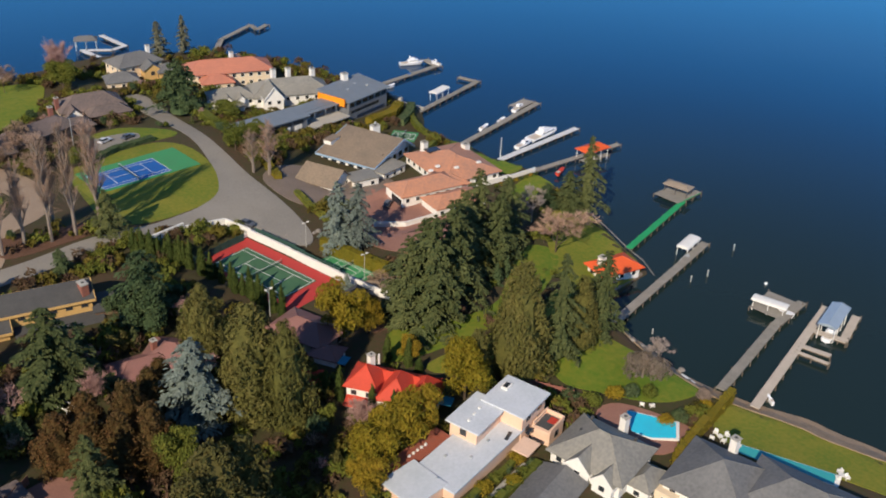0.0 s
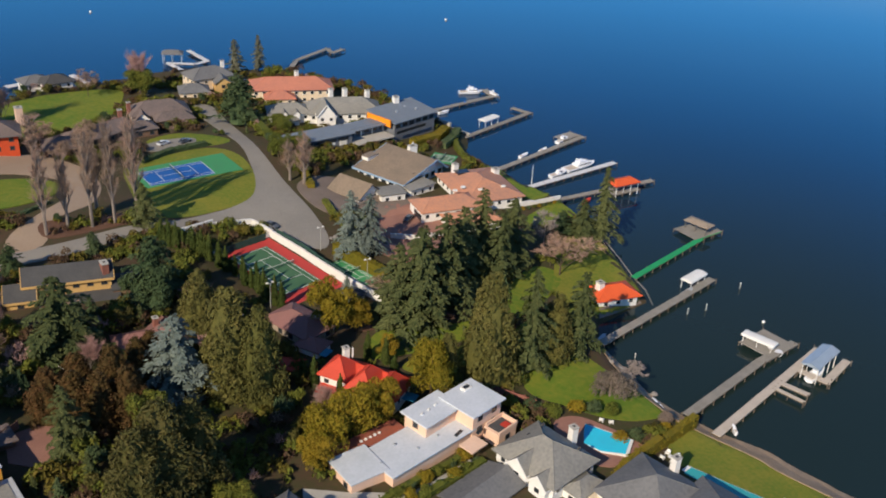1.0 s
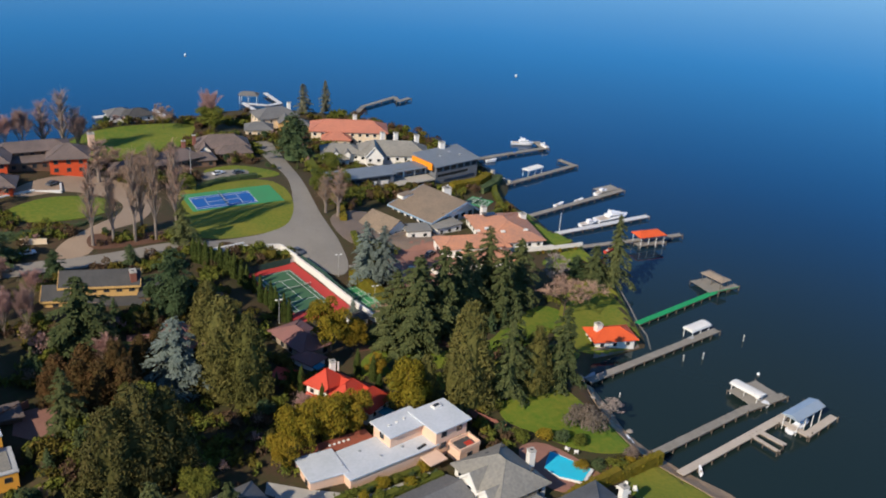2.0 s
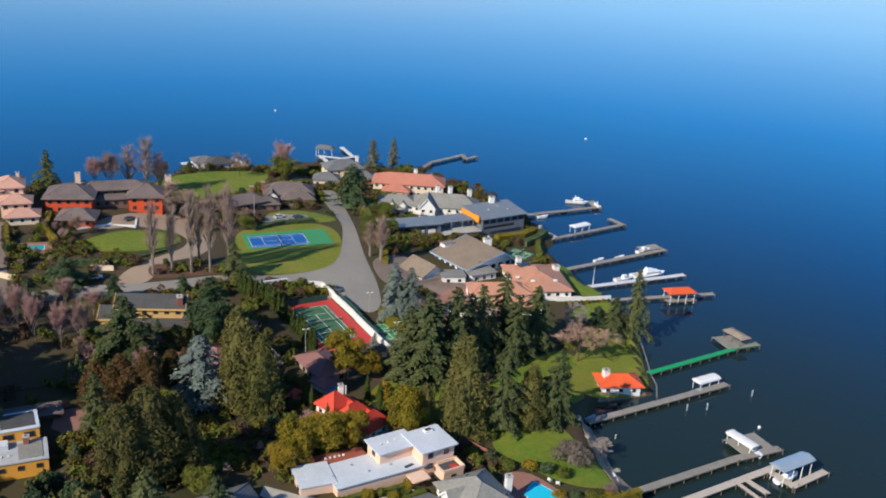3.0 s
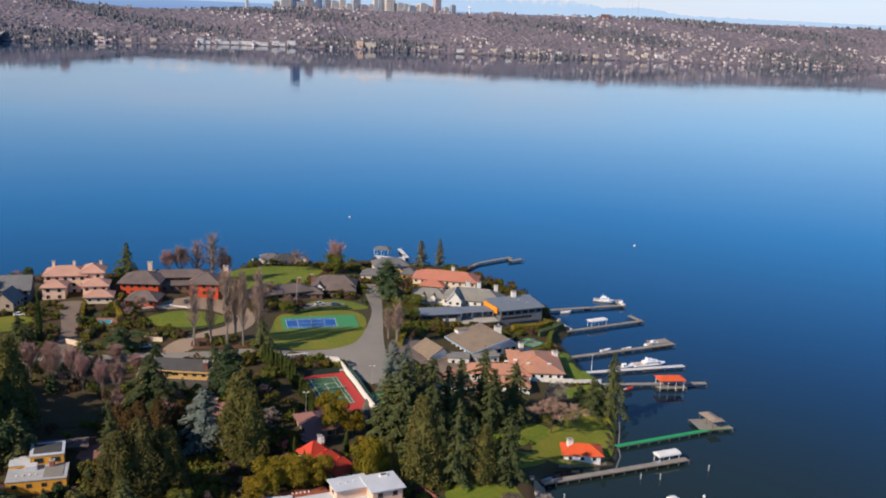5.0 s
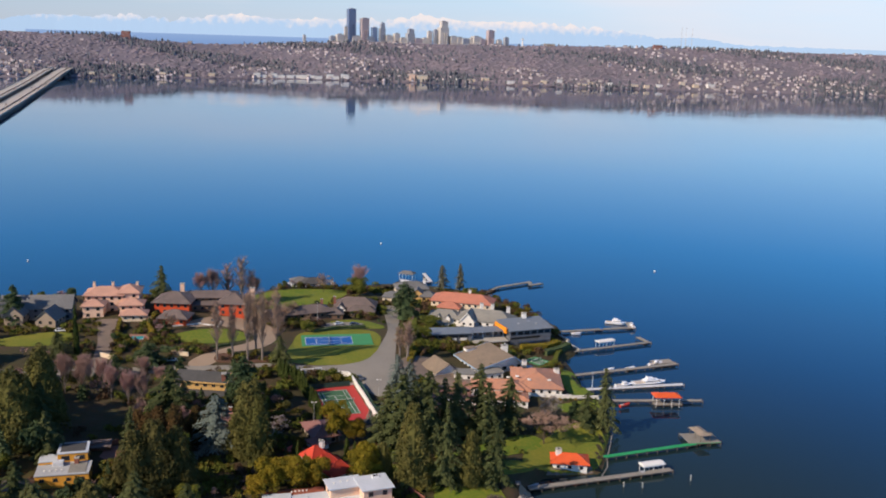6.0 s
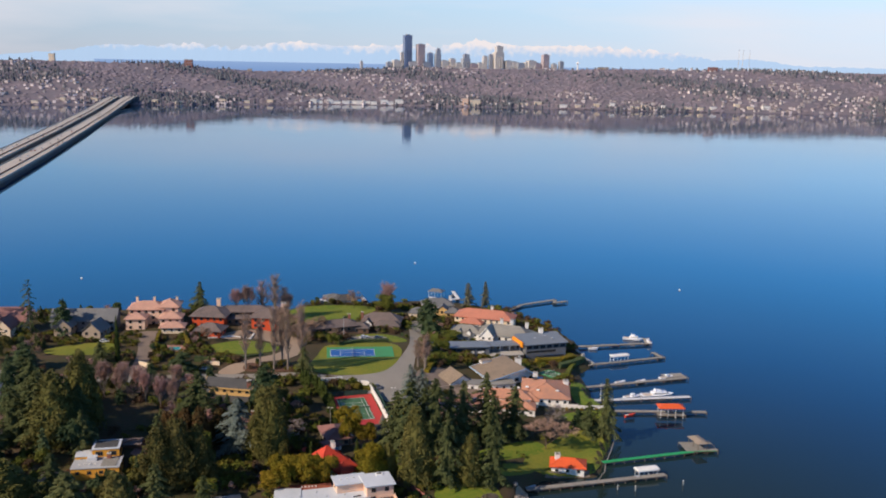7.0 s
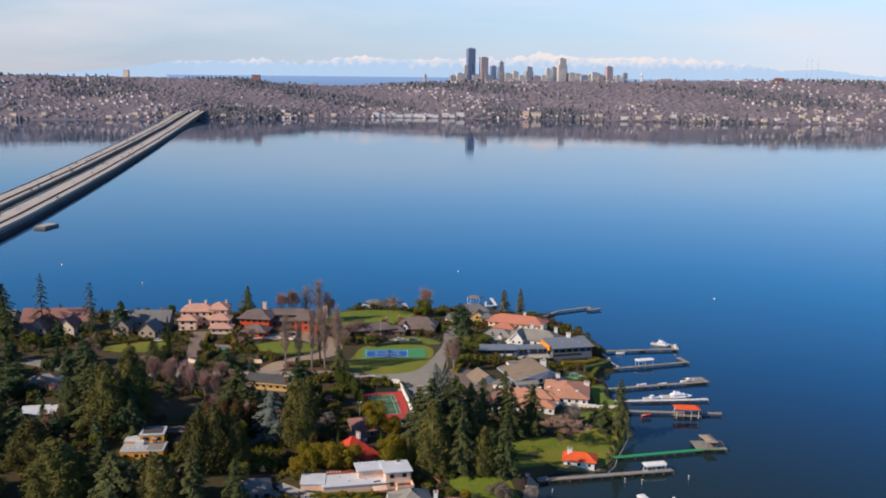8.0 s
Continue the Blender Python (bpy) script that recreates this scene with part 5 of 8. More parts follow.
def boat(x, y, turn, length, label, cabin=1, hull=None, z=0.5, flybridge=False):
    """A motor boat: hull with a flared bow, deck well, cabin and windscreen."""
    ob = thing("motor_boat", x, y, z, label, "boat", turn=turn)
    n, w = 9, length * 0.3
    bm = bmesh.new()
    rings = []
    for k in range(n):
        t = k / (n - 1)
        half = w / 2 * (1 if t < 0.55 else math.sqrt(max(0.0, 1 - ((t - 0.55) / 0.45) ** 2.2)))
        half = max(half, 0.03)
        xx, sheer = (t - 0.5) * length, 0.55 + 0.45 * t * t
        rings.append([bm.verts.new(p) for p in ((xx, -half, sheer), (xx - 0.05 * length * t, -half * 0.8, -0.25), (xx - 0.08 * length * t, 0, -0.55), (xx - 0.05 * length * t, half * 0.8, -0.25), (xx, half, sheer))])
    for r0, r1 in zip(rings, rings[1:]):
        for j in range(4):
            bm.faces.new((r0[j], r1[j], r1[j + 1], r0[j + 1]))
        bm.faces.new((r0[0], r0[4], r1[4], r1[0]))
    bm.faces.new(rings[0])
    bmesh.ops.recalc_face_normals(bm, faces=bm.faces[:])
    part("hull", bm, hull or M["gelcoat"], ob)
    if cabin:
        cl = length * 0.36 * cabin
        part("cabin", box(bmesh.new(), length * 0.04, 0, 1.25, cl, w * 0.66, 1.1, bevel=0.22), M["gelcoat"], ob)
        part("windscreen", box(bmesh.new(), length * 0.04 + cl * 0.08, 0, 1.4, cl * 0.88, w * 0.69, 0.38, bevel=0.08), M["dark_glass"], ob)
    part("cockpit_floor", box(bmesh.new(), -length * 0.3, 0, 0.66, length * 0.3, w * 0.66, 0.12, bevel=0.03), M["plank_pale"], ob)
    if flybridge:
        part("flybridge", box(bmesh.new(), 0, 0, 2.2, length * 0.22, w * 0.55, 0.8, bevel=0.2), M["gelcoat"], ob)
        part("radar_arch", box(bmesh.new(), -length * 0.08, 0, 3.0, 0.3, w * 0.5, 0.5, bevel=0.1), M["gelcoat"], ob)
    return ob


shelter(94.2, -112.3, 13.5, 12.2, 4.6, 3.4, 0.7, M["metal_roof"], "pale blue metal boat shelter over a lift", posts=4, kind="gable")
shelter(89.4, -98.0, -75, 8.8, 3.2, 1.7, 0.5, M["canvas"], "white canvas boat canopy on a timber dock", kind="round")
shelter(99.0, -66.3, 12, 8.6, 3.6, 1.4, 0.8, M["canvas"], "cream canvas boat canopy beside a dock", kind="round")
shelter(125.4, -43.0, -79, 8.6, 4.6, 2.5, 0.9, M["shake"], "open hut with a weathered shake roof", posts=3)
shelter(125.2, -8.2, -3, 11.0, 6.0, 2.9, 1.4, M["roof_orange"], "white-posted boat shelter with a red tiled roof", posts=4)
shelter(121.6, 65.2, 17, 9.6, 3.6, 1.8, 0.6, M["canvas"], "pale canvas boat canopy beside a dock", kind="round")
shelter(38.5, 193.0, -25, 9.5, 6.0, 2.8, 1.6, M["roof_slate"], "open boat shelter with a slate hip roof over the water", posts=3)
boat(-111, 131, 8, 17.0, "large white motor yacht moored behind a pink mansion", 1.3, flybridge=True)
boat(91.0, -100.4, -75, 7.0, "small white runabout beside a timber dock", 0.6)
boat(126.5, 15.4, 6, 15.0, "large white motor yacht moored at a dock", 1.3, flybridge=True)
boat(114.5, 13.0, 8, 8.0, "white and red runabout beside a dock", 0.7)
boat(137.5, 38.8, 20, 7.5, "white motor boat moored at a dock end", 0.7)
boat(114.0, 32.2, 15, 5.0, "small white skiff beside a dock", 0)
boat(124.0, 33.6, 15, 4.5, "small white dinghy beside a dock", 0)
boat(138.0, 101.5, -22, 10.5, "white cabin cruiser moored at a dock", 1.2, flybridge=True)
boat(144.2, 93.6, 100, 5.0, "white runabout on a dock lift", 0.5, z=1.4)
boat(113.0, 84.4, 0, 5.0, "small white skiff tied to a dock", 0)
boat(126.0, 90.0, 5, 4.0, "small boat under a bright blue cover", 0, M["canvas_blue"])
boat(107.5, -10.4, 20, 5.0, "small boat under an orange-red cover", 0, M["red_cover"], z=1.0)
boat(93.6, -69.4, 12, 5.0, "grey boat lift cradle beside a dock", 0, M["metal"])
boat(92.5, -113.2, 13.5, 8.0, "white motor boat under a metal shelter", 0.8)
boat(57.5, -118.6, 60, 2.6, "small white rowing boat on the shingle", 0)
boat(56.0, -76.2, 20, 4.0, "small covered skiff at a dock foot", 0, M["metal"])

for bx, by, hh in ((86, -77, 1.7), (92, -78, 1.8), (110, -74, 1.8), (58.5, -86, 1.2)):
    ob = thing("mooring_post", bx, by, 0, "pale grey mooring post standing in the lake", "post", "mooring posts")
    part("shaft", tube(bmesh.new(), (0, 0, -3), (0, 0, hh), 0.17, 0.16, 9), M["pole"], ob)
    part("cap", tube(bmesh.new(), (0, 0, hh), (0, 0, hh + 0.2), 0.2, 0.08, 9), M["white"], ob)
for bx, by in ((101, -90), (197.9, 212.8), (28.9, 292.5), (-190, 240), (-270, 300)):
    ob = thing("buoy", bx, by, 0, "white round mooring buoy afloat", "buoy", "buoys")
    bm = bmesh.new()
    bmesh.ops.create_uvsphere(bm, u_segments=10, v_segments=7, radius=0.45 if by < 0 else 0.62, matrix=Matrix.Translation((0, 0, 0.3)))
    part("float", bm, M["gelcoat"], ob)
    part("ring", tube(bmesh.new(), (0, 0, 0.7), (0, 0, 1.0), 0.08, 0.1, 6), M["metal"], ob)
ob = thing("flagpole", 99.5, 9, ground_z(99, 9), "tall white flagpole on the shore", "flagpole")
part("mast", tube(bmesh.new(), (0, 0, -0.5), (0, 0, 9), 0.16, 0.07, 8), M["white"], ob)
part("ball", box(bmesh.new(), 0, 0, 9.1, 0.25, 0.25, 0.25, bevel=0.08), M["white"], ob)
ob = thing("flagpole", -14, 76, ground_z(-14, 76), "tall pale pole beside a parking area", "flagpole")
part("mast", tube(bmesh.new(), (0, 0, -0.5), (0, 0, 11), 0.16, 0.07, 8), M["pole"], ob)
part("ball", box(bmesh.new(), 0, 0, 11.1, 0.25, 0.25, 0.25, bevel=0.08), M["white"], ob)


def car(x, y, turn, paint, label):
    ob = thing("car", x, y, ground_z(x, y) + 0.14, label, "car", "parked cars", turn)
    b = bmesh.new()
    prof = [(-2.2, 0.35), (-2.25, 0.85), (-1.2, 0.95), (1.1, 0.98), (2.1, 0.82), (2.2, 0.4)]
    solid(b, [(px, -0.88, pz) for px, pz in prof] + [(px, 0.88, pz) for px, pz in prof],
          [(5, 4, 3, 2, 1, 0), (6, 7, 8, 9, 10, 11)] + [(k, k + 1, k + 7, k + 6) for k in range(5)] + [(5, 0, 6, 11)])
    bmesh.ops.recalc_face_normals(b, faces=b.faces[:])
    part("body", b, paint, ob)
    g = bmesh.new()
    prof = [(-1.75, 0.93), (-1.35, 1.45), (0.35, 1.47), (1.1, 0.95)]
    solid(g, [(px, -0.78 if pz < 1 else -0.64, pz) for px, pz in prof] + [(px, 0.78 if pz < 1 else 0.64, pz) for px, pz in prof],
          [(3, 2, 1, 0), (4, 5, 6, 7), (0, 1, 5, 4), (1, 2, 6, 5), (2, 3, 7, 6), (3, 0, 4, 7)])
    bmesh.ops.recalc_face_normals(g, faces=g.faces[:])
    part("glasshouse", g, M["dark_glass"], ob)
    part("roof_panel", box(bmesh.new(), -0.5, 0, 1.48, 1.6, 1.2, 0.05, bevel=0.02), paint, ob)
    for wx in (-1.35, 1.4):
        for wy in (-0.84, 0.84):
            part("wheel", tube(bmesh.new(), (wx, wy - 0.1, 0.33), (wx, wy + 0.1, 0.33), 0.33, 0.33, 12), M["rubber"], ob)


car(3.2, 5.8, -70, M["car_paint"], "dark grey car parked beside a white wall")
car(-71.5, 19.5, 8, M["car_white"], "white car parked at the roadside")
car(-4, 77, 20, M["car_white"], "white car on a small parking area")
car(3, 76, 20, M["car_paint"], "dark car on a small parking area")
car(44, -2, 35, M["car_paint"], "dark car on a brick forecourt")
car(-128, 5.5, 5, M["car_white"], "white car parked at the lane edge")
car(-124, 57, 5, M["car_white"], "pale car before a grey house")
car(-78, 11, 5, M["car_paint"], "dark car standing on the lane")
car(-60, 73, 40, M["car_paint"], "dark car on a paved driveway")


# ---- trees ----
RNG = np.random.default_rng(7)


def quads(points, normals, size, aspect=1.0, along=None):
    """Small four-cornered leaf sprays at points; normals give their lie, along the way in which they are long."""
    n = len(points)
    nrm = normals / np.maximum(np.linalg.norm(normals, axis=1, keepdims=True), 1e-6)
    ref = RNG.normal(size=(n, 3)) if along is None else along
    tx = np.cross(nrm, ref)
    tx /= np.maximum(np.linalg.norm(tx, axis=1, keepdims=True), 1e-6)
    ty = np.cross(nrm, tx)
    sx, sy = (size * 0.5)[:, None] * tx, (size * 0.5 * aspect)[:, None] * ty
    lift = nrm * (size * 0.16)[:, None]
    v = np.stack([points - sx * 0.55 - sy, points + sx * 0.7 - sy * 0.55 + lift, points + sx * 0.5 + sy, points - sx * 0.75 + sy * 0.5 + lift], 1).reshape(-1, 3)
    f = np.arange(4 * n).reshape(-1, 4)
    return v, f


def leaf_mesh(name, chunks, material):
    vs, fs, k = [], [], 0
    for v, f in chunks:
        vs.append(v)
        fs += (np.asarray(f) + k).tolist()
        k += len(v)
    me = bpy.data.meshes.new(name)
    me.from_pydata(np.concatenate(vs).tolist(), [], fs)
    me.materials.append(material)
    return me


def core(h0, h1, radius, sides=9, rows=7, wob=0.12):
    """A closed dark inner body, so that a crown is not seen through."""
    v, f = [], []
    for i in range(rows):
        t = i / (rows - 1)
        r = radius(t)
        for j in range(sides):
            a = 2 * math.pi * j / sides
            rr = r * (1 + RNG.uniform(-wob, wob))
            v.append((rr * math.cos(a), rr * math.sin(a), h0 + (h1 - h0) * t))
    for i in range(rows - 1):
        for j in range(sides):
            k = (j + 1) % sides
            f.append((i * sides + j, i * sides + k, (i + 1) * sides + k, (i + 1) * sides + j))
    return np.array(v), f


def fir_crown(h, r, boughs, sprays, base=0.06, droop=0.3, size=0.75, power=0.85, ragged=0.25):
    """Separate fan-shaped boughs, each rising from the trunk and drooping to its tip, longer on some sides than on others."""
    P, N, A, S = [], [], [], []
    lean, turn = RNG.uniform(0, 6.283), RNG.uniform(0, 6.283)
    for k in range(boughs):
        s = base + (1 - base) * (k + RNG.uniform()) / boughs
        s = 1 - (1 - s) ** 1.15
        a = k * 2.399 + RNG.uniform(-0.4, 0.4)
        ln = r * max(0.03, 1 - s) ** power * RNG.uniform(0.62, 1.16) * (1 + ragged * 0.6 * math.sin(a + lean) + ragged * 0.6 * math.sin(2 * a + turn + 7 * s))
        ln = max(ln, 0.35)
        m = max(5, int(sprays * (0.3 + 0.9 * ln / r)))
        u = RNG.uniform(0.1, 1, m) ** 0.7
        side = RNG.normal(0, 0.2, m) * ln * (0.25 + u) * (1.25 - u)
        d, q = np.array([math.cos(a), math.sin(a), 0]), np.array([-math.sin(a), math.cos(a), 0])
        z = s * h + 0.2 * ln * u - (droop + 0.2) * ln * u ** 2 - 0.45 * np.abs(side) + RNG.normal(0, 0.1, m)
        p = d * (ln * u)[:, None] + q * side[:, None]
        p[:, 2] = z
        P.append(p)
        N.append(np.tile(d * 0.5 + np.array([0, 0, 1.0]), (m, 1)) + q * (side / max(0.4, 0.3 * ln))[:, None] * 0.5 + RNG.normal(0, 0.28, (m, 3)))
        A.append(np.tile(d, (m, 1)) + q * (np.sign(side) * 0.8)[:, None] + RNG.normal(0, 0.25, (m, 3)))
        S.append(size * RNG.uniform(0.65, 1.3, m) * (0.6 + 0.4 * ln / r))
    return quads(np.concatenate(P), np.concatenate(N), np.concatenate(S), 2.2, np.concatenate(A))


def lobe_crown(lobes, count, size, inner=0.82):
    P, N = [], []
    total = sum(q[3] ** 2 for q in lobes)
    for cx, cy, cz, rr, squash in lobes:
        m = int(count * rr * rr / total)
        d = RNG.normal(size=(m, 3))
        d /= np.linalg.norm(d, axis=1, keepdims=True)
        d[:, 2] = np.where(d[:, 2] < -0.55, -d[:, 2], d[:, 2])
        p = d * (rr * RNG.uniform(inner, 1.08, m))[:, None]
        p[:, 2] *= squash
        P.append(p + np.array([cx, cy, cz]))
        N.append(d + RNG.normal(0, 0.5, (m, 3)))
    P, N = np.concatenate(P), np.concatenate(N)
    return quads(P, N, size * 0.66 * RNG.uniform(0.6, 1.4, len(P)), 2.4, RNG.normal(0, 0.7, (len(P), 3)) + np.array([0, 0, 1.0]))


def trunk_mesh(h, r, limbs, material, sides=7, start=0.3):
    bm = bmesh.new()
    tube(bm, (0, 0, -0.8), (0, 0, h * 0.45), r, r * 0.7, sides)
    tube(bm, (0, 0, h * 0.45), (RNG.uniform(-0.2, 0.2), 0, h * 0.93), r * 0.7, r * 0.15, sides)
    for k in range(limbs):
        s = start + (0.9 - start) * k / max(1, limbs)
        a = k * 2.4
        ln = h * 0.16 * (1.1 - s)
        tube(bm, (0, 0, h * s), (ln * math.cos(a), ln * math.sin(a), h * s + ln * 0.3), r * 0.3, r * 0.08, 5)
    me = bpy.data.meshes.new("trunk")
    bm.to_mesh(me)
    bm.free()
    me.materials.append(material)
    return me


def branch_meshes(h, spread, levels, wood, twig, upright=0.6, twigs=5, width=0.06, first=0.25, limbs=9, limb=1.0):
    """A leafless tree: the trunk with its limbs, and a haze of fine twigs as the crown."""
    bm = bmesh.new()
    tv, tf = [], []

    def grow(p, d, ln, r, level):
        q = p + d * ln
        tube(bm, p, q, r, r * 0.62, 6 if level < 2 else 4)
        if level >= levels:
            for _ in range(twigs):
                e = (d + Vector(RNG.normal(0, 0.55, 3)) + Vector((0, 0, upright * 0.5))).normalized()
                s0 = p.lerp(q, RNG.uniform(0.1, 1))
                s1 = s0 + e * ln * RNG.uniform(0.6, 1.25)
                sd = e.cross(Vector(RNG.normal(0, 1, 3))).normalized() * width
                k = len(tv)
                tv.extend([tuple(s0 - sd), tuple(s0 + sd), tuple(s1 + sd * 0.4), tuple(s1 - sd * 0.4)])
                tf.append((k, k + 1, k + 2, k + 3))
            return
        if level == levels - 1:
            for _ in range(twigs // 2):
                e = (d * 0.6 + Vector(RNG.normal(0, 0.6, 3)) + Vector((0, 0, upright * 0.5))).normalized()
                s0 = p.lerp(q, RNG.uniform(0.2, 1))
                s1 = s0 + e * ln * RNG.uniform(0.4, 0.8)
                sd = e.cross(Vector(RNG.normal(0, 1, 3))).normalized() * width
                k = len(tv)
                tv.extend([tuple(s0 - sd), tuple(s0 + sd), tuple(s1 + sd * 0.4), tuple(s1 - sd * 0.4)])
                tf.append((k, k + 1, k + 2, k + 3))
        m = 3 if level else limbs
        for j in range(m):
            t = RNG.uniform(0.45, 1.0) if level else first + (1 - first) * (j + 0.6) / m
            a = RNG.uniform(0, 6.283) if level else j * 2.4
            out = Vector((math.cos(a), math.sin(a), 0))
            e = (d * 0.7 + out * spread * RNG.uniform(0.6, 1.1) + Vector((0, 0, upright * 0.45))).normalized()
            grow(p.lerp(q, t), e, ln * RNG.uniform(0.5, 0.68) * (1.0 if level else limb * (1.15 - 0.6 * t)), r * 0.5, level + 1)

    grow(Vector((0, 0, -0.5)), Vector((0, 0, 1)), h * 0.62, h * 0.0125, 0)
    wm = bpy.data.meshes.new("trunk")
    bm.to_mesh(wm)
    bm.free()
    wm.materials.append(wood)
    cm = bpy.data.meshes.new("twigs")
    cm.from_pydata(tv, [], tf)
    cm.materials.append(twig)
    return wm, cm


PROTO = {}


def proto(kind, variant):
    """Meshes of one tree, about h metres high with a crown of radius r: (h, r, trunk, crown)."""
    if (kind, variant) in PROTO:
        return PROTO[(kind, variant)]
    if kind in ("fir", "spruce", "sparsefir"):
        h, r = 22.0, 6.0
        sparse = kind == "sparsefir"
        crown = leaf_mesh("crown", [fir_crown(h, r * 1.28, 46 if sparse else 88, 48 if sparse else 78, 0.05, 0.26, 0.49 if kind != "spruce" else 0.46, 0.62 if kind != "spruce" else 0.58, 0.3 if kind != "spruce" else 0.12)]
                          + ([] if sparse else [core(1.5, h * 0.97, lambda t: 2.0 * (1 - t) ** 0.8 + 0.03)]), M["leaf_spruce" if kind == "spruce" else "leaf_fir"])
        got = (h, r, trunk_mesh(h, 0.42, 8, M["bark"]), crown)
    elif kind == "deodar":
        h, r = 18.0, 8.0
        lobes = [(RNG.uniform(-5.4, 5.4), RNG.uniform(-5.4, 5.4), z, RNG.uniform(1.7, 3.2), 0.6) for z in np.linspace(3.2, 16.0, 24)]
        lobes = [(x * (1.1 - z / 20), y * (1.1 - z / 20), z, q * (1.15 - z / 26), s) for x, y, z, q, s in lobes]
        crown = leaf_mesh("crown", [lobe_crown(lobes, 4400, 0.56, 0.6), fir_crown(h, r, 46, 44, 0.1, 0.1, 0.58, 0.55), core(1.5, h * 0.9, lambda t: 3.0 * (1 - t * 0.85))], M["leaf_deodar"])
        got = (h, r, trunk_mesh(h, 0.5, 8, M["bark"]), crown)
    elif kind in ("cedar", "browncedar", "olivecedar"):
        h, r = 24.0, 7.0
        lobes = []
        for k in range(54):
            s = 0.06 + 0.9 * k / 53
            a, rr = k * 2.4 + RNG.uniform(-0.5, 0.5), 7.0 * (1 - s ** 2.0) ** 0.75 * RNG.uniform(0.55, 0.82)
            lobes.append((rr * math.cos(a), rr * math.sin(a), s * h * 0.95, 1.75 * (1.15 - 0.7 * s) * RNG.uniform(0.75, 1.25) + 0.25, 1.7))
        crown = leaf_mesh("crown", [lobe_crown(lobes, 7600, 0.52, 0.6), core(0.8, h * 0.96, lambda t: 4.3 * max(0.02, 1 - t ** 1.9) ** 0.7)], M["leaf_" + kind])
        got = (h, r, trunk_mesh(h, 0.5, 5, M["bark"]), crown)
    elif kind in ("round", "roundgreen"):
        h, r = 12.0, 5.6
        lobes = [(RNG.uniform(-3.4, 3.4), RNG.uniform(-3.4, 3.4), RNG.uniform(3.6, 9.8), RNG.uniform(1.2, 2.4), 0.9) for _ in range(26)]
        crown = leaf_mesh("crown", [lobe_crown(lobes, 6500, 0.4, 0.66)], M["leaf_round" if kind == "round" else "leaf_shrub"])
        got = (h, r, trunk_mesh(h * 0.8, 0.35, 9, M["bark"]), crown)
    elif kind == "narrow":
        h, r = 15.0, 3.0
        crown = leaf_mesh("crown", [fir_crown(h, r * 1.2, 70, 34, 0.1, 0.2, 0.5, 0.5, 0.35), core(1.5, h * 0.93, lambda t: 1.3 * (1 - t) ** 0.6 + 0.03)], M["leaf_narrow"])
        got = (h, r, trunk_mesh(h, 0.25, 4, M["bark"]), crown)
    elif kind == "cypress":
        h, r = 8.0, 1.1
        lobes = [(RNG.uniform(-0.2, 0.2), RNG.uniform(-0.2, 0.2), 0.5 + 6.6 * k / 9, 0.95 * (1 - (k / 9) ** 2 * 0.75), 1.3) for k in range(10)]
        crown = leaf_mesh("crown", [lobe_crown(lobes, 1300, 0.32, 0.75), core(0.1, 7.8, lambda t: 0.7 * max(0.03, 1 - t ** 2.2))], M["leaf_" + kind])
        got = (h, r, trunk_mesh(h, 0.14, 0, M["bark"]), crown)
    elif kind == "shrub":
        h, r = 2.4, 1.8
        lobes = [(RNG.uniform(-0.8, 0.8), RNG.uniform(-0.8, 0.8), RNG.uniform(0.5, 1.4), RNG.uniform(0.7, 1.05), 0.9) for _ in range(8)]
        crown = leaf_mesh("crown", [lobe_crown(lobes, 800, 0.28, 0.66)], M[("leaf_shrub", "leaf_round", "leaf_deodar")[variant % 3]])
        got = (h, r, trunk_mesh(1.4, 0.1, 3, M["bark"]), crown)
    elif kind == "bush":
        h, r = 5.0, 5.0
        lobes = [(RNG.uniform(-2.4, 2.4), RNG.uniform(-2.4, 2.4), RNG.uniform(1.4, 3.4), RNG.uniform(1.3, 2.0), 0.85) for _ in range(14)]
        crown = leaf_mesh("crown", [lobe_crown(lobes, 3600, 0.32, 0.6)], M["leaf_bush"])
        got = (h, r, trunk_mesh(3.0, 0.25, 7, M["bark_pale"]), crown)
    elif kind == "smallfir":
        h, r = 10.0, 2.8
        crown = leaf_mesh("crown", [fir_crown(h, r * 1.25, 50, 24, 0.03, 0.25, 0.6, 0.75), core(0.4, h * 0.95, lambda t: 1.0 * (1 - t) ** 0.7 + 0.03)], M["leaf_fir" if variant else "leaf_deodar"])
        got = (h, r, trunk_mesh(h, 0.2, 4, M["bark"]), crown)
    elif kind == "smallround":
        h, r = 6.0, 3.0
        lobes = [(RNG.uniform(-1.4, 1.4), RNG.uniform(-1.4, 1.4), RNG.uniform(2.2, 4.6), RNG.uniform(1.0, 1.6), 0.9) for _ in range(10)]
        crown = leaf_mesh("crown", [lobe_crown(lobes, 900, 0.5, 0.6)], M[("leaf_shrub", "leaf_cedar", "leaf_deodar")[variant]])
        got = (h, r, trunk_mesh(h * 0.8, 0.16, 6, M["bark"]), crown)
    elif kind == "smallbare":
        h, r = 8.0, 3.6
        wm, cm = branch_meshes(h * 0.98, 0.85, 3, M["bark_pale"], M["twig_red" if variant else "twig_brown"], 0.6, 9, 0.048, 0.22)
        got = (h, r, wm, cm)
    elif kind == "barered":
        h, r = 14.0, 7.0
        wm, cm = branch_meshes(h * 1.0, 0.68, 3, M["bark_pale"], M["twig_red"], 0.85, 24, 0.04, 0.14, 17, 1.15)
        got = (h, r, wm, cm)
    elif kind in ("poplar", "redpoplar"):
        h, r = 24.0, 3.0
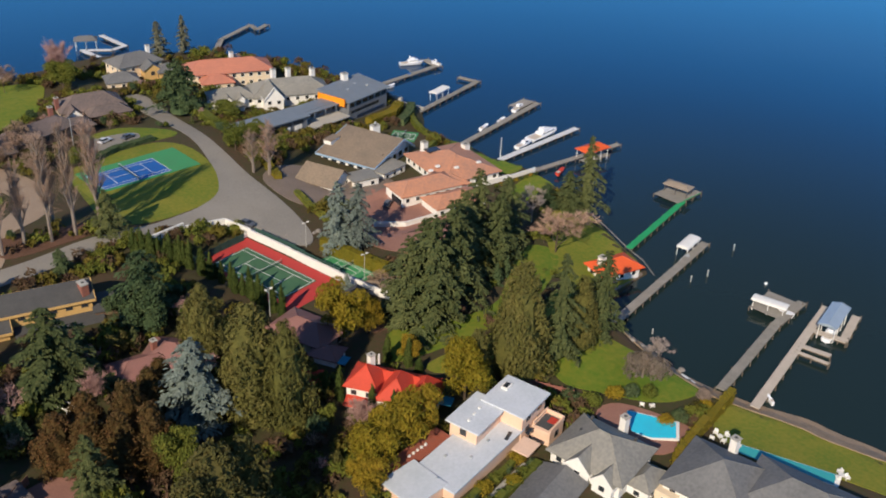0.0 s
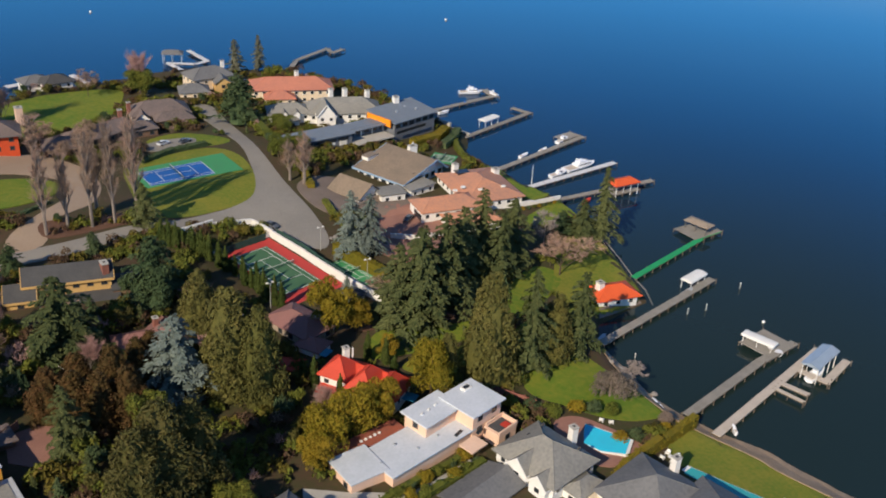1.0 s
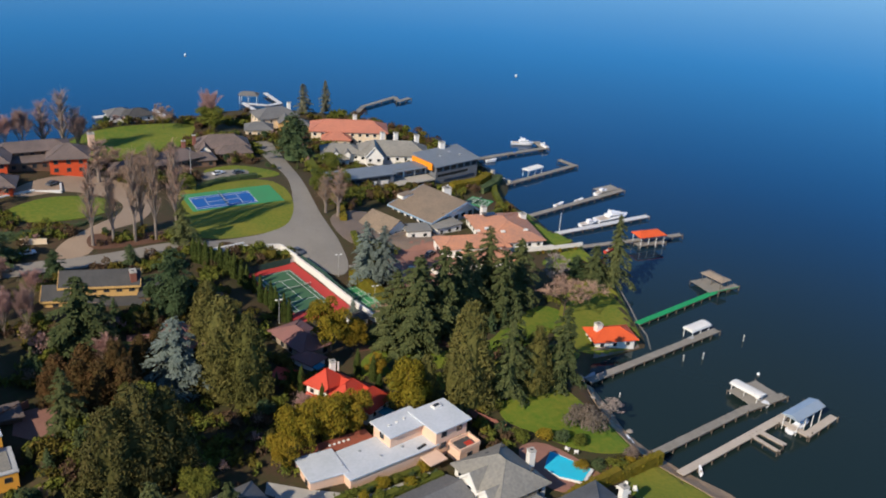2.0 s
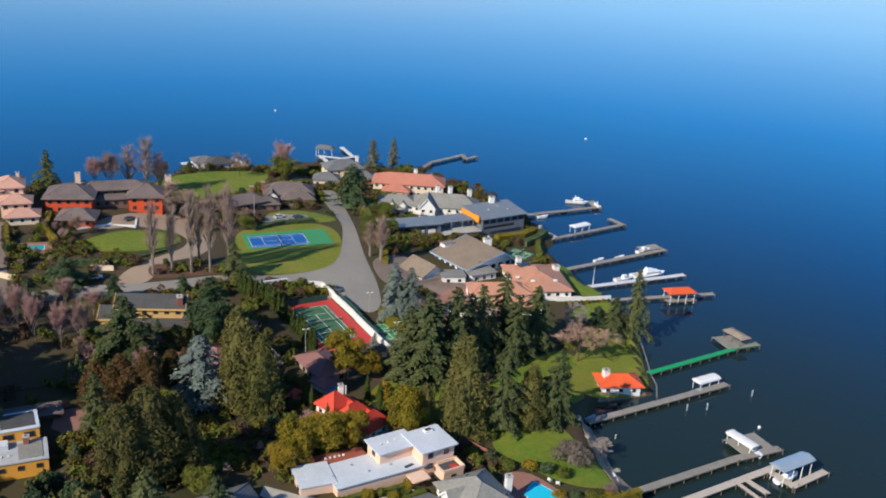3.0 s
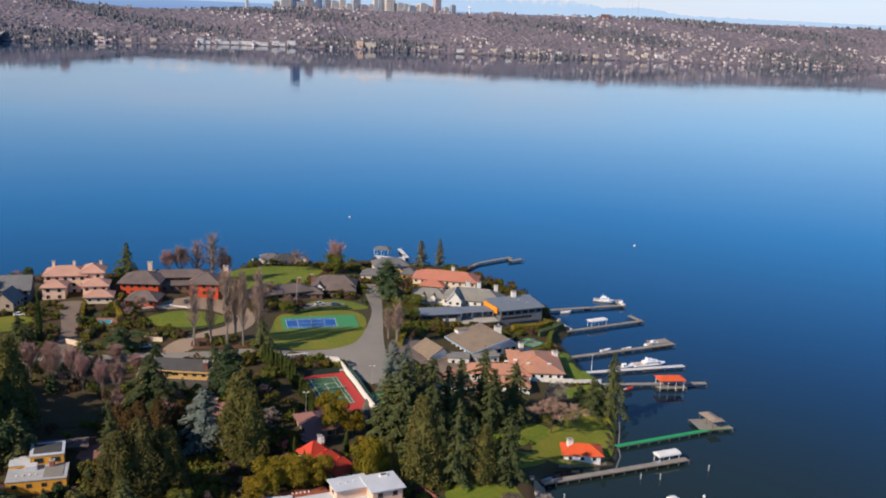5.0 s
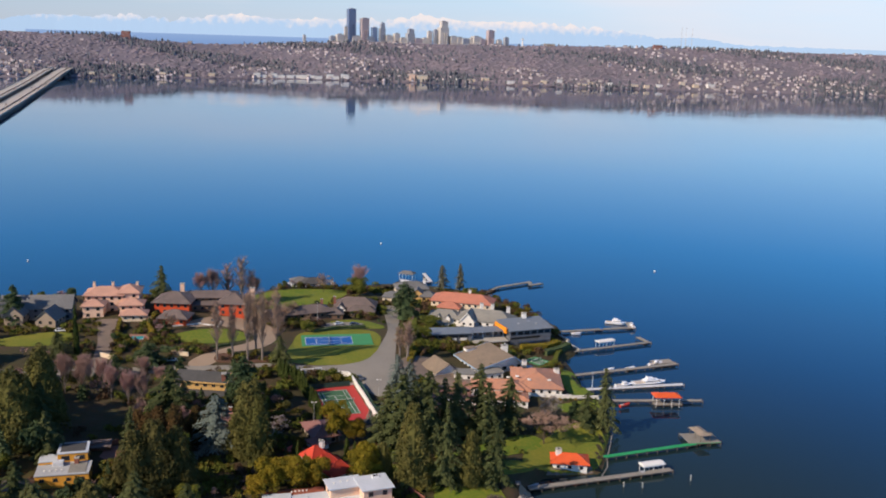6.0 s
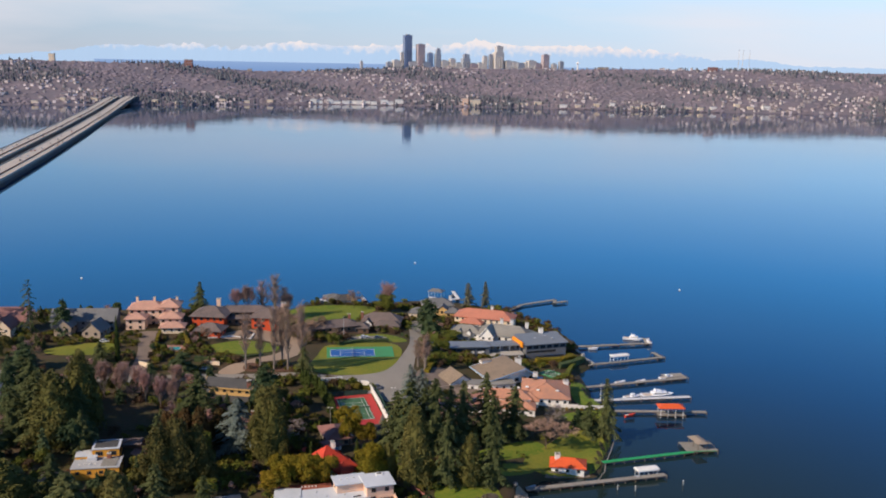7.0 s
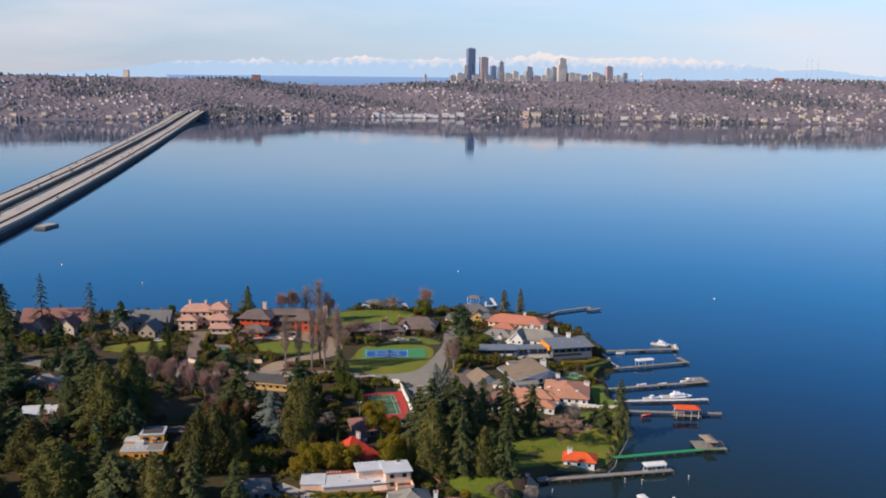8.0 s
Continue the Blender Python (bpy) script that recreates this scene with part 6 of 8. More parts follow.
        wm, cm = branch_meshes(h * 1.42, 0.5 if kind == "poplar" else 0.6, 2, M["bark_pale"], M["twig_brown" if kind == "poplar" else "twig_red"], 1.3, 19 if kind == "poplar" else 12, 0.028 if kind == "poplar" else 0.022, 0.24, 22, 0.36)
        got = (h, r, wm, cm)
    else:
        h, r = 14.0, 7.0
        wm, cm = branch_meshes(h * 1.05, 1.1, 4, M["bark_pale" if kind != "bare" else "bark"], M[{"bare": "twig_brown", "baregrey": "twig_grey"}[kind]], 0.5, 13, 0.045, 0.24)
        got = (h, r, wm, cm)
    PROTO[(kind, variant)] = got
    return got


NAMES = {
    "fir": ("fir_tree", "tall dark green fir with drooping tiers", "tree"), "deodar": ("conifer", "broad dark blue-green conifer with a layered crown", "tree"),
    "cedar": ("cedar_tree", "large olive green cedar with dense feathery foliage", "tree"), "browncedar": ("cedar_tree", "rusty brown cedar in a tall dense row", "tree"),
    "spruce": ("spruce_tree", "pale silver-blue spruce with dense boughs", "tree"), "sparsefir": ("fir_tree", "tall thin fir with sparse ragged boughs", "tree"),
    "round": ("broadleaf_tree", "rounded yellow-olive evergreen tree with a dense crown", "tree"), "cypress": ("cypress", "slim dark green columnar cypress", "tree"),
    "narrow": ("cypress", "tall narrow grey-green conifer near the shore", "tree"), "shrub": ("shrub", "rounded green garden shrub", "shrub"),
    "poplar": ("poplar", "tall leafless poplar with upright brown twigs", "tree"), "bare": ("bare_tree", "spreading leafless tree with brown twigs", "tree"),
    "barered": ("bare_tree", "leafless tree with a haze of reddish twigs", "tree"), "baregrey": ("bare_tree", "leafless tree with pale grey branches", "tree"),
}
NAMES.update({
    "redpoplar": ("bare_tree", "tall leafless tree with a haze of pinkish twigs", "tree"),
    "roundgreen": ("broadleaf_tree", "rounded mid-green evergreen tree with a dense crown", "tree"),
    "olivecedar": ("cedar_tree", "tall brownish olive cedar with dense dark foliage", "tree"),
    "bush": ("bush", "dense grey-brown leafless bush on a lawn", "shrub"), "smallfir": ("conifer", "small dark evergreen among garden shrubs", "tree"),
    "smallround": ("broadleaf_tree", "small leafy evergreen tree between the houses", "tree"), "smallbare": ("bare_tree", "small leafless tree with reddish twigs", "tree"),
})
SEEN = {}


def plant(kind, x, y, h, r, label=""):
    """One tree on the land, from the shared meshes of its kind."""
    k = SEEN.get(kind, 0)
    SEEN[kind] = k + 1
    ph, pr, tm, cm = proto(kind, k % 3 if kind != "shrub" else k % 6)
    name, text, cat = NAMES[kind]
    ob = new(name)
    ob.empty_display_size = 0.5
    ob.location = (x, y, ground_z(x, y) - 0.1)
    ob.rotation_euler = (0, 0, (k * 2.17 + x * 0.37) % 6.283)
    ob.scale = (r / pr, r / pr, h / ph)
    tagged(ob, label or text, cat, "garden shrubs" if kind == "shrub" else "")
    for nm, me in (("trunk", tm), ("crown", cm)):
        q = new(nm, me)
        q.parent = ob
    return ob


TREES = {
    "fir": [(91, -35, 23.3, 4.9), (-64, -36, 19.1, 8.6), (-71, -71, 16.2, 4.5), (15, -55, 25.8, 9.0), (10, -53, 21.3, 6.8), (24, -51, 25.8, 7.6), (35, -43, 22.6, 6.6), (44, -39, 24.8, 6.8), (55, -38, 20.3, 7.0), (46, -45, 20.6, 6.2), (20, -46, 20, 6.5), (-118, -42, 20, 7), (-112, -24, 18, 6), (-106, -36, 21, 7), (-122, -62, 20, 7), (-96, -70, 15, 5), (-140, -92, 20, 8), (-176, -50, 22, 8), (-95, -104, 16, 6), (-170, -20, 18, 7), (-215, 30, 20, 7), (-230, 70, 24, 7), (-240, 40, 20, 8),
            (26, -84, 26.8, 5.3), (42, -82.5, 21.8, 5.9), (85, -33, 13.2, 5.2), (-29, 18, 11.9, 4.2), (-89, 106, 17.7, 5.4), (-201, 56, 29.6, 8.6), (-132, -85, 16.9, 10), (-86, -119, 17.3, 8.9),
            (-61, -116, 19.4, 5.9), (-48, -114, 15.7, 4.9), (-117, 25, 11, 5.6), (30, -47, 22, 5.5), (-119, -51, 27, 9), (-126, -38, 24, 8), (-114, -60, 25, 8), (-100, -60, 20, 6)],
    "deodar": [(-40, -26, 18.4, 9.0), (82, -28, 7.6, 4.4), (28, 90, 19.6, 10.2), (-80, 15, 10.3, 8.3), (-147, 71, 17.4, 6.9), (-130, -41, 25.9, 6.8), (-160, -23, 14.8, 11.8), (-146, 17, 12.1, 8.4), (-182, 21, 10.9, 7.3),
               (-66, 3, 9, 4.2), (-90, 2, 10, 5), (-46, 5, 7, 3.4), (-114, 1, 9, 5), (-185, -8, 18, 9), (-200, 10, 16, 8), (-170, 48, 12, 6)],
    "cedar": [(-35, -41, 18, 5.5), (-36, -62, 26.3, 8), (16, -82, 28.3, 7.5), (34, -83, 18.4, 5.1), (7, -79, 13.5, 3.9), (-107, -64, 26.6, 10.9), (-102, -51, 30.2, 8.2),
              (-105, -117, 20.8, 12.2), (-72, -118, 17.4, 7.8), (-32, -68, 24, 6.0), (-150, -70, 20, 9), (-128, -120, 18, 9)],
    "browncedar": [(-71, -57, 12, 5.0), (-65, -55, 13, 4.8), (-59, -59, 15.5, 4.8), (-53, -55, 13.5, 4.8), (-67, -61, 13, 4.8), (-58, -66, 14.5, 5.0), (-63, -65, 14, 5), (-49, -51, 12, 4)],
    "olivecedar": [(-60, -92, 23, 8.4), (-65, -95, 21, 7.2), (-54, -90, 21, 6.4), (-120, -100, 20, 9)],
    "spruce": [(-46, -58, 18.5, 8.2), (16, -17, 19, 5.6), (20.5, -19.5, 18, 4.8), (5, -36, 5.4, 1.7)],
    "sparsefir": [(-187, 69, 31.8, 6.6), (-162, 70, 26.8, 5.9)],
    "roundgreen": [(7, 137, 10.5, 6.5), (-56, -72, 11.8, 4.4), (24, 47, 9, 4.3), (39, 79, 5.5, 6.4), (-19, 63, 5.9, 3.9), (-50, -98, 7, 4), (33, 52, 7, 4)],
    "round": [(-27, -89, 13.1, 5.3), (-20, -87, 13.3, 6.0), (-14, -85, 11.4, 4.9), (1, -82, 14, 6), (0, -65, 6.2, 3), (-7, -51, 14, 6.2), (-1, -52, 8.7, 4.2), 
              (-32, -92, 8, 4)],
    "cypress": [(-4, -63, 7.7, 1.1), (-21, -65, 7.2, 1.0), (-19.6, -67.6, 9, 1.1), (-17.2, -75.0, 8, 1.0), (-14.6, -78.4, 7.6, 1.0), (-1.5, -67, 8, 1.1), (-1, -70, 4.3, 1.1), (-30, -67, 6.6, 0.8), (43, -61, 5.1, 0.9), (45, -60, 5.0, 0.9), (-28.5, 5, 8, 1.2), (-27, 3.4, 8.4, 1.2), (-25.6, 1.6, 8.6, 1.2), (-22.2, -1.4, 8.6, 1.2), (-20.6, -3.2, 8.6, 1.2), (-19.4, -5.8, 8.8, 1.2), (-18.4, -10, 8.4, 1.2), (-17.6, -12.4, 8, 1.2), (-28, 4, 6, 1), (-26, 2, 6.5, 1), (-24, 1, 6.5, 1), (-23, -0.5, 6.5, 1), (-21, -2, 6.9, 1),
                (-20, -4, 6.9, 1), (-16, -21, 7.5, 1.1), (-15, -22.5, 6.2, 1), (-14.4, -26, 6.5, 1), (-14, -30, 7, 1.1), (-15.4, -18, 7.5, 1), (-16.2, -15, 6.5, 1), (-16, -12, 4.6, 1.1), (-110, 27, 23.3, 1.3), (-18, -8, 7, 1.0), (-25, 4, 6.2, 1.0), (-13.2, -33, 9, 1.1), (-12.6, -35.6, 9, 1.1), (-14.2, -24.4, 9, 1.1), (-14, -28, 8.6, 1.1)],
    "narrow": [(55, 161, 14.1, 3.6), (65, 159, 16, 2.9)],
    "redpoplar": [(-52, 118, 25.5, 5.6), (-59, 119, 21, 5.0), (-47, 120, 18.5, 4.2)],
    "poplar": [(-54, 20, 25.3, 3.2), (-42, 21, 28.9, 3.5), (-36, 21, 29.7, 3.5), (-30, 20, 30.3, 3.7), (-45, 76, 15.3, 5.4), (24, 28, 16.4, 4.1), (21, 32, 13.1, 3.1), (-48, 22, 22.6, 3.3), (-39, 27, 24.9, 3.3)],
    "bare": [(66, -47, 13.0, 9.8), (-11, 144, 11.5, 5.4), (-39, 90, 10, 6), (-30, 75, 10, 5), (-38, 70, 9, 4), (-31, 64, 8, 4), (-26, 86, 10, 5), (-78, 60, 8, 4), (-18, 72, 7, 3.5), (12, -40, 6, 4)],
    "barered": [(8, 142, 15.9, 6.6), (-66, 117, 17, 6), (-46, 121, 15, 5), (-72, 116, 14, 5), (-97, -18, 15.8, 5.2), (-87, -20, 13.9, 3.6), (-80, -26, 13.6, 4.0), (-75, -27, 14, 3.6), (-105, -12, 15.2, 4.8), (-92, -10, 12.7, 4.8), (-60, -44, 7, 4), (-22, -78, 7, 4), (5, -77, 8, 3.6), (-101, 1, 11, 5), (-80, 3, 9, 4), (-72, -6, 8, 4)],
    "baregrey": [(72, -32, 12.1, 5.1), (50, -94, 6, 4), (-30, -52, 7, 4), (-26, -44, 7, 4)],
}
TREES["bush"] = [(38.5, -98.3, 6.0, 6.6), (44, -110.5, 3.0, 2.6)]
for kind, rows in TREES.items():
    for row in rows:
        plant(kind, *row)


def inside(x, y, pts):
    hit = False
    for (ax, ay), (bx, by) in zip(pts, pts[1:] + pts[:1]):
        if (ay > y) != (by > y) and x < ax + (y - ay) / (by - ay) * (bx - ax):
            hit = not hit
    return hit


def is_free(x, y, gap, lawns=True):
    """Whether planting may stand here: clear of houses, paving and courts."""
    for wx, wy, w, d, turn in WINGS:
        c, q = math.cos(radians(turn)), math.sin(radians(turn))
        u, v = (x - wx) * c + (y - wy) * q, -(x - wx) * q + (y - wy) * c
        if abs(u) < w / 2 + gap and abs(v) < d / 2 + gap:
            return False
    if any(inside(x, y, pts) for name, pts in SHEETS if name != "planting_bed" and (lawns or name != "lawn")):
        return False
    if any(math.hypot(x - a, y - b) < r for a, b, r in ((-91, -91, 9), (-5, -17, 17), (-8, -10, 14), (-3, -28, 13), (-4, 50, 16), (12, -26, 8), (82.5, 38.3, 6))):
        return False
    return coast_distance(np.array([x]), np.array([y]))[0] > 2.5


# small trees that fill the gardens: centre, spread, number, tallest, kinds
GROVES = (
    (-125, -55, 34, 26, 18, 13, ("smallfir", "smallround", "smallfir", "smallbare")), (-120, -15, 34, 12, 16, 9, ("smallbare", "smallfir", "smallbare", "smallround")),
    (-175, -35, 26, 40, 22, 13, ("smallfir", "smallround", "smallfir")), (-150, 35, 30, 14, 18, 8, ("smallfir", "smallbare", "smallround")), (-95, 38, 14, 14, 14, 5, ("smallround", "smallfir", "smallbare")),
    (-85, 62, 5, 8, 7, 6, ("smallbare", "smallfir")), (-62, 27, 14, 3, 8, 4, ("smallround", "smallfir", "smallbare")), (-75, 108, 30, 5, 9, 6, ("smallround", "smallfir")),
    (-35, -30, 12, 14, 14, 8, ("smallfir", "smallround", "smallbare", "smallround")), (-28, -58, 12, 12, 12, 6, ("smallbare", "smallround", "smallfir")), (-60, -28, 14, 8, 9, 7, ("smallbare", "smallround", "smallfir")),
    (-45, -85, 8, 8, 6, 6, ("smallround", "smallbare")), (-75, -95, 12, 12, 12, 8, ("smallround", "smallfir", "smallbare")), (-75, -40, 9, 10, 10, 9, ("smallfir", "smallbare", "smallround")),
    (-25, 74, 14, 7, 8, 4.5, ("smallround", "smallbare")), (30, 66, 4, 18, 8, 5, ("smallround", "smallfir", "smallbare")), (52, 48, 20, 5, 9, 4, ("smallround", "smallbare")), (18, 126, 14, 8, 6, 5, ("smallround", "smallbare")),
    (32, 2, 5, 8, 5, 4, ("smallround",)), (74, 40, 8, 6, 5, 4, ("smallround",)), (-215, 40, 34, 30, 18, 11, ("smallfir", "smallround", "smallbare")), (-170, 100, 50, 8, 12, 8, ("smallfir", "smallround", "smallbare")),
    (0, 92, 16, 6, 7, 4, ("smallround", "smallbare")), (48, 74, 12, 4, 6, 4, ("smallround", "smallfir")), (40, 108, 14, 5, 7, 4.5, ("smallround", "smallbare")), (-25, 110, 14, 8, 8, 5, ("smallround", "smallbare", "smallfir")),
    (-28, -78, 8, 6, 6, 6, ("smallround", "smallbare")), (-78, -100, 16, 8, 8, 9, ("smallround", "smallfir")), (75, 140, 10, 12, 6, 4, ("smallround", "smallbare")), (-10, 150, 24, 6, 6, 5, ("smallbare", "smallround")), (-72, -80, 8, 8, 6, 7, ("smallfir", "smallround")),
    (52, -52, 16, 12, 10, 7, ("smallfir", "smallround")), (10, 76, 8, 6, 3, 4, ("smallround",)), (30, -68, 18, 4, 6, 5, ("smallfir", "smallround")),
)
for cx, cy, sx, sy, count, tallest, kinds in GROVES:
    made = 0
    for k in range(count * 6):
        x, y = cx + RNG.uniform(-sx, sx), cy + RNG.uniform(-sy, sy)
        if made >= count or not is_free(x, y, 2.2):
            continue
        ht = tallest * RNG.uniform(0.55, 1.0)
        kind = kinds[made % len(kinds)]
        plant(kind, x, y, ht, ht * {"smallfir": 0.28, "smallround": 0.45, "smallbare": 0.42}[kind])
        made += 1


def hedge(pts, height, width, label, leaf="leaf_hedge"):
    """A clipped hedge along a line: a body with leaf sprays over it."""
    x0, y0 = pts[0]
    ob = thing("hedge", x0, y0, ground_z(x0, y0), label, "hedge")
    chunks, bm = [], bmesh.new()
    for (ax, ay), (bx, by) in zip(pts, pts[1:]):
        ln = math.hypot(bx - ax, by - ay)
        u = np.array([(bx - ax) / ln, (by - ay) / ln, 0])
        v = np.array([-u[1], u[0], 0])
        n = int(ln * (2 * height + width) * 3.2)
        s, face = RNG.uniform(0, ln, n), RNG.uniform(0, 2 * height + width, n)
        side = np.where(face < height, -1.0, np.where(face > height + width, 1.0, 0.0))
        z = np.where(side < 0, face, np.where(side > 0, face - height - width, height)) + RNG.normal(0, 0.08, n)
        off = np.where(side == 0, face - height - width / 2, side * width / 2) + RNG.normal(0, 0.1, n)
        p = np.array([ax - x0, ay - y0, 0]) + u * s[:, None] + v * off[:, None]
        p[:, 2] = land(p[:, 0] + x0, p[:, 1] + y0) - ob.location.z + z
        nr = v * side[:, None] + np.array([0, 0, 1.0]) * (side == 0)[:, None] + RNG.normal(0, 0.45, (n, 3))
        chunks.append(quads(p, nr, 0.45 * RNG.uniform(0.7, 1.3, n)))
        zc = (ground_z(ax, ay) + ground_z(bx, by)) / 2 - ob.location.z
        box(bm, (ax + bx) / 2 - x0, (ay + by) / 2 - y0, zc + height / 2 - 0.3, ln, width * 0.86, height + 0.3, math.degrees(math.atan2(u[1], u[0])))
    part("body", bm, M[leaf], ob)
    q = new("leaves", leaf_mesh("leaves", chunks, M[leaf]))
    q.parent = ob
    return ob


hedge([(12.5, -15), (15, -24), (18, -35)], 3.6, 2.0, "tall clipped olive hedge above a small court")
hedge([(14, -124), (24, -119), (36, -116.5), (50, -113.5)], 3.0, 1.8, "long clipped olive hedge running to the shore")
hedge([(-25, -106.0), (-14, -103.8), (-5, -102.2)], 1.3, 1.3, "low clipped green hedge under a flat-roofed house", "leaf_shrub")
hedge([(-23, -109.4), (-12, -107.2), (-1, -105.0)], 1.2, 1.6, "low clipped green hedge beside a garden path", "leaf_shrub")
hedge([(70, 17), (78, 21), (84, 24)], 2.2, 1.6, "clipped green hedge beside a villa", "leaf_shrub")
hedge([(90, 36), (93, 45), (97, 53)], 1.8, 2.0, "thick green hedge along the shore", "leaf_shrub")
hedge([(28.5, 42), (29.5, 60), (32, 84)], 2.4, 3.0, "thick green hedge along the grey lane", "leaf_shrub")
hedge([(24.5, 24), (26.5, 32), (28.5, 40)], 1.6, 2.4, "low olive hedge along the grey lane")
hedge([(22, -4), (22.5, 6), (24, 14)], 1.4, 2.0, "low green hedge at the edge of a turning area", "leaf_shrub")
hedge([(-98.5, 44), (-99.8, 56), (-101, 68)], 2.6, 1.4, "tall clipped hedge beside a drive")
hedge([(-84, 50), (-88, 62), (-87, 74)], 2.8, 1.4, "tall clipped hedge beside a red house")
hedge([(-16, 62), (-4, 68), (8, 69.5)], 1.6, 2.4, "dark clipped hedge behind the blue court", "leaf_deodar")
hedge([(-12, 9), (-4, 6), (0, 4)], 1.5, 2.0, "low green hedge inside a white wall", "leaf_shrub")
hedge([(-64, 32), (-56, 35), (-49, 39.5)], 1.0, 1.2, "low dark hedge round an oval lawn", "leaf_deodar")
hedge([(-78, 32), (-70, 31), (-64, 30)], 2.2, 2.5, "thick dark hedge below an oval lawn", "leaf_deodar")
hedge([(88, 47), (96, 52), (102, 58)], 2.4, 3.0, "dense dark shrubs massed along the shore", "leaf_deodar")
hedge([(78, 52), (90, 54), (98, 60)], 2.6, 3.5, "dense olive shrubs below a modern house")

SHRUBS = [(4, -104.5, 2.2, 1.6), (15, -92, 2.6, 2.2), (19, -95, 3.0, 2.4),
          (22, -98, 3.0, 2.6), (27, -99.5, 3.2, 2.6), (31, -101, 3.0, 2.4), (35, -103, 2.6, 2.2), (30, -111, 2.4, 2.0), (34, -112, 2.6, 2.2), (38, -112, 2.4, 2.0), (42, -112, 2.2, 2.0), (20, -80, 3, 2.6), (27, -79, 3, 2.6), (31, -78, 3.4, 3)]
for k in range(13):  # clipped balls on both sides of the garden path
    SHRUBS.append((-23 + k * 1.75, (-106.0 if k % 2 else -108.9) + k * 0.36, 1.7 + 0.5 * (k % 3), 1.3 + 0.3 * (k % 3)))
for k in range(9):  # small shrubs in front of the white wall by the water
    SHRUBS.append((79 + k * 2.0, -10.4 - k * 0.1, 1.5, 0.8))
for row in SHRUBS:
    plant("shrub", *row)
# undergrowth massed by stretch of garden: centre, spread, count, three tones
BEDS = ((-30, -55, 14, 16, 40), (-50, -75, 16, 10, 40), (-75, -45, 12, 12, 24), (8, -62, 14, 5, 14), (38, -70, 14, 6, 18), (75, -40, 10, 6, 8), (66, 50, 24, 5, 26), (94, 66, 5, 12, 14), (92, 108, 6, 14, 18),
        (34, 72, 5, 18, 18), (25, 120, 20, 8, 18), (-34, 72, 10, 8, 16), (-86, 56, 6, 18, 24), (-120, 60, 30, 12, 50), (-140, -4, 40, 14, 60), (-60, 104, 30, 6, 20), (-170, 60, 34, 16, 70), (-100, -90, 30, 20, 60),
        (-8, 4, 6, 2, 8), (88, 28, 6, 8, 12), (90, -24, 5, 6, 10), (-28, -10, 7, 9, 14), (-64, -26, 14, 5, 18), (76, 100, 12, 10, 14), (-20, 152, 18, 4, 14), (-90, 112, 40, 5, 34), (-190, 100, 50, 10, 50), (-230, 60, 30, 40, 50), (-100, 40, 16, 14, 44), (-95, 20, 30, 3, 20), (-30, -35, 12, 16, 40), (-60, -30, 16, 10, 34), (-110, -20, 24, 8, 40), (-120, -60, 24, 20, 50), (54, 48, 22, 4, 26), (30, 0, 5, 10, 16), (-72, 76, 5, 5, 8), (45, 104, 14, 4, 14), (-40, 100, 10, 8, 14), (-22, 76, 12, 6, 20), (30, 40, 4, 10, 10), (-180, -30, 30, 40, 60), (-60, 29, 12, 2, 16), (55, -50, 16, 10, 24), (-45, -85, 10, 10, 24), (-80, -92, 16, 10, 30), (-24, -80, 12, 7, 26), (-72, -82, 8, 10, 20), (0, 94, 16, 5, 20), (48, 74, 14, 4, 18), (42, 108, 16, 5, 20), (70, 136, 14, 10, 18), (-24, 112, 16, 10, 24), (26, 2, 4, 10, 12), (-40, 22, 12, 2, 14), (10, 122, 12, 8, 16), (70, 76, 14, 3, 10), (-36, -110, 12, 4, 14), (32, 22, 4, 8, 8), (-66, 34, 7, 3, 18), (-78, 44, 5, 6, 14), (15, -97, 4, 5, 10), (12, -86, 8, 4, 12), (-30, -104, 6, 4, 8), (36, -114, 5, 2, 6), (20, 150, 26, 10, 60), (48, 128, 20, 12, 44), (26, 112, 14, 6, 30), (88, 122, 8, 20, 34), (70, 150, 14, 8, 34), (96, 76, 6, 8, 14), (0, 120, 14, 8, 24), (-30, 100, 12, 6, 20), (54, 100, 18, 4, 20), (-20, 10, 14, 3, 20), (-40, 5, 12, 4, 22), (-66, -2, 10, 6, 18), (36, 44, 10, 5, 22), (-16, -2, 4, 6, 14), (30, -36, 10, 5, 18), (-92, 10, 14, 3, 18))
for tone, (leaf, label) in enumerate((("leaf_shrub", "mixed green garden shrubs massed between the houses"), ("leaf_brown", "dark brown winter undergrowth massed under the trees"), ("leaf_olive", "olive garden shrubs massed between the houses"))):
    lobes = []
    for bi, (cx, cy, sx, sy, n) in enumerate(BEDS):
        for k in range(n):
            x, y = cx + RNG.normal(0, sx * 0.6), cy + RNG.normal(0, sy * 0.6)
            if (bi * 7 + k) % (3 if tone else 2) != min(tone, 1) or not is_free(x, y, 1.4):
                continue
            z, r = ground_z(x, y), RNG.uniform(0.8, 2.0)
            for _ in range(4):
                lobes.append((x + RNG.normal(0, r * 0.6), y + RNG.normal(0, r * 0.6), z + r * RNG.uniform(0.3, 0.9), r * RNG.uniform(0.6, 1.0), 0.85))
    me = leaf_mesh("undergrowth", [lobe_crown(lobes, 24 * len(lobes), 0.7, 0.6)], M[leaf])
    tagged(new("undergrowth", me), label, "shrubs", kind="stuff")


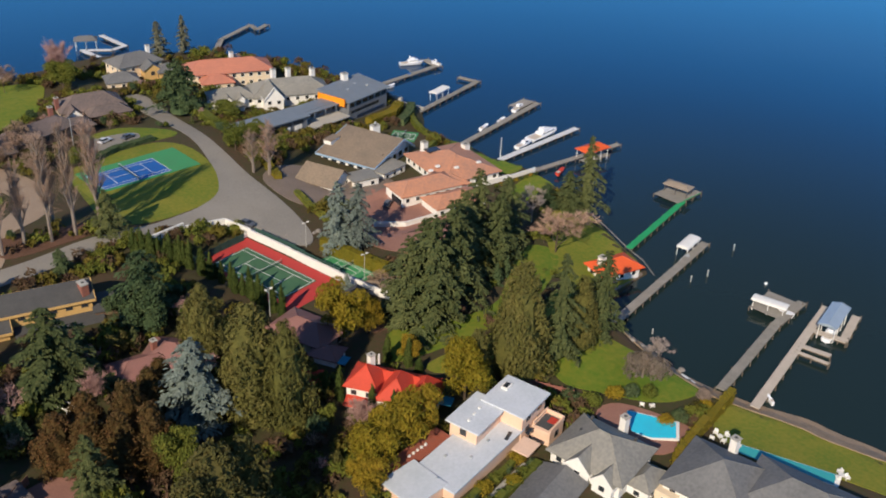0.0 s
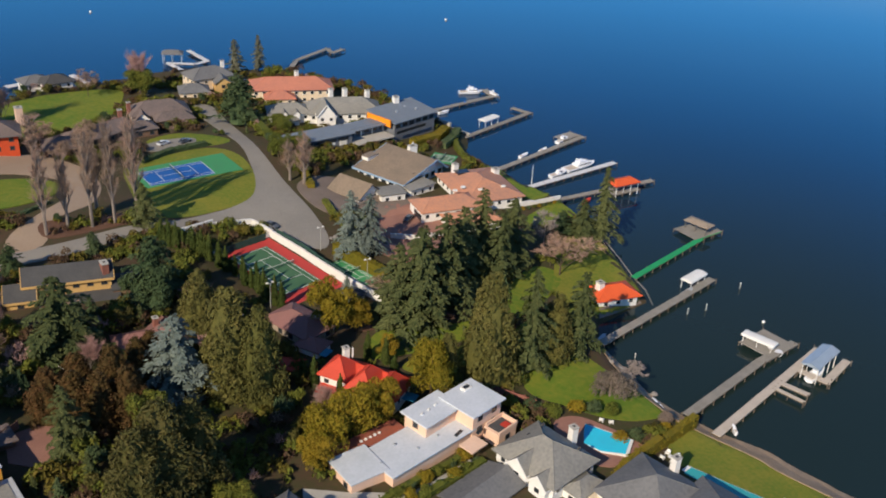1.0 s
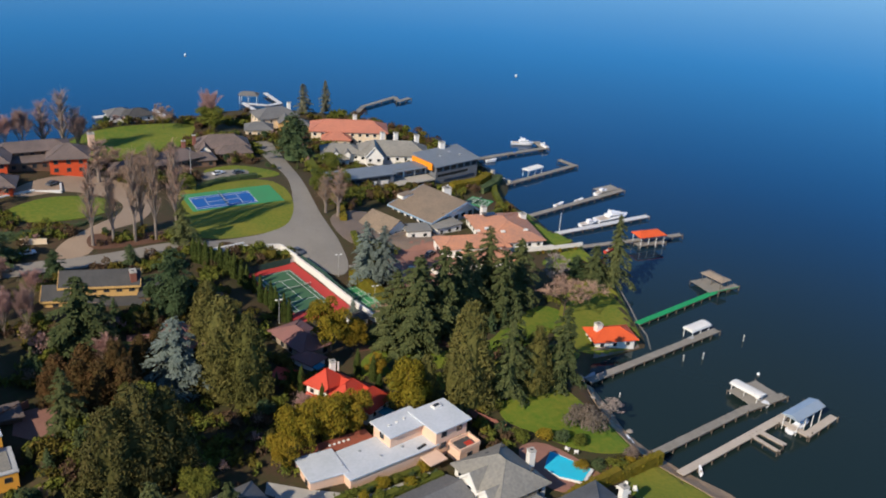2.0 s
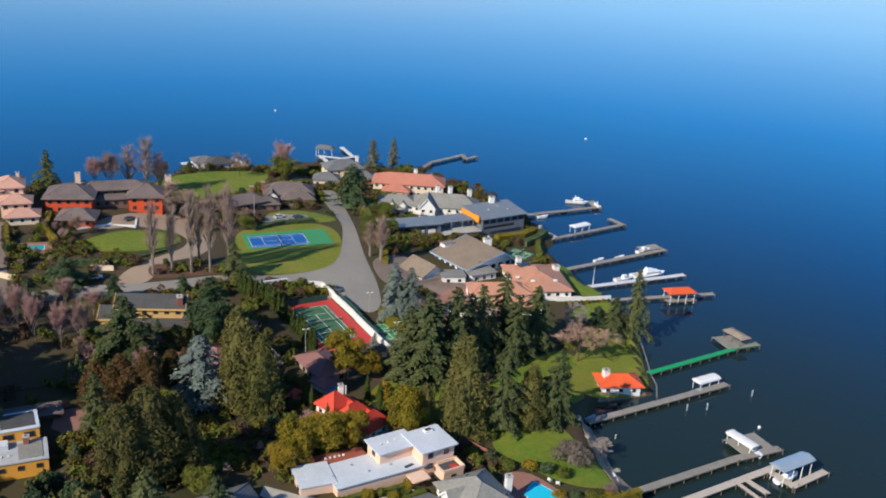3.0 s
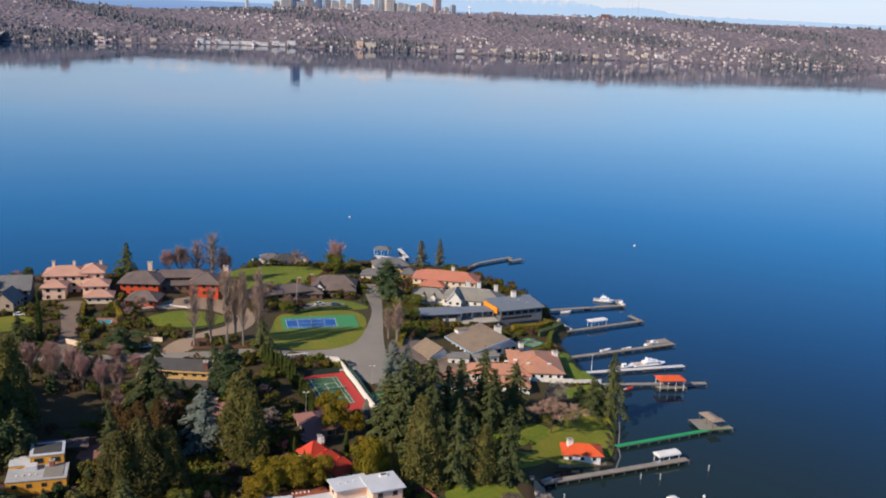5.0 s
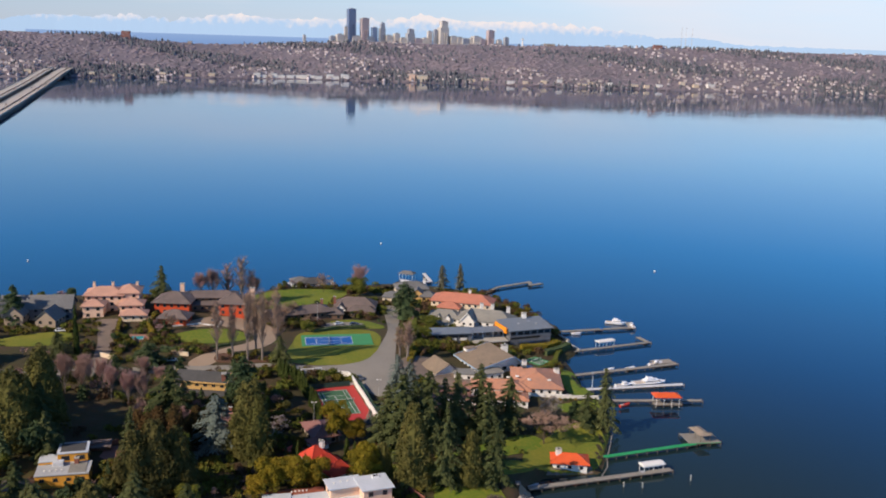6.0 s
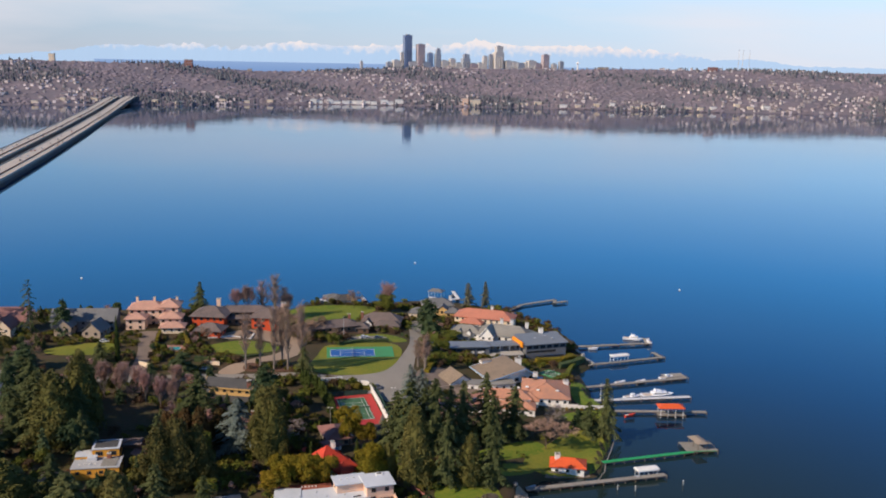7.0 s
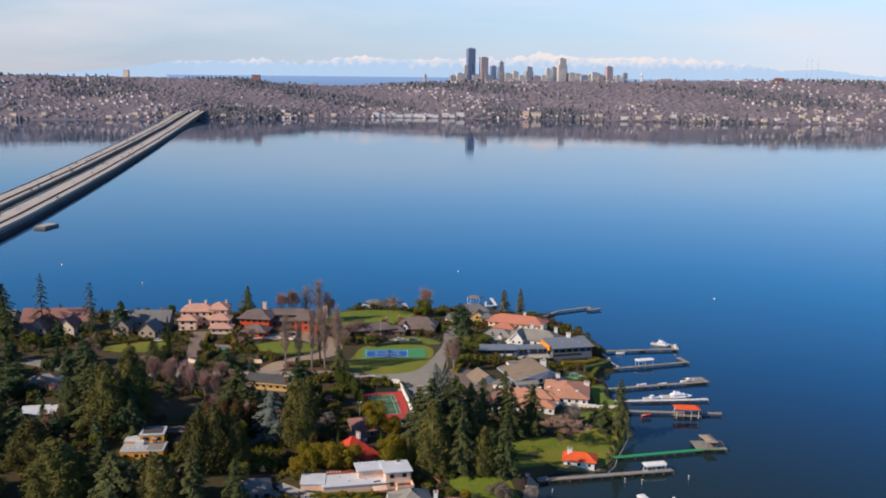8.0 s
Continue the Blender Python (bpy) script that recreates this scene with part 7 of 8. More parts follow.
# ---- small garden things ----
def garden_chair(x, y, turn, material, label):
    """A low outdoor lounge chair: seat, back, arms, legs."""
    ob = thing("garden_chair", x, y, ground_z(x, y) + 0.16, label, "chair", "patio chairs", turn)
    part("seat", box(bmesh.new(), 0, 0, 0.42, 0.9, 0.8, 0.22, bevel=0.05), material, ob)
    part("backrest", box(bmesh.new(), -0.42, 0, 0.75, 0.2, 0.8, 0.7, bevel=0.05), material, ob)
    for sy in (-0.42, 0.42):
        part("armrest", box(bmesh.new(), 0, sy, 0.62, 0.85, 0.14, 0.12, bevel=0.03), material, ob)
        for sx in (-0.36, 0.36):
            part("leg", box(bmesh.new(), sx, sy, 0.16, 0.1, 0.1, 0.36), material, ob)


for cx, cy, ct in ((34.0, -119.6, 20), (36.2, -119.0, 200), (35.0, -121.6, 100), (37.4, -121.0, 250), (44.0, -141.5, 60), (45.4, -142.6, 240), (46.0, -140.8, 150), (30.5, -104.6, 30), (32.0, -106.0, 60)):
    garden_chair(cx, cy, ct, M["white"], "white cushioned lounge chair on a patio")
for cx, cy in ((35.6, -120.4), (45.0, -141.6)):
    ob = thing("patio_table", cx, cy, ground_z(cx, cy) + 0.16, "low white patio table between chairs", "table")
    part("tabletop", tube(bmesh.new(), (0, 0, 0.6), (0, 0, 0.68), 0.6, 0.6, 14), M["white"], ob)
    part("pedestal", tube(bmesh.new(), (0, 0, 0), (0, 0, 0.6), 0.12, 0.08, 8), M["white"], ob)
ob = thing("kayak", 49.2, -103.5, ground_z(49.2, -103.5) + 0.15, "long white kayak lying on the lawn edge", "kayak", turn=-100)
bm = bmesh.new()
prof = [(-2.6, 0.03), (-1.6, 0.28), (0, 0.38), (1.6, 0.28), (2.6, 0.03)]
solid(bm, [(a, -b, 0.3) for a, b in prof] + [(a, b, 0.3) for a, b in prof] + [(a, 0, 0.02) for a, b in prof],
      [(k, k + 1, 6 + k, 5 + k) for k in range(4)] + [(10 + k, 11 + k, k + 1, k) for k in range(4)] + [(5 + k, 6 + k, 11 + k, 10 + k) for k in range(4)])
bmesh.ops.recalc_face_normals(bm, faces=bm.faces[:])
part("hull", bm, M["gelcoat"], ob)
part("cockpit", box(bmesh.new(), 0, 0, 0.33, 0.9, 0.42, 0.06, bevel=0.02), M["rubber"], ob)
for k in range(26):
    a = k * 2.399
    x, y = 11 + 7 * RNG.uniform(-1, 1), -7 + 5 * RNG.uniform(-1, 1)
    if k >= 12:
        x, y = 51 + RNG.uniform(-2.5, 1.5), -84 + RNG.uniform(-16, 4)
    r = RNG.uniform(0.4, 1.0)
    bm = bmesh.new()
    bmesh.ops.create_icosphere(bm, subdivisions=2, radius=r)
    for v in bm.verts:
        v.co *= 1 + 0.3 * noise.noise(v.co * 1.7 + Vector((k, 0, 0)))
        v.co.z *= 0.65
    ob = link_mesh("boulder", bm, M["rock"])
    ob.location = (x, y, ground_z(x, y) + r * 0.3)
    tagged(ob, "weathered grey garden boulder on the ground", "rock", "boulders")
ob = thing("garden_arbour", -65, -43.5, ground_z(-65, -43.5), "weathered white timber arbour over a garden path", "arbour", turn=-66)
for ax in (-4.0, -1.4, 1.4, 4.0):
    for ay in (-0.9, 0.9):
        part("post", box(bmesh.new(), ax, ay, 1.1, 0.16, 0.16, 2.6), M["white"], ob)
    part("cross_beam", box(bmesh.new(), ax, 0, 2.5, 0.14, 2.4, 0.16), M["white"], ob)
for ay in (-0.9, 0.9):
    part("rail", box(bmesh.new(), 0, ay, 2.36, 8.6, 0.14, 0.14), M["white"], ob)
for k, (lx, ly) in enumerate(((9.4, -12.5), (12.5, -33.0), (-14.8, -34.0))):
    ob = thing("court_lamp", lx, ly, ground_z(lx, ly), "grey court floodlight on a tall pole", "lamp", "court lamps")
    part("pole", tube(bmesh.new(), (0, 0, -0.5), (0, 0, 7), 0.1, 0.07, 8), M["pole"], ob)
    part("arm", box(bmesh.new(), 0, 0, 7.0, 1.6, 0.1, 0.1), M["pole"], ob)
    for q in (-0.7, 0.7):
        part("lamp_head", box(bmesh.new(), q, 0, 7.1, 0.6, 0.4, 0.25, bevel=0.05), M["white"], ob)



# ---- the far shore ----
FAR_SHORE = np.array([(-4200, 1500), (-1206, 2226), (-776, 2346), (-142, 2582), (379, 2554), (871, 2460), (1304, 2453), (4200, 2300)], float)
FAR_CREST = np.array([(-4200, 112), (-1877, 109), (-1518, 111), (-1087, 103), (-728, 101), (-633, 86), (-442, 76), (-202, 83), (-11, 93), (107, 103), (513, 103), (989, 113), (1466, 116), (1866, 112), (4200, 116)], float)


BLUFF = 720  # metres from the far waterline to the crest


def far_hill(x, y):
    x, y = np.asarray(x, float), np.asarray(y, float)
    ys = np.interp(x, FAR_SHORE[:, 0], FAR_SHORE[:, 1])
    zc = np.interp(x, FAR_CREST[:, 0], FAR_CREST[:, 1])
    zc = 146 - (146 - zc) * (ys + BLUFF + 390) / 4090
    t = np.clip((y - ys) / BLUFF, -0.05, 3.4)
    bumps = 5 * np.sin(x / 83 + y / 140) + 4 * np.sin(x / 41 - y / 97 + 1.7) + 3 * np.sin(x / 150 + 2 * np.sin(y / 210))
    z = zc * np.sign(t) * np.abs(t) ** 0.85 + bumps * np.clip(t * 4, 0, 1) * np.clip(1.2 - t, 0.05, 1)
    return np.where(t > 1, zc - (t - 1) * 22, z)


xs, ts = np.arange(-4200, 4201, 60.0), np.concatenate([np.linspace(-0.03, 0.3, 16), np.linspace(0.33, 3.3, 50)])
gx, gt = np.meshgrid(xs, ts)
gys = np.interp(gx, FAR_SHORE[:, 0], FAR_SHORE[:, 1])
gy = gys + gt * BLUFF
gz = far_hill(gx, gy)
idx = np.arange(gx.size).reshape(gx.shape)
me = bpy.data.meshes.new("far_shore")
me.from_pydata(np.stack([gx, gy, gz], -1).reshape(-1, 3).tolist(), [], np.stack([idx[:-1, :-1], idx[:-1, 1:], idx[1:, 1:], idx[1:, :-1]], -1).reshape(-1, 4).tolist())
# Hillside tone is shifted to mauve, with distance haze put into the colour.
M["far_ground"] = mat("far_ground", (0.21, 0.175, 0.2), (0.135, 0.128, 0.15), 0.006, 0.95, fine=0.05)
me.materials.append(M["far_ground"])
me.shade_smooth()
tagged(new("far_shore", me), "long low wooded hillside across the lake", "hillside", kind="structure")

# Both woods are paled and blued, so their colour carries the distance haze.
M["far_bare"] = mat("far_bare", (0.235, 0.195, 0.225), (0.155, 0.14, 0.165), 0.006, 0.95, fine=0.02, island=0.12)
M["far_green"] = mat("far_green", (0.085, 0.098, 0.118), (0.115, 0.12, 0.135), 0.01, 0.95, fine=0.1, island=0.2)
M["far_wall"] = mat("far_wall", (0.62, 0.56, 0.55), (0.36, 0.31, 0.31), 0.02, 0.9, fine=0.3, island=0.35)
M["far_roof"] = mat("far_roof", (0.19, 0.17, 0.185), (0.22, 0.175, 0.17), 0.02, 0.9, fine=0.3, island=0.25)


def far_spots(n, lo=0.0, hi=1.12, reach=2600, bias=1.4):
    x = RNG.uniform(-reach, reach, n)
    t = lo + (hi - lo) * RNG.uniform(0, 1, n) ** bias
    ys = np.interp(x, FAR_SHORE[:, 0], FAR_SHORE[:, 1])
    y = ys + t * BLUFF
    return x, y, far_hill(x, y)


def settled(x, y):
    """Where houses gather on the far hillside."""
    return np.sin(x / 210 + 1.3) + np.sin(y / 170) + 1.2 * np.sin(x / 67 + y / 90)


def far_trees(name, n, material, wide, tall, label, bias=1.3, clump=False, shoulder=0.75):
    x, y, z = far_spots(n, 0.004, 1.12, bias=bias)
    if clump:
        keep = np.sin(x / 118 + 1.9 * np.sin(y / 160)) + np.sin(y / 83 + x / 190) + RNG.normal(0, 0.3, n) > np.where(RNG.uniform(0, 1, n) < 0.12, -0.4, 0.85)
        keep |= np.hypot(x + 672, y - 2440) < 60
        x, y, z = x[keep], y[keep], z[keep]
        n = len(x)
    else:
        keep = (settled(x, y) + RNG.normal(0, 0.5, n) < 0.4) | (RNG.uniform(0, 1, n) < 0.25)
        x, y, z = x[keep], y[keep], z[keep]
        n = len(x)
    ring = 5
    v, f = [], []
    for k in range(n):
        r, h = wide * RNG.uniform(0.55, 1.3), tall * RNG.uniform(0.6, 1.3)
        b = len(v)
        a = np.arange(ring) * 2 * math.pi / ring + RNG.uniform(0, 1)
        for low, out in ((-0.25, 1.0), (0.55, shoulder)):
            q = r * out * RNG.uniform(0.75, 1.2, ring)
            v += [(x[k] + q[j] * math.cos(a[j]), y[k] + q[j] * math.sin(a[j]), z[k] + h * (low + RNG.uniform(-0.08, 0.08))) for j in range(ring)]
        v.append((x[k], y[k], z[k] + h))
        for j in range(ring):
            i = (j + 1) % ring
            f += [(b + j, b + i, b + ring + i, b + ring + j), (b + ring + j, b + ring + i, b + 2 * ring)]
    me = bpy.data.meshes.new(name)
    me.from_pydata(v, [], f)
    me.materials.append(material)
    me.shade_smooth()
    return tagged(new(name, me), label, "woodland", kind="stuff")


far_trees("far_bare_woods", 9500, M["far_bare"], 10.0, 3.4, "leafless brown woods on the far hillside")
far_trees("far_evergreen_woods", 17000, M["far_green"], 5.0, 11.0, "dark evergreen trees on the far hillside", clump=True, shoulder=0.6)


def far_houses(n):
    x, y, z = far_spots(n, 0.006, 1.05, bias=1.2)
    wv, wf, rv, rf = [], [], [], []
    for k in range(n):
        if settled(x[k], y[k]) + RNG.normal(0, 0.45) < 0.15:
            continue
        w, d, h = RNG.uniform(6, 12), RNG.uniform(5, 9), RNG.uniform(4, 7.5)
        a = RNG.choice([0.0, 1.57]) + RNG.normal(0, 0.3)
        c, s = math.cos(a), math.sin(a)
        put = lambda u, q, e: (x[k] + u * c - q * s, y[k] + u * s + q * c, z[k] + e)
        b = len(wv)
        wv += [put(u, q, e) for e in (-3, h) for u, q in ((-w / 2, -d / 2), (w / 2, -d / 2), (w / 2, d / 2), (-w / 2, d / 2))]
        wf += [(b, b + 1, b + 5, b + 4), (b + 1, b + 2, b + 6, b + 5), (b + 2, b + 3, b + 7, b + 6), (b + 3, b, b + 4, b + 7)]
        b, g = len(rv), h + d * 0.28
        w2, d2 = w / 2 + 0.5, d / 2 + 0.5
        rv += [put(-w2, -d2, h), put(w2, -d2, h), put(w2, d2, h), put(-w2, d2, h), put(-w2, 0, g), put(w2, 0, g)]
        rf += [(b, b + 1, b + 5, b + 4), (b + 2, b + 3, b + 4, b + 5), (b + 1, b + 2, b + 5), (b + 3, b, b + 4), (b + 3, b + 2, b + 1, b)]
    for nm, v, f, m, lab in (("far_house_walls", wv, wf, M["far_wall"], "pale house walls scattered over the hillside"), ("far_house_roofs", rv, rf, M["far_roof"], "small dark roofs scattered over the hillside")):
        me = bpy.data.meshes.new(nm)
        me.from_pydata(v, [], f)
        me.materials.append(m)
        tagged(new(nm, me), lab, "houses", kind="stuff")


far_houses(3900)


def block(x, y, w, d, h, material, label, turn=0.0, floors=3):
    """A distant apartment or boat building: body, roof and bands of windows."""
    z = float(far_hill(x, y))
    ob = thing("apartment_building", x, y, z, label, "building", turn=turn)
    part("body", box(bmesh.new(), 0, 0, h / 2 - 2, w, d, h + 4), material, ob)
    part("roof", box(bmesh.new(), 0, 0, h + 0.4, w + 0.8, d + 0.8, 0.6), M["roof_pale"], ob)
    for k in range(floors):
        part("window", box(bmesh.new(), 0, -d / 2 - 0.05, h * (k + 0.55) / floors, w * 0.9, 0.25, h / floors * 0.16), M["metal"], ob)


for k in range(12):
    bx = -205 + k * 24 + RNG.uniform(-6, 6)
    block(bx, float(np.interp(bx, FAR_SHORE[:, 0], FAR_SHORE[:, 1])) + RNG.uniform(8, 26), RNG.uniform(14, 26), 12, RNG.uniform(7, 13), M["white"], "white lakeside apartment block on the far shore")
block(292, 2572, 30, 14, 17, M["cream"], "cream lakeside building on the far shore", floors=4)
block(262, 2580, 16, 12, 20, M["peach"], "pink lakeside building on the far shore", floors=4)
for k in range(16):
    bx = 400 + k * 52 + RNG.uniform(-16, 16)
    block(bx, float(np.interp(bx, FAR_SHORE[:, 0], FAR_SHORE[:, 1])) + RNG.uniform(8, 60), RNG.uniform(12, 24), 11, RNG.uniform(6, 11), M["cream" if k % 3 else "white"], "pale lakeside villa on the far shore")
for k in range(12):
    bx = -1180 + k * 78 + RNG.uniform(-20, 20)
    block(bx, float(np.interp(bx, FAR_SHORE[:, 0], FAR_SHORE[:, 1])) + RNG.uniform(10, 50), RNG.uniform(12, 20), 10, RNG.uniform(6, 9), M["cream"], "pale lakeside villa on the far shore")
for bx, bw, bh, m in ((-1308, 22, 30, "cream"), (-801, 34, 30, "brick"), (1468, 42, 18, "brick"), (980, 50, 10, "tan_wall"), (-560, 18, 12, "tan_wall")):
    block(bx * 0.84, float(np.interp(bx * 0.84, FAR_SHORE[:, 0], FAR_SHORE[:, 1])) + BLUFF - 8, bw * 0.82, 14, bh * 0.8, M[m], "tall apartment block on the far ridge", floors=6)


# ---- downtown skyline ----
# Dark and brown towers are paled and blued: distance haze painted in.
M["tower_dark"] = striped(mat("tower_dark", (0.14, 0.19, 0.31), (0.12, 0.165, 0.28), 0.02, 0.25, spec=0.6), 4.0, 0.2)
M["tower_blue"] = striped(mat("tower_blue", (0.2, 0.27, 0.4), (0.17, 0.24, 0.36), 0.02, 0.3, spec=0.6), 4.0, 0.2)
M["tower_brown"] = striped(mat("tower_brown", (0.45, 0.37, 0.38), (0.38, 0.32, 0.33), 0.02, 0.7), 4.0, 0.2)
M["tower_pale"] = striped(mat("tower_pale", (0.6, 0.56, 0.52), (0.5, 0.47, 0.44), 0.02, 0.8), 4.0, 0.2)
M["tower_grey"] = striped(mat("tower_grey", (0.36, 0.38, 0.42), (0.3, 0.32, 0.36), 0.02, 0.6), 4.0, 0.2)


def tower(x, w, top, kind, y=4250, steps=1, spire=0.0):
    base = float(far_hill(x, y)) - 1.0
    ob = thing("office_tower", x, y, base, {"tower_dark": "tall dark blue glass office tower", "tower_blue": "blue glass office tower in the skyline", "tower_brown": "brown stone office tower in the skyline",
                                            "tower_pale": "pale concrete office tower in the skyline", "tower_grey": "grey office tower in the skyline"}[kind], "building", "skyline towers")
    h = top - base
    for k in range(steps):
        s = 1 - 0.26 * k
        lo, hi = (0 if k == 0 else h * (0.6 + 0.18 * k)), (h if k == steps - 1 else h * (0.78 + 0.18 * k))
        part("shaft", box(bmesh.new(), w * 0.06 * k, 0, (lo + hi) / 2, w * s, w * s * 0.9, hi - lo, 18), M[kind], ob)
    part("crown", box(bmesh.new(), 0, 0, h + 1.5, w * 0.5 * (1 - 0.25 * (steps - 1)), w * 0.45 * (1 - 0.25 * (steps - 1)), 4, 18), M["tower_grey"], ob)
    n = 4
    for k in range(n):
        fx = -w * 0.36 + w * 0.72 * k / (n - 1)
        part("pilaster", box(bmesh.new(), fx, -w * 0.5, h * 0.3, w * 0.06, w * 0.12, h * 0.6, 18), M[kind], ob)
    if spire:
        part("spire", tube(bmesh.new(), (0, 0, h), (0, 0, h + spire), w * 0.06, 0.3, 6), M["tower_grey"], ob)


for row in ((127, 36, 249, "tower_dark", 4250, 1), (102, 15, 167, "tower_pale"), (189, 35, 208, "tower_brown"), (235, 24, 168, "tower_blue"), (271, 26, 190, "tower_grey", 4250, 3), (303, 34, 134, "tower_pale"),
            (340, 27, 143, "tower_pale"), (404, 36, 165, "tower_grey", 4250, 2), (496, 21, 158, "tower_pale"), (524, 18, 166, "tower_grey"), (560, 44, 206, "tower_pale", 4250, 2), (611, 40, 138, "tower_pale"),
            (787, 31, 171, "tower_brown"), (719, 40, 141, "tower_pale"), (74, 34, 132, "tower_pale"), (-90, 12, 124, "tower_pale"), (669, 45, 128, "tower_grey"), (475, 27, 126, "tower_pale"), (442, 40, 123, "tower_brown"),
            (864, 21, 140, "tower_grey"), (370, 30, 124, "tower_pale"), (150, 44, 126, "tower_pale"), (215, 40, 124, "tower_grey"), (640, 30, 134, "tower_pale"), (750, 26, 130, "tower_brown"), (700, 30, 133, "tower_pale"), (830, 24, 128, "tower_pale"), (40, 26, 122, "tower_grey")):
    tower(*row)
ob = thing("observation_tower", 945, 4250, float(far_hill(945, 4250)) - 1, "slim white observation tower with a saucer top", "building")
part("shaft", tube(bmesh.new(), (0, 0, 0), (0, 0, 50), 6, 2.2, 8), M["white"], ob)
part("saucer", tube(bmesh.new(), (0, 0, 50), (0, 0, 56), 12, 4, 12), M["white"], ob)
part("spire", tube(bmesh.new(), (0, 0, 56), (0, 0, 70), 1.2, 0.3, 6), M["white"], ob)
for ax in (1640, 1660, 1690):
    ob = thing("radio_mast", ax, 4000, float(far_hill(ax, 4000)) - 1, "thin pale radio mast on the far ridge", "mast")
    part("mast", tube(bmesh.new(), (0, 0, 0), (0, 0, 115), 1.2, 0.5, 4), M["tower_pale"], ob)
    part("beacon", box(bmesh.new(), 0, 0, 116, 2.5, 2.5, 2.5), M["tower_brown"], ob)


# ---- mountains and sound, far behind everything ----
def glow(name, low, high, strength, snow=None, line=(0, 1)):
    """Distance haze painted as a plain glow, with snow above the snow line."""
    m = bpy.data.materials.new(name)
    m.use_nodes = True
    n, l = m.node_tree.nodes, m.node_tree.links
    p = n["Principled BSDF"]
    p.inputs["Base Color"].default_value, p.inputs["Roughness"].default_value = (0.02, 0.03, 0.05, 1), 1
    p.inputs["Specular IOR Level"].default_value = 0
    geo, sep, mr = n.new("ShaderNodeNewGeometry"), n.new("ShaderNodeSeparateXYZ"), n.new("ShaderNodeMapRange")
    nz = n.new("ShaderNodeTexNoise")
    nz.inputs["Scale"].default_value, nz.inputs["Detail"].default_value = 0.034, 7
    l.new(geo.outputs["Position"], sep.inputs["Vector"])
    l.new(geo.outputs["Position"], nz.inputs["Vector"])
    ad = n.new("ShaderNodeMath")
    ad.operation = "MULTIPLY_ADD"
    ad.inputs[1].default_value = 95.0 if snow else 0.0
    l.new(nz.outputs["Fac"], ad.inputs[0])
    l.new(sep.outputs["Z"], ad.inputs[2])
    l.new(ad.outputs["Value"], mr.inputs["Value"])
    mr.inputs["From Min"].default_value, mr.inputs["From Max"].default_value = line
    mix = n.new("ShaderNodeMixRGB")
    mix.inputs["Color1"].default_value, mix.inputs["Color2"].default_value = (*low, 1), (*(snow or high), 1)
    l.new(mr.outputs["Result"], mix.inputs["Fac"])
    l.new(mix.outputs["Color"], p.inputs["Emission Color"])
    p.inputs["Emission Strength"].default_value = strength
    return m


PEAKS = np.array([(-5000, 100), (-2247, 110), (-1960, 118), (-1586, 150), (-1385, 184), (-1157, 180), (-957, 196), (-759, 175), (-445, 216), (-246, 198), (9, 204), (321, 204), (491, 240), (747, 214), (1030, 222), (1400, 205),
                  (1600, 186), (1744, 160), (1970, 170), (2200, 138), (5000, 120)], float)
px = np.arange(-5000, 5001, 14.0)
jag = np.interp(px, PEAKS[:, 0], PEAKS[:, 1])
crag = sum(a * (np.abs(((px / q + o) % 1) - 0.5) * 4 - 1) for a, q, o in ((9, 131, 0.2), (7, 73, 0.6), (5, 41, 0.1), (3.5, 19, 0.4)))
jag = jag + np.clip((jag - 120) / 60, 0, 1) * (crag * (0.6 + 0.4 * np.sin(px / 170)) + RNG.normal(0, 1.6, len(px)))
near = 0.952 * (1 - np.clip(0.00008 * (np.abs(px) - 1300), 0, 0.13))  # the range bends towards the lake at both ends
rows = [np.stack([10 + (px - 10) * near, -390 + 5030 * near - 15.0 * k, 147 + (jag * (1 - 0.22 * k) - 30 * k - 147) * near], -1) for k in range(5)]
v = np.concatenate(rows[::-1])
n = len(px)
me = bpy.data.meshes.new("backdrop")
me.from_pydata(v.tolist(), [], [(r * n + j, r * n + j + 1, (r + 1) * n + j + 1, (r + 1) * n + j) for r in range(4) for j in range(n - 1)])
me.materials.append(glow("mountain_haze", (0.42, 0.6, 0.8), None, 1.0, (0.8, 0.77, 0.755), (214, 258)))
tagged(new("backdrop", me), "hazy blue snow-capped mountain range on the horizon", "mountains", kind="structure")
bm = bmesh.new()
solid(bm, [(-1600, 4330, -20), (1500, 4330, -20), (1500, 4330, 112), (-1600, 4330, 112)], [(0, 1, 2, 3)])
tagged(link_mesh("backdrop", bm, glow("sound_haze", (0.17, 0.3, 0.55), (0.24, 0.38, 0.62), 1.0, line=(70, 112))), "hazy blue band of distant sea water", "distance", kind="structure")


# ---- floating bridge ----
BRIDGE = [(-345, 150), (-372, 300), (-396, 500), (-431, 730), (-463, 930), (-540, 1380), (-634, 1900), (-672, 2120), (-700, 2320), (-714, 2460), (-726, 2600), (-760, 2800)]
BRIDGE_Z = [6.5, 6.5, 6.5, 6.5, 6.5, 6.5, 6.5, 9.0, 16.0, 22.0, 25.0, 26.0]


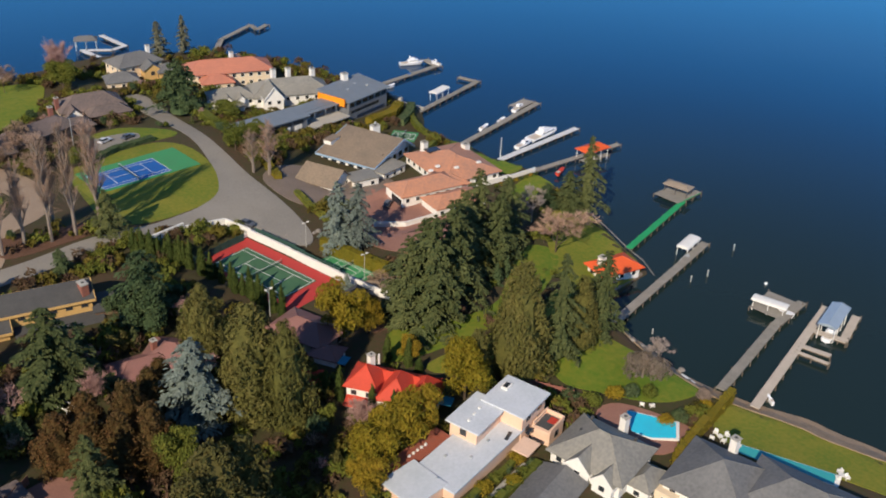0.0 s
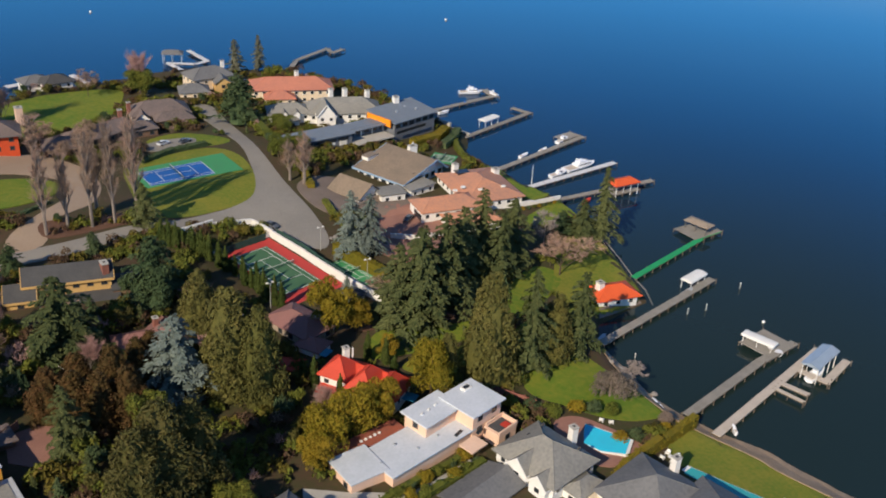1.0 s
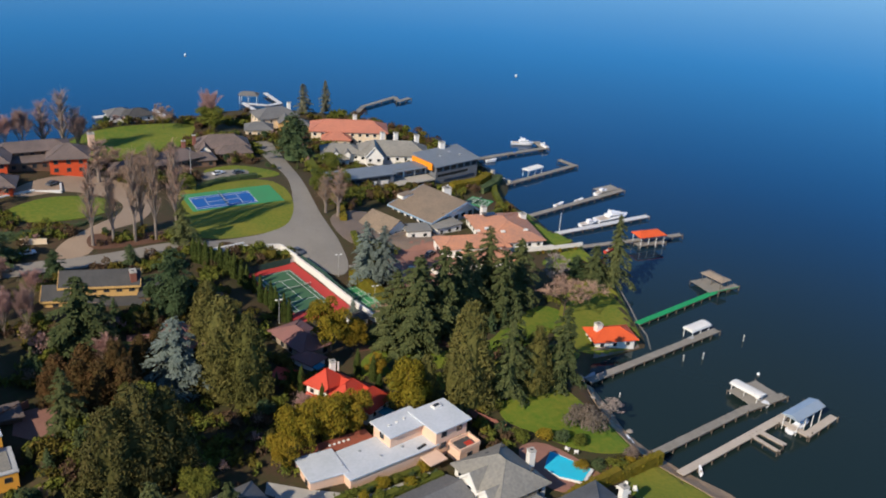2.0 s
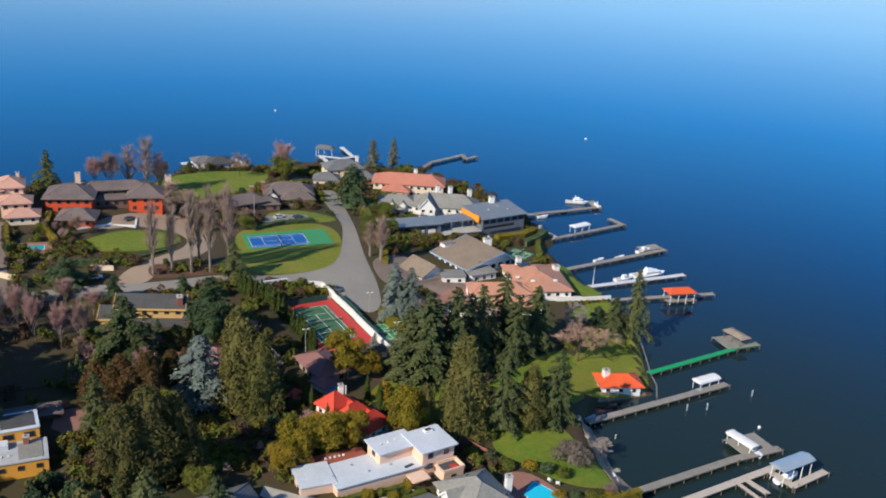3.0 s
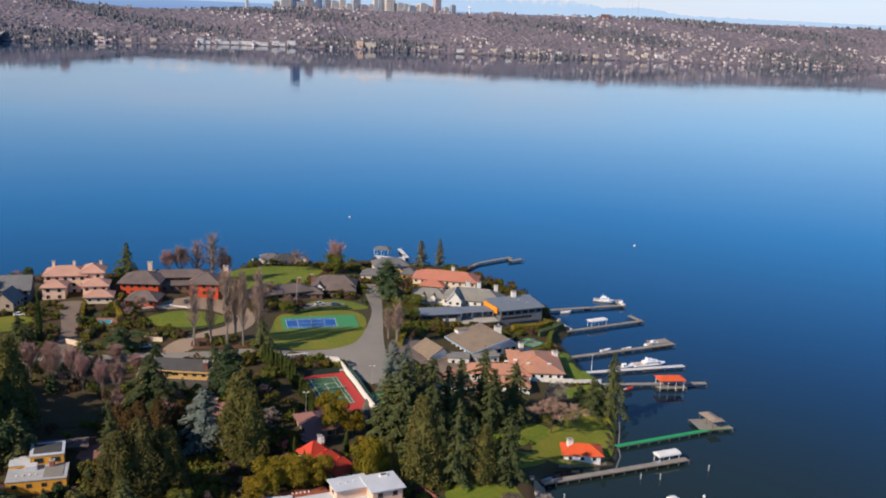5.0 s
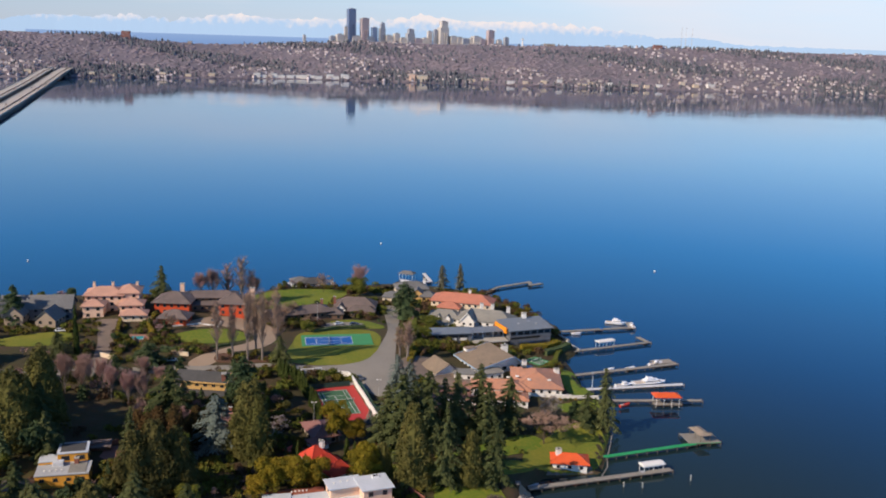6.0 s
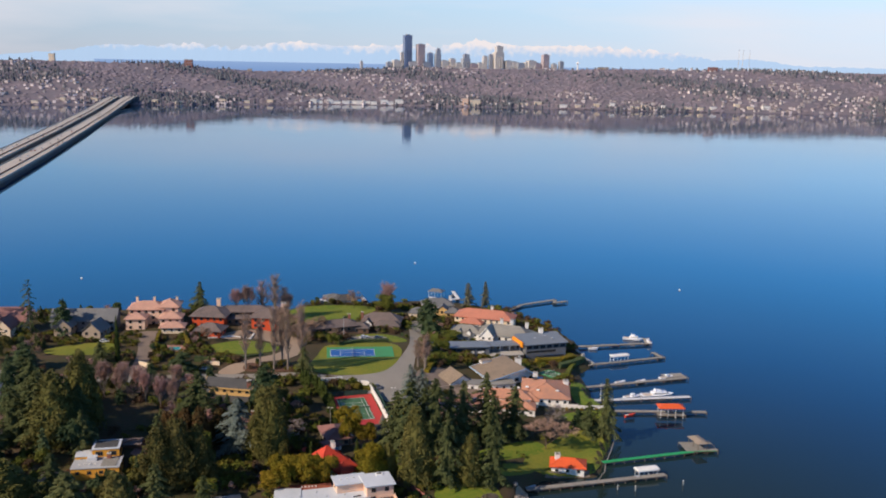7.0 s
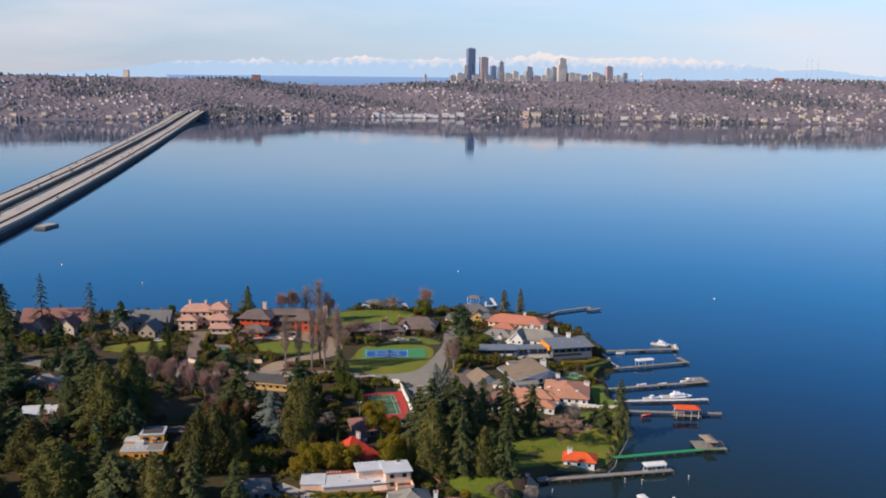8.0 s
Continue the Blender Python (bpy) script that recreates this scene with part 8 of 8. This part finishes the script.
def bridge(offset, width, label):
    ob = thing("floating_bridge", BRIDGE[0][0] + offset, BRIDGE[0][1], 0, label, "bridge", "floating bridges")
    ox, oy = BRIDGE[0][0] + offset, BRIDGE[0][1]
    line = [(x + offset - ox, y - oy, z) for (x, y), z in zip(BRIDGE, BRIDGE_Z)]
    ctr = []
    for a, b in zip(line, line[1:]):
        k = max(1, int(math.hypot(b[0] - a[0], b[1] - a[1]) / 60))
        ctr += [tuple(a[i] + (b[i] - a[i]) * j / k for i in range(3)) for j in range(k)]
    ctr.append(line[-1])

    def strip(lo, hi, z0, z1):
        bm = bmesh.new()
        rings = []
        for k, (x, y, z) in enumerate(ctr):
            a, b = ctr[max(0, k - 1)], ctr[min(len(ctr) - 1, k + 1)]
            dx, dy = b[0] - a[0], b[1] - a[1]
            ln = math.hypot(dx, dy)
            nx, ny = dy / ln, -dx / ln
            rings.append([bm.verts.new((x + nx * s, y + ny * s, z + e)) for s, e in ((lo, z0), (hi, z0), (hi, z1), (lo, z1))])
        for r0, r1 in zip(rings, rings[1:]):
            for j in range(4):
                i = (j + 1) % 4
                bm.faces.new((r0[j], r0[i], r1[i], r1[j]))
        bm.faces.new(rings[0])
        bm.faces.new(rings[-1])
        bmesh.ops.recalc_face_normals(bm, faces=bm.faces[:])
        return bm

    w = width / 2
    part("deck", strip(-w, w, -1.2, 0), M["concrete"], ob)
    part("roadway", strip(-w + 1.2, w - 1.2, 0.004, 0.08), M["far_road"], ob)
    for s in (-w, w - 0.6):
        part("barrier", strip(s, s + 0.6, 0, 1.2), M["concrete"], ob)
    part("median_barrier", strip(w * 0.25, w * 0.25 + 0.9, 0, 1.3), M["brown_wall"], ob)
    part("pontoon", strip(-w + 4.0, w - 4.0, -9, -1.25), M["bridge_dark"], ob)
    for k, (x, y, z) in enumerate(ctr[::2]):
        part("lamp_post", tube(bmesh.new(), (x + w * 0.3, y, z), (x + w * 0.3, y, z + 9), 0.25, 0.15, 5), M["metal"], ob)
    return ctr, ox, oy


M["bridge_dark"] = mat("bridge_dark", (0.2, 0.19, 0.18), (0.14, 0.13, 0.125), 0.05, 0.9)
M["far_road"] = mat("far_road", (0.5, 0.45, 0.4), (0.42, 0.38, 0.34), 0.02, 0.9, fine=0.2)
for off, wid, lab in ((0, 31, "grey concrete floating bridge carrying a wide highway"), (-44, 27, "second grey concrete floating bridge alongside")):
    ctr, ox, oy = bridge(off, wid, lab)
    for k in range(34):
        j = int(RNG.integers(1, len(ctr) - 12))
        a, b = ctr[j], ctr[j + 1]
        s = RNG.uniform()
        lane = RNG.choice([-10.5, -6.5, -2.5, 8.0, 11.5]) * wid / 31
        x, y = a[0] + (b[0] - a[0]) * s + lane + ox, a[1] + (b[1] - a[1]) * s + oy
        q = thing("car", x, y, a[2] + 0.1, "small vehicle driving along the floating bridge", "car", "bridge traffic", math.degrees(math.atan2(b[1] - a[1], b[0] - a[0])))
        p = [M["car_paint"], M["car_white"], M["roof_rust"]][k % 3]
        part("body", box(bmesh.new(), 0, 0, 0.7, 4.6, 1.9, 0.9, bevel=0.15), p, q)
        part("glasshouse", box(bmesh.new(), -0.3, 0, 1.4, 2.5, 1.6, 0.6, bevel=0.2), M["dark_glass"], q)
ob = thing("anchor_pontoon", -352, 470, 0, "dark concrete mooring platform beside the bridge", "pontoon")
part("body", box(bmesh.new(), 0, 0, 0.6, 22, 12, 3.2, 80, bevel=0.3), M["bridge_dark"], ob)
part("top", box(bmesh.new(), 0, 0, 2.3, 20, 10, 0.3, 80), M["concrete"], ob)
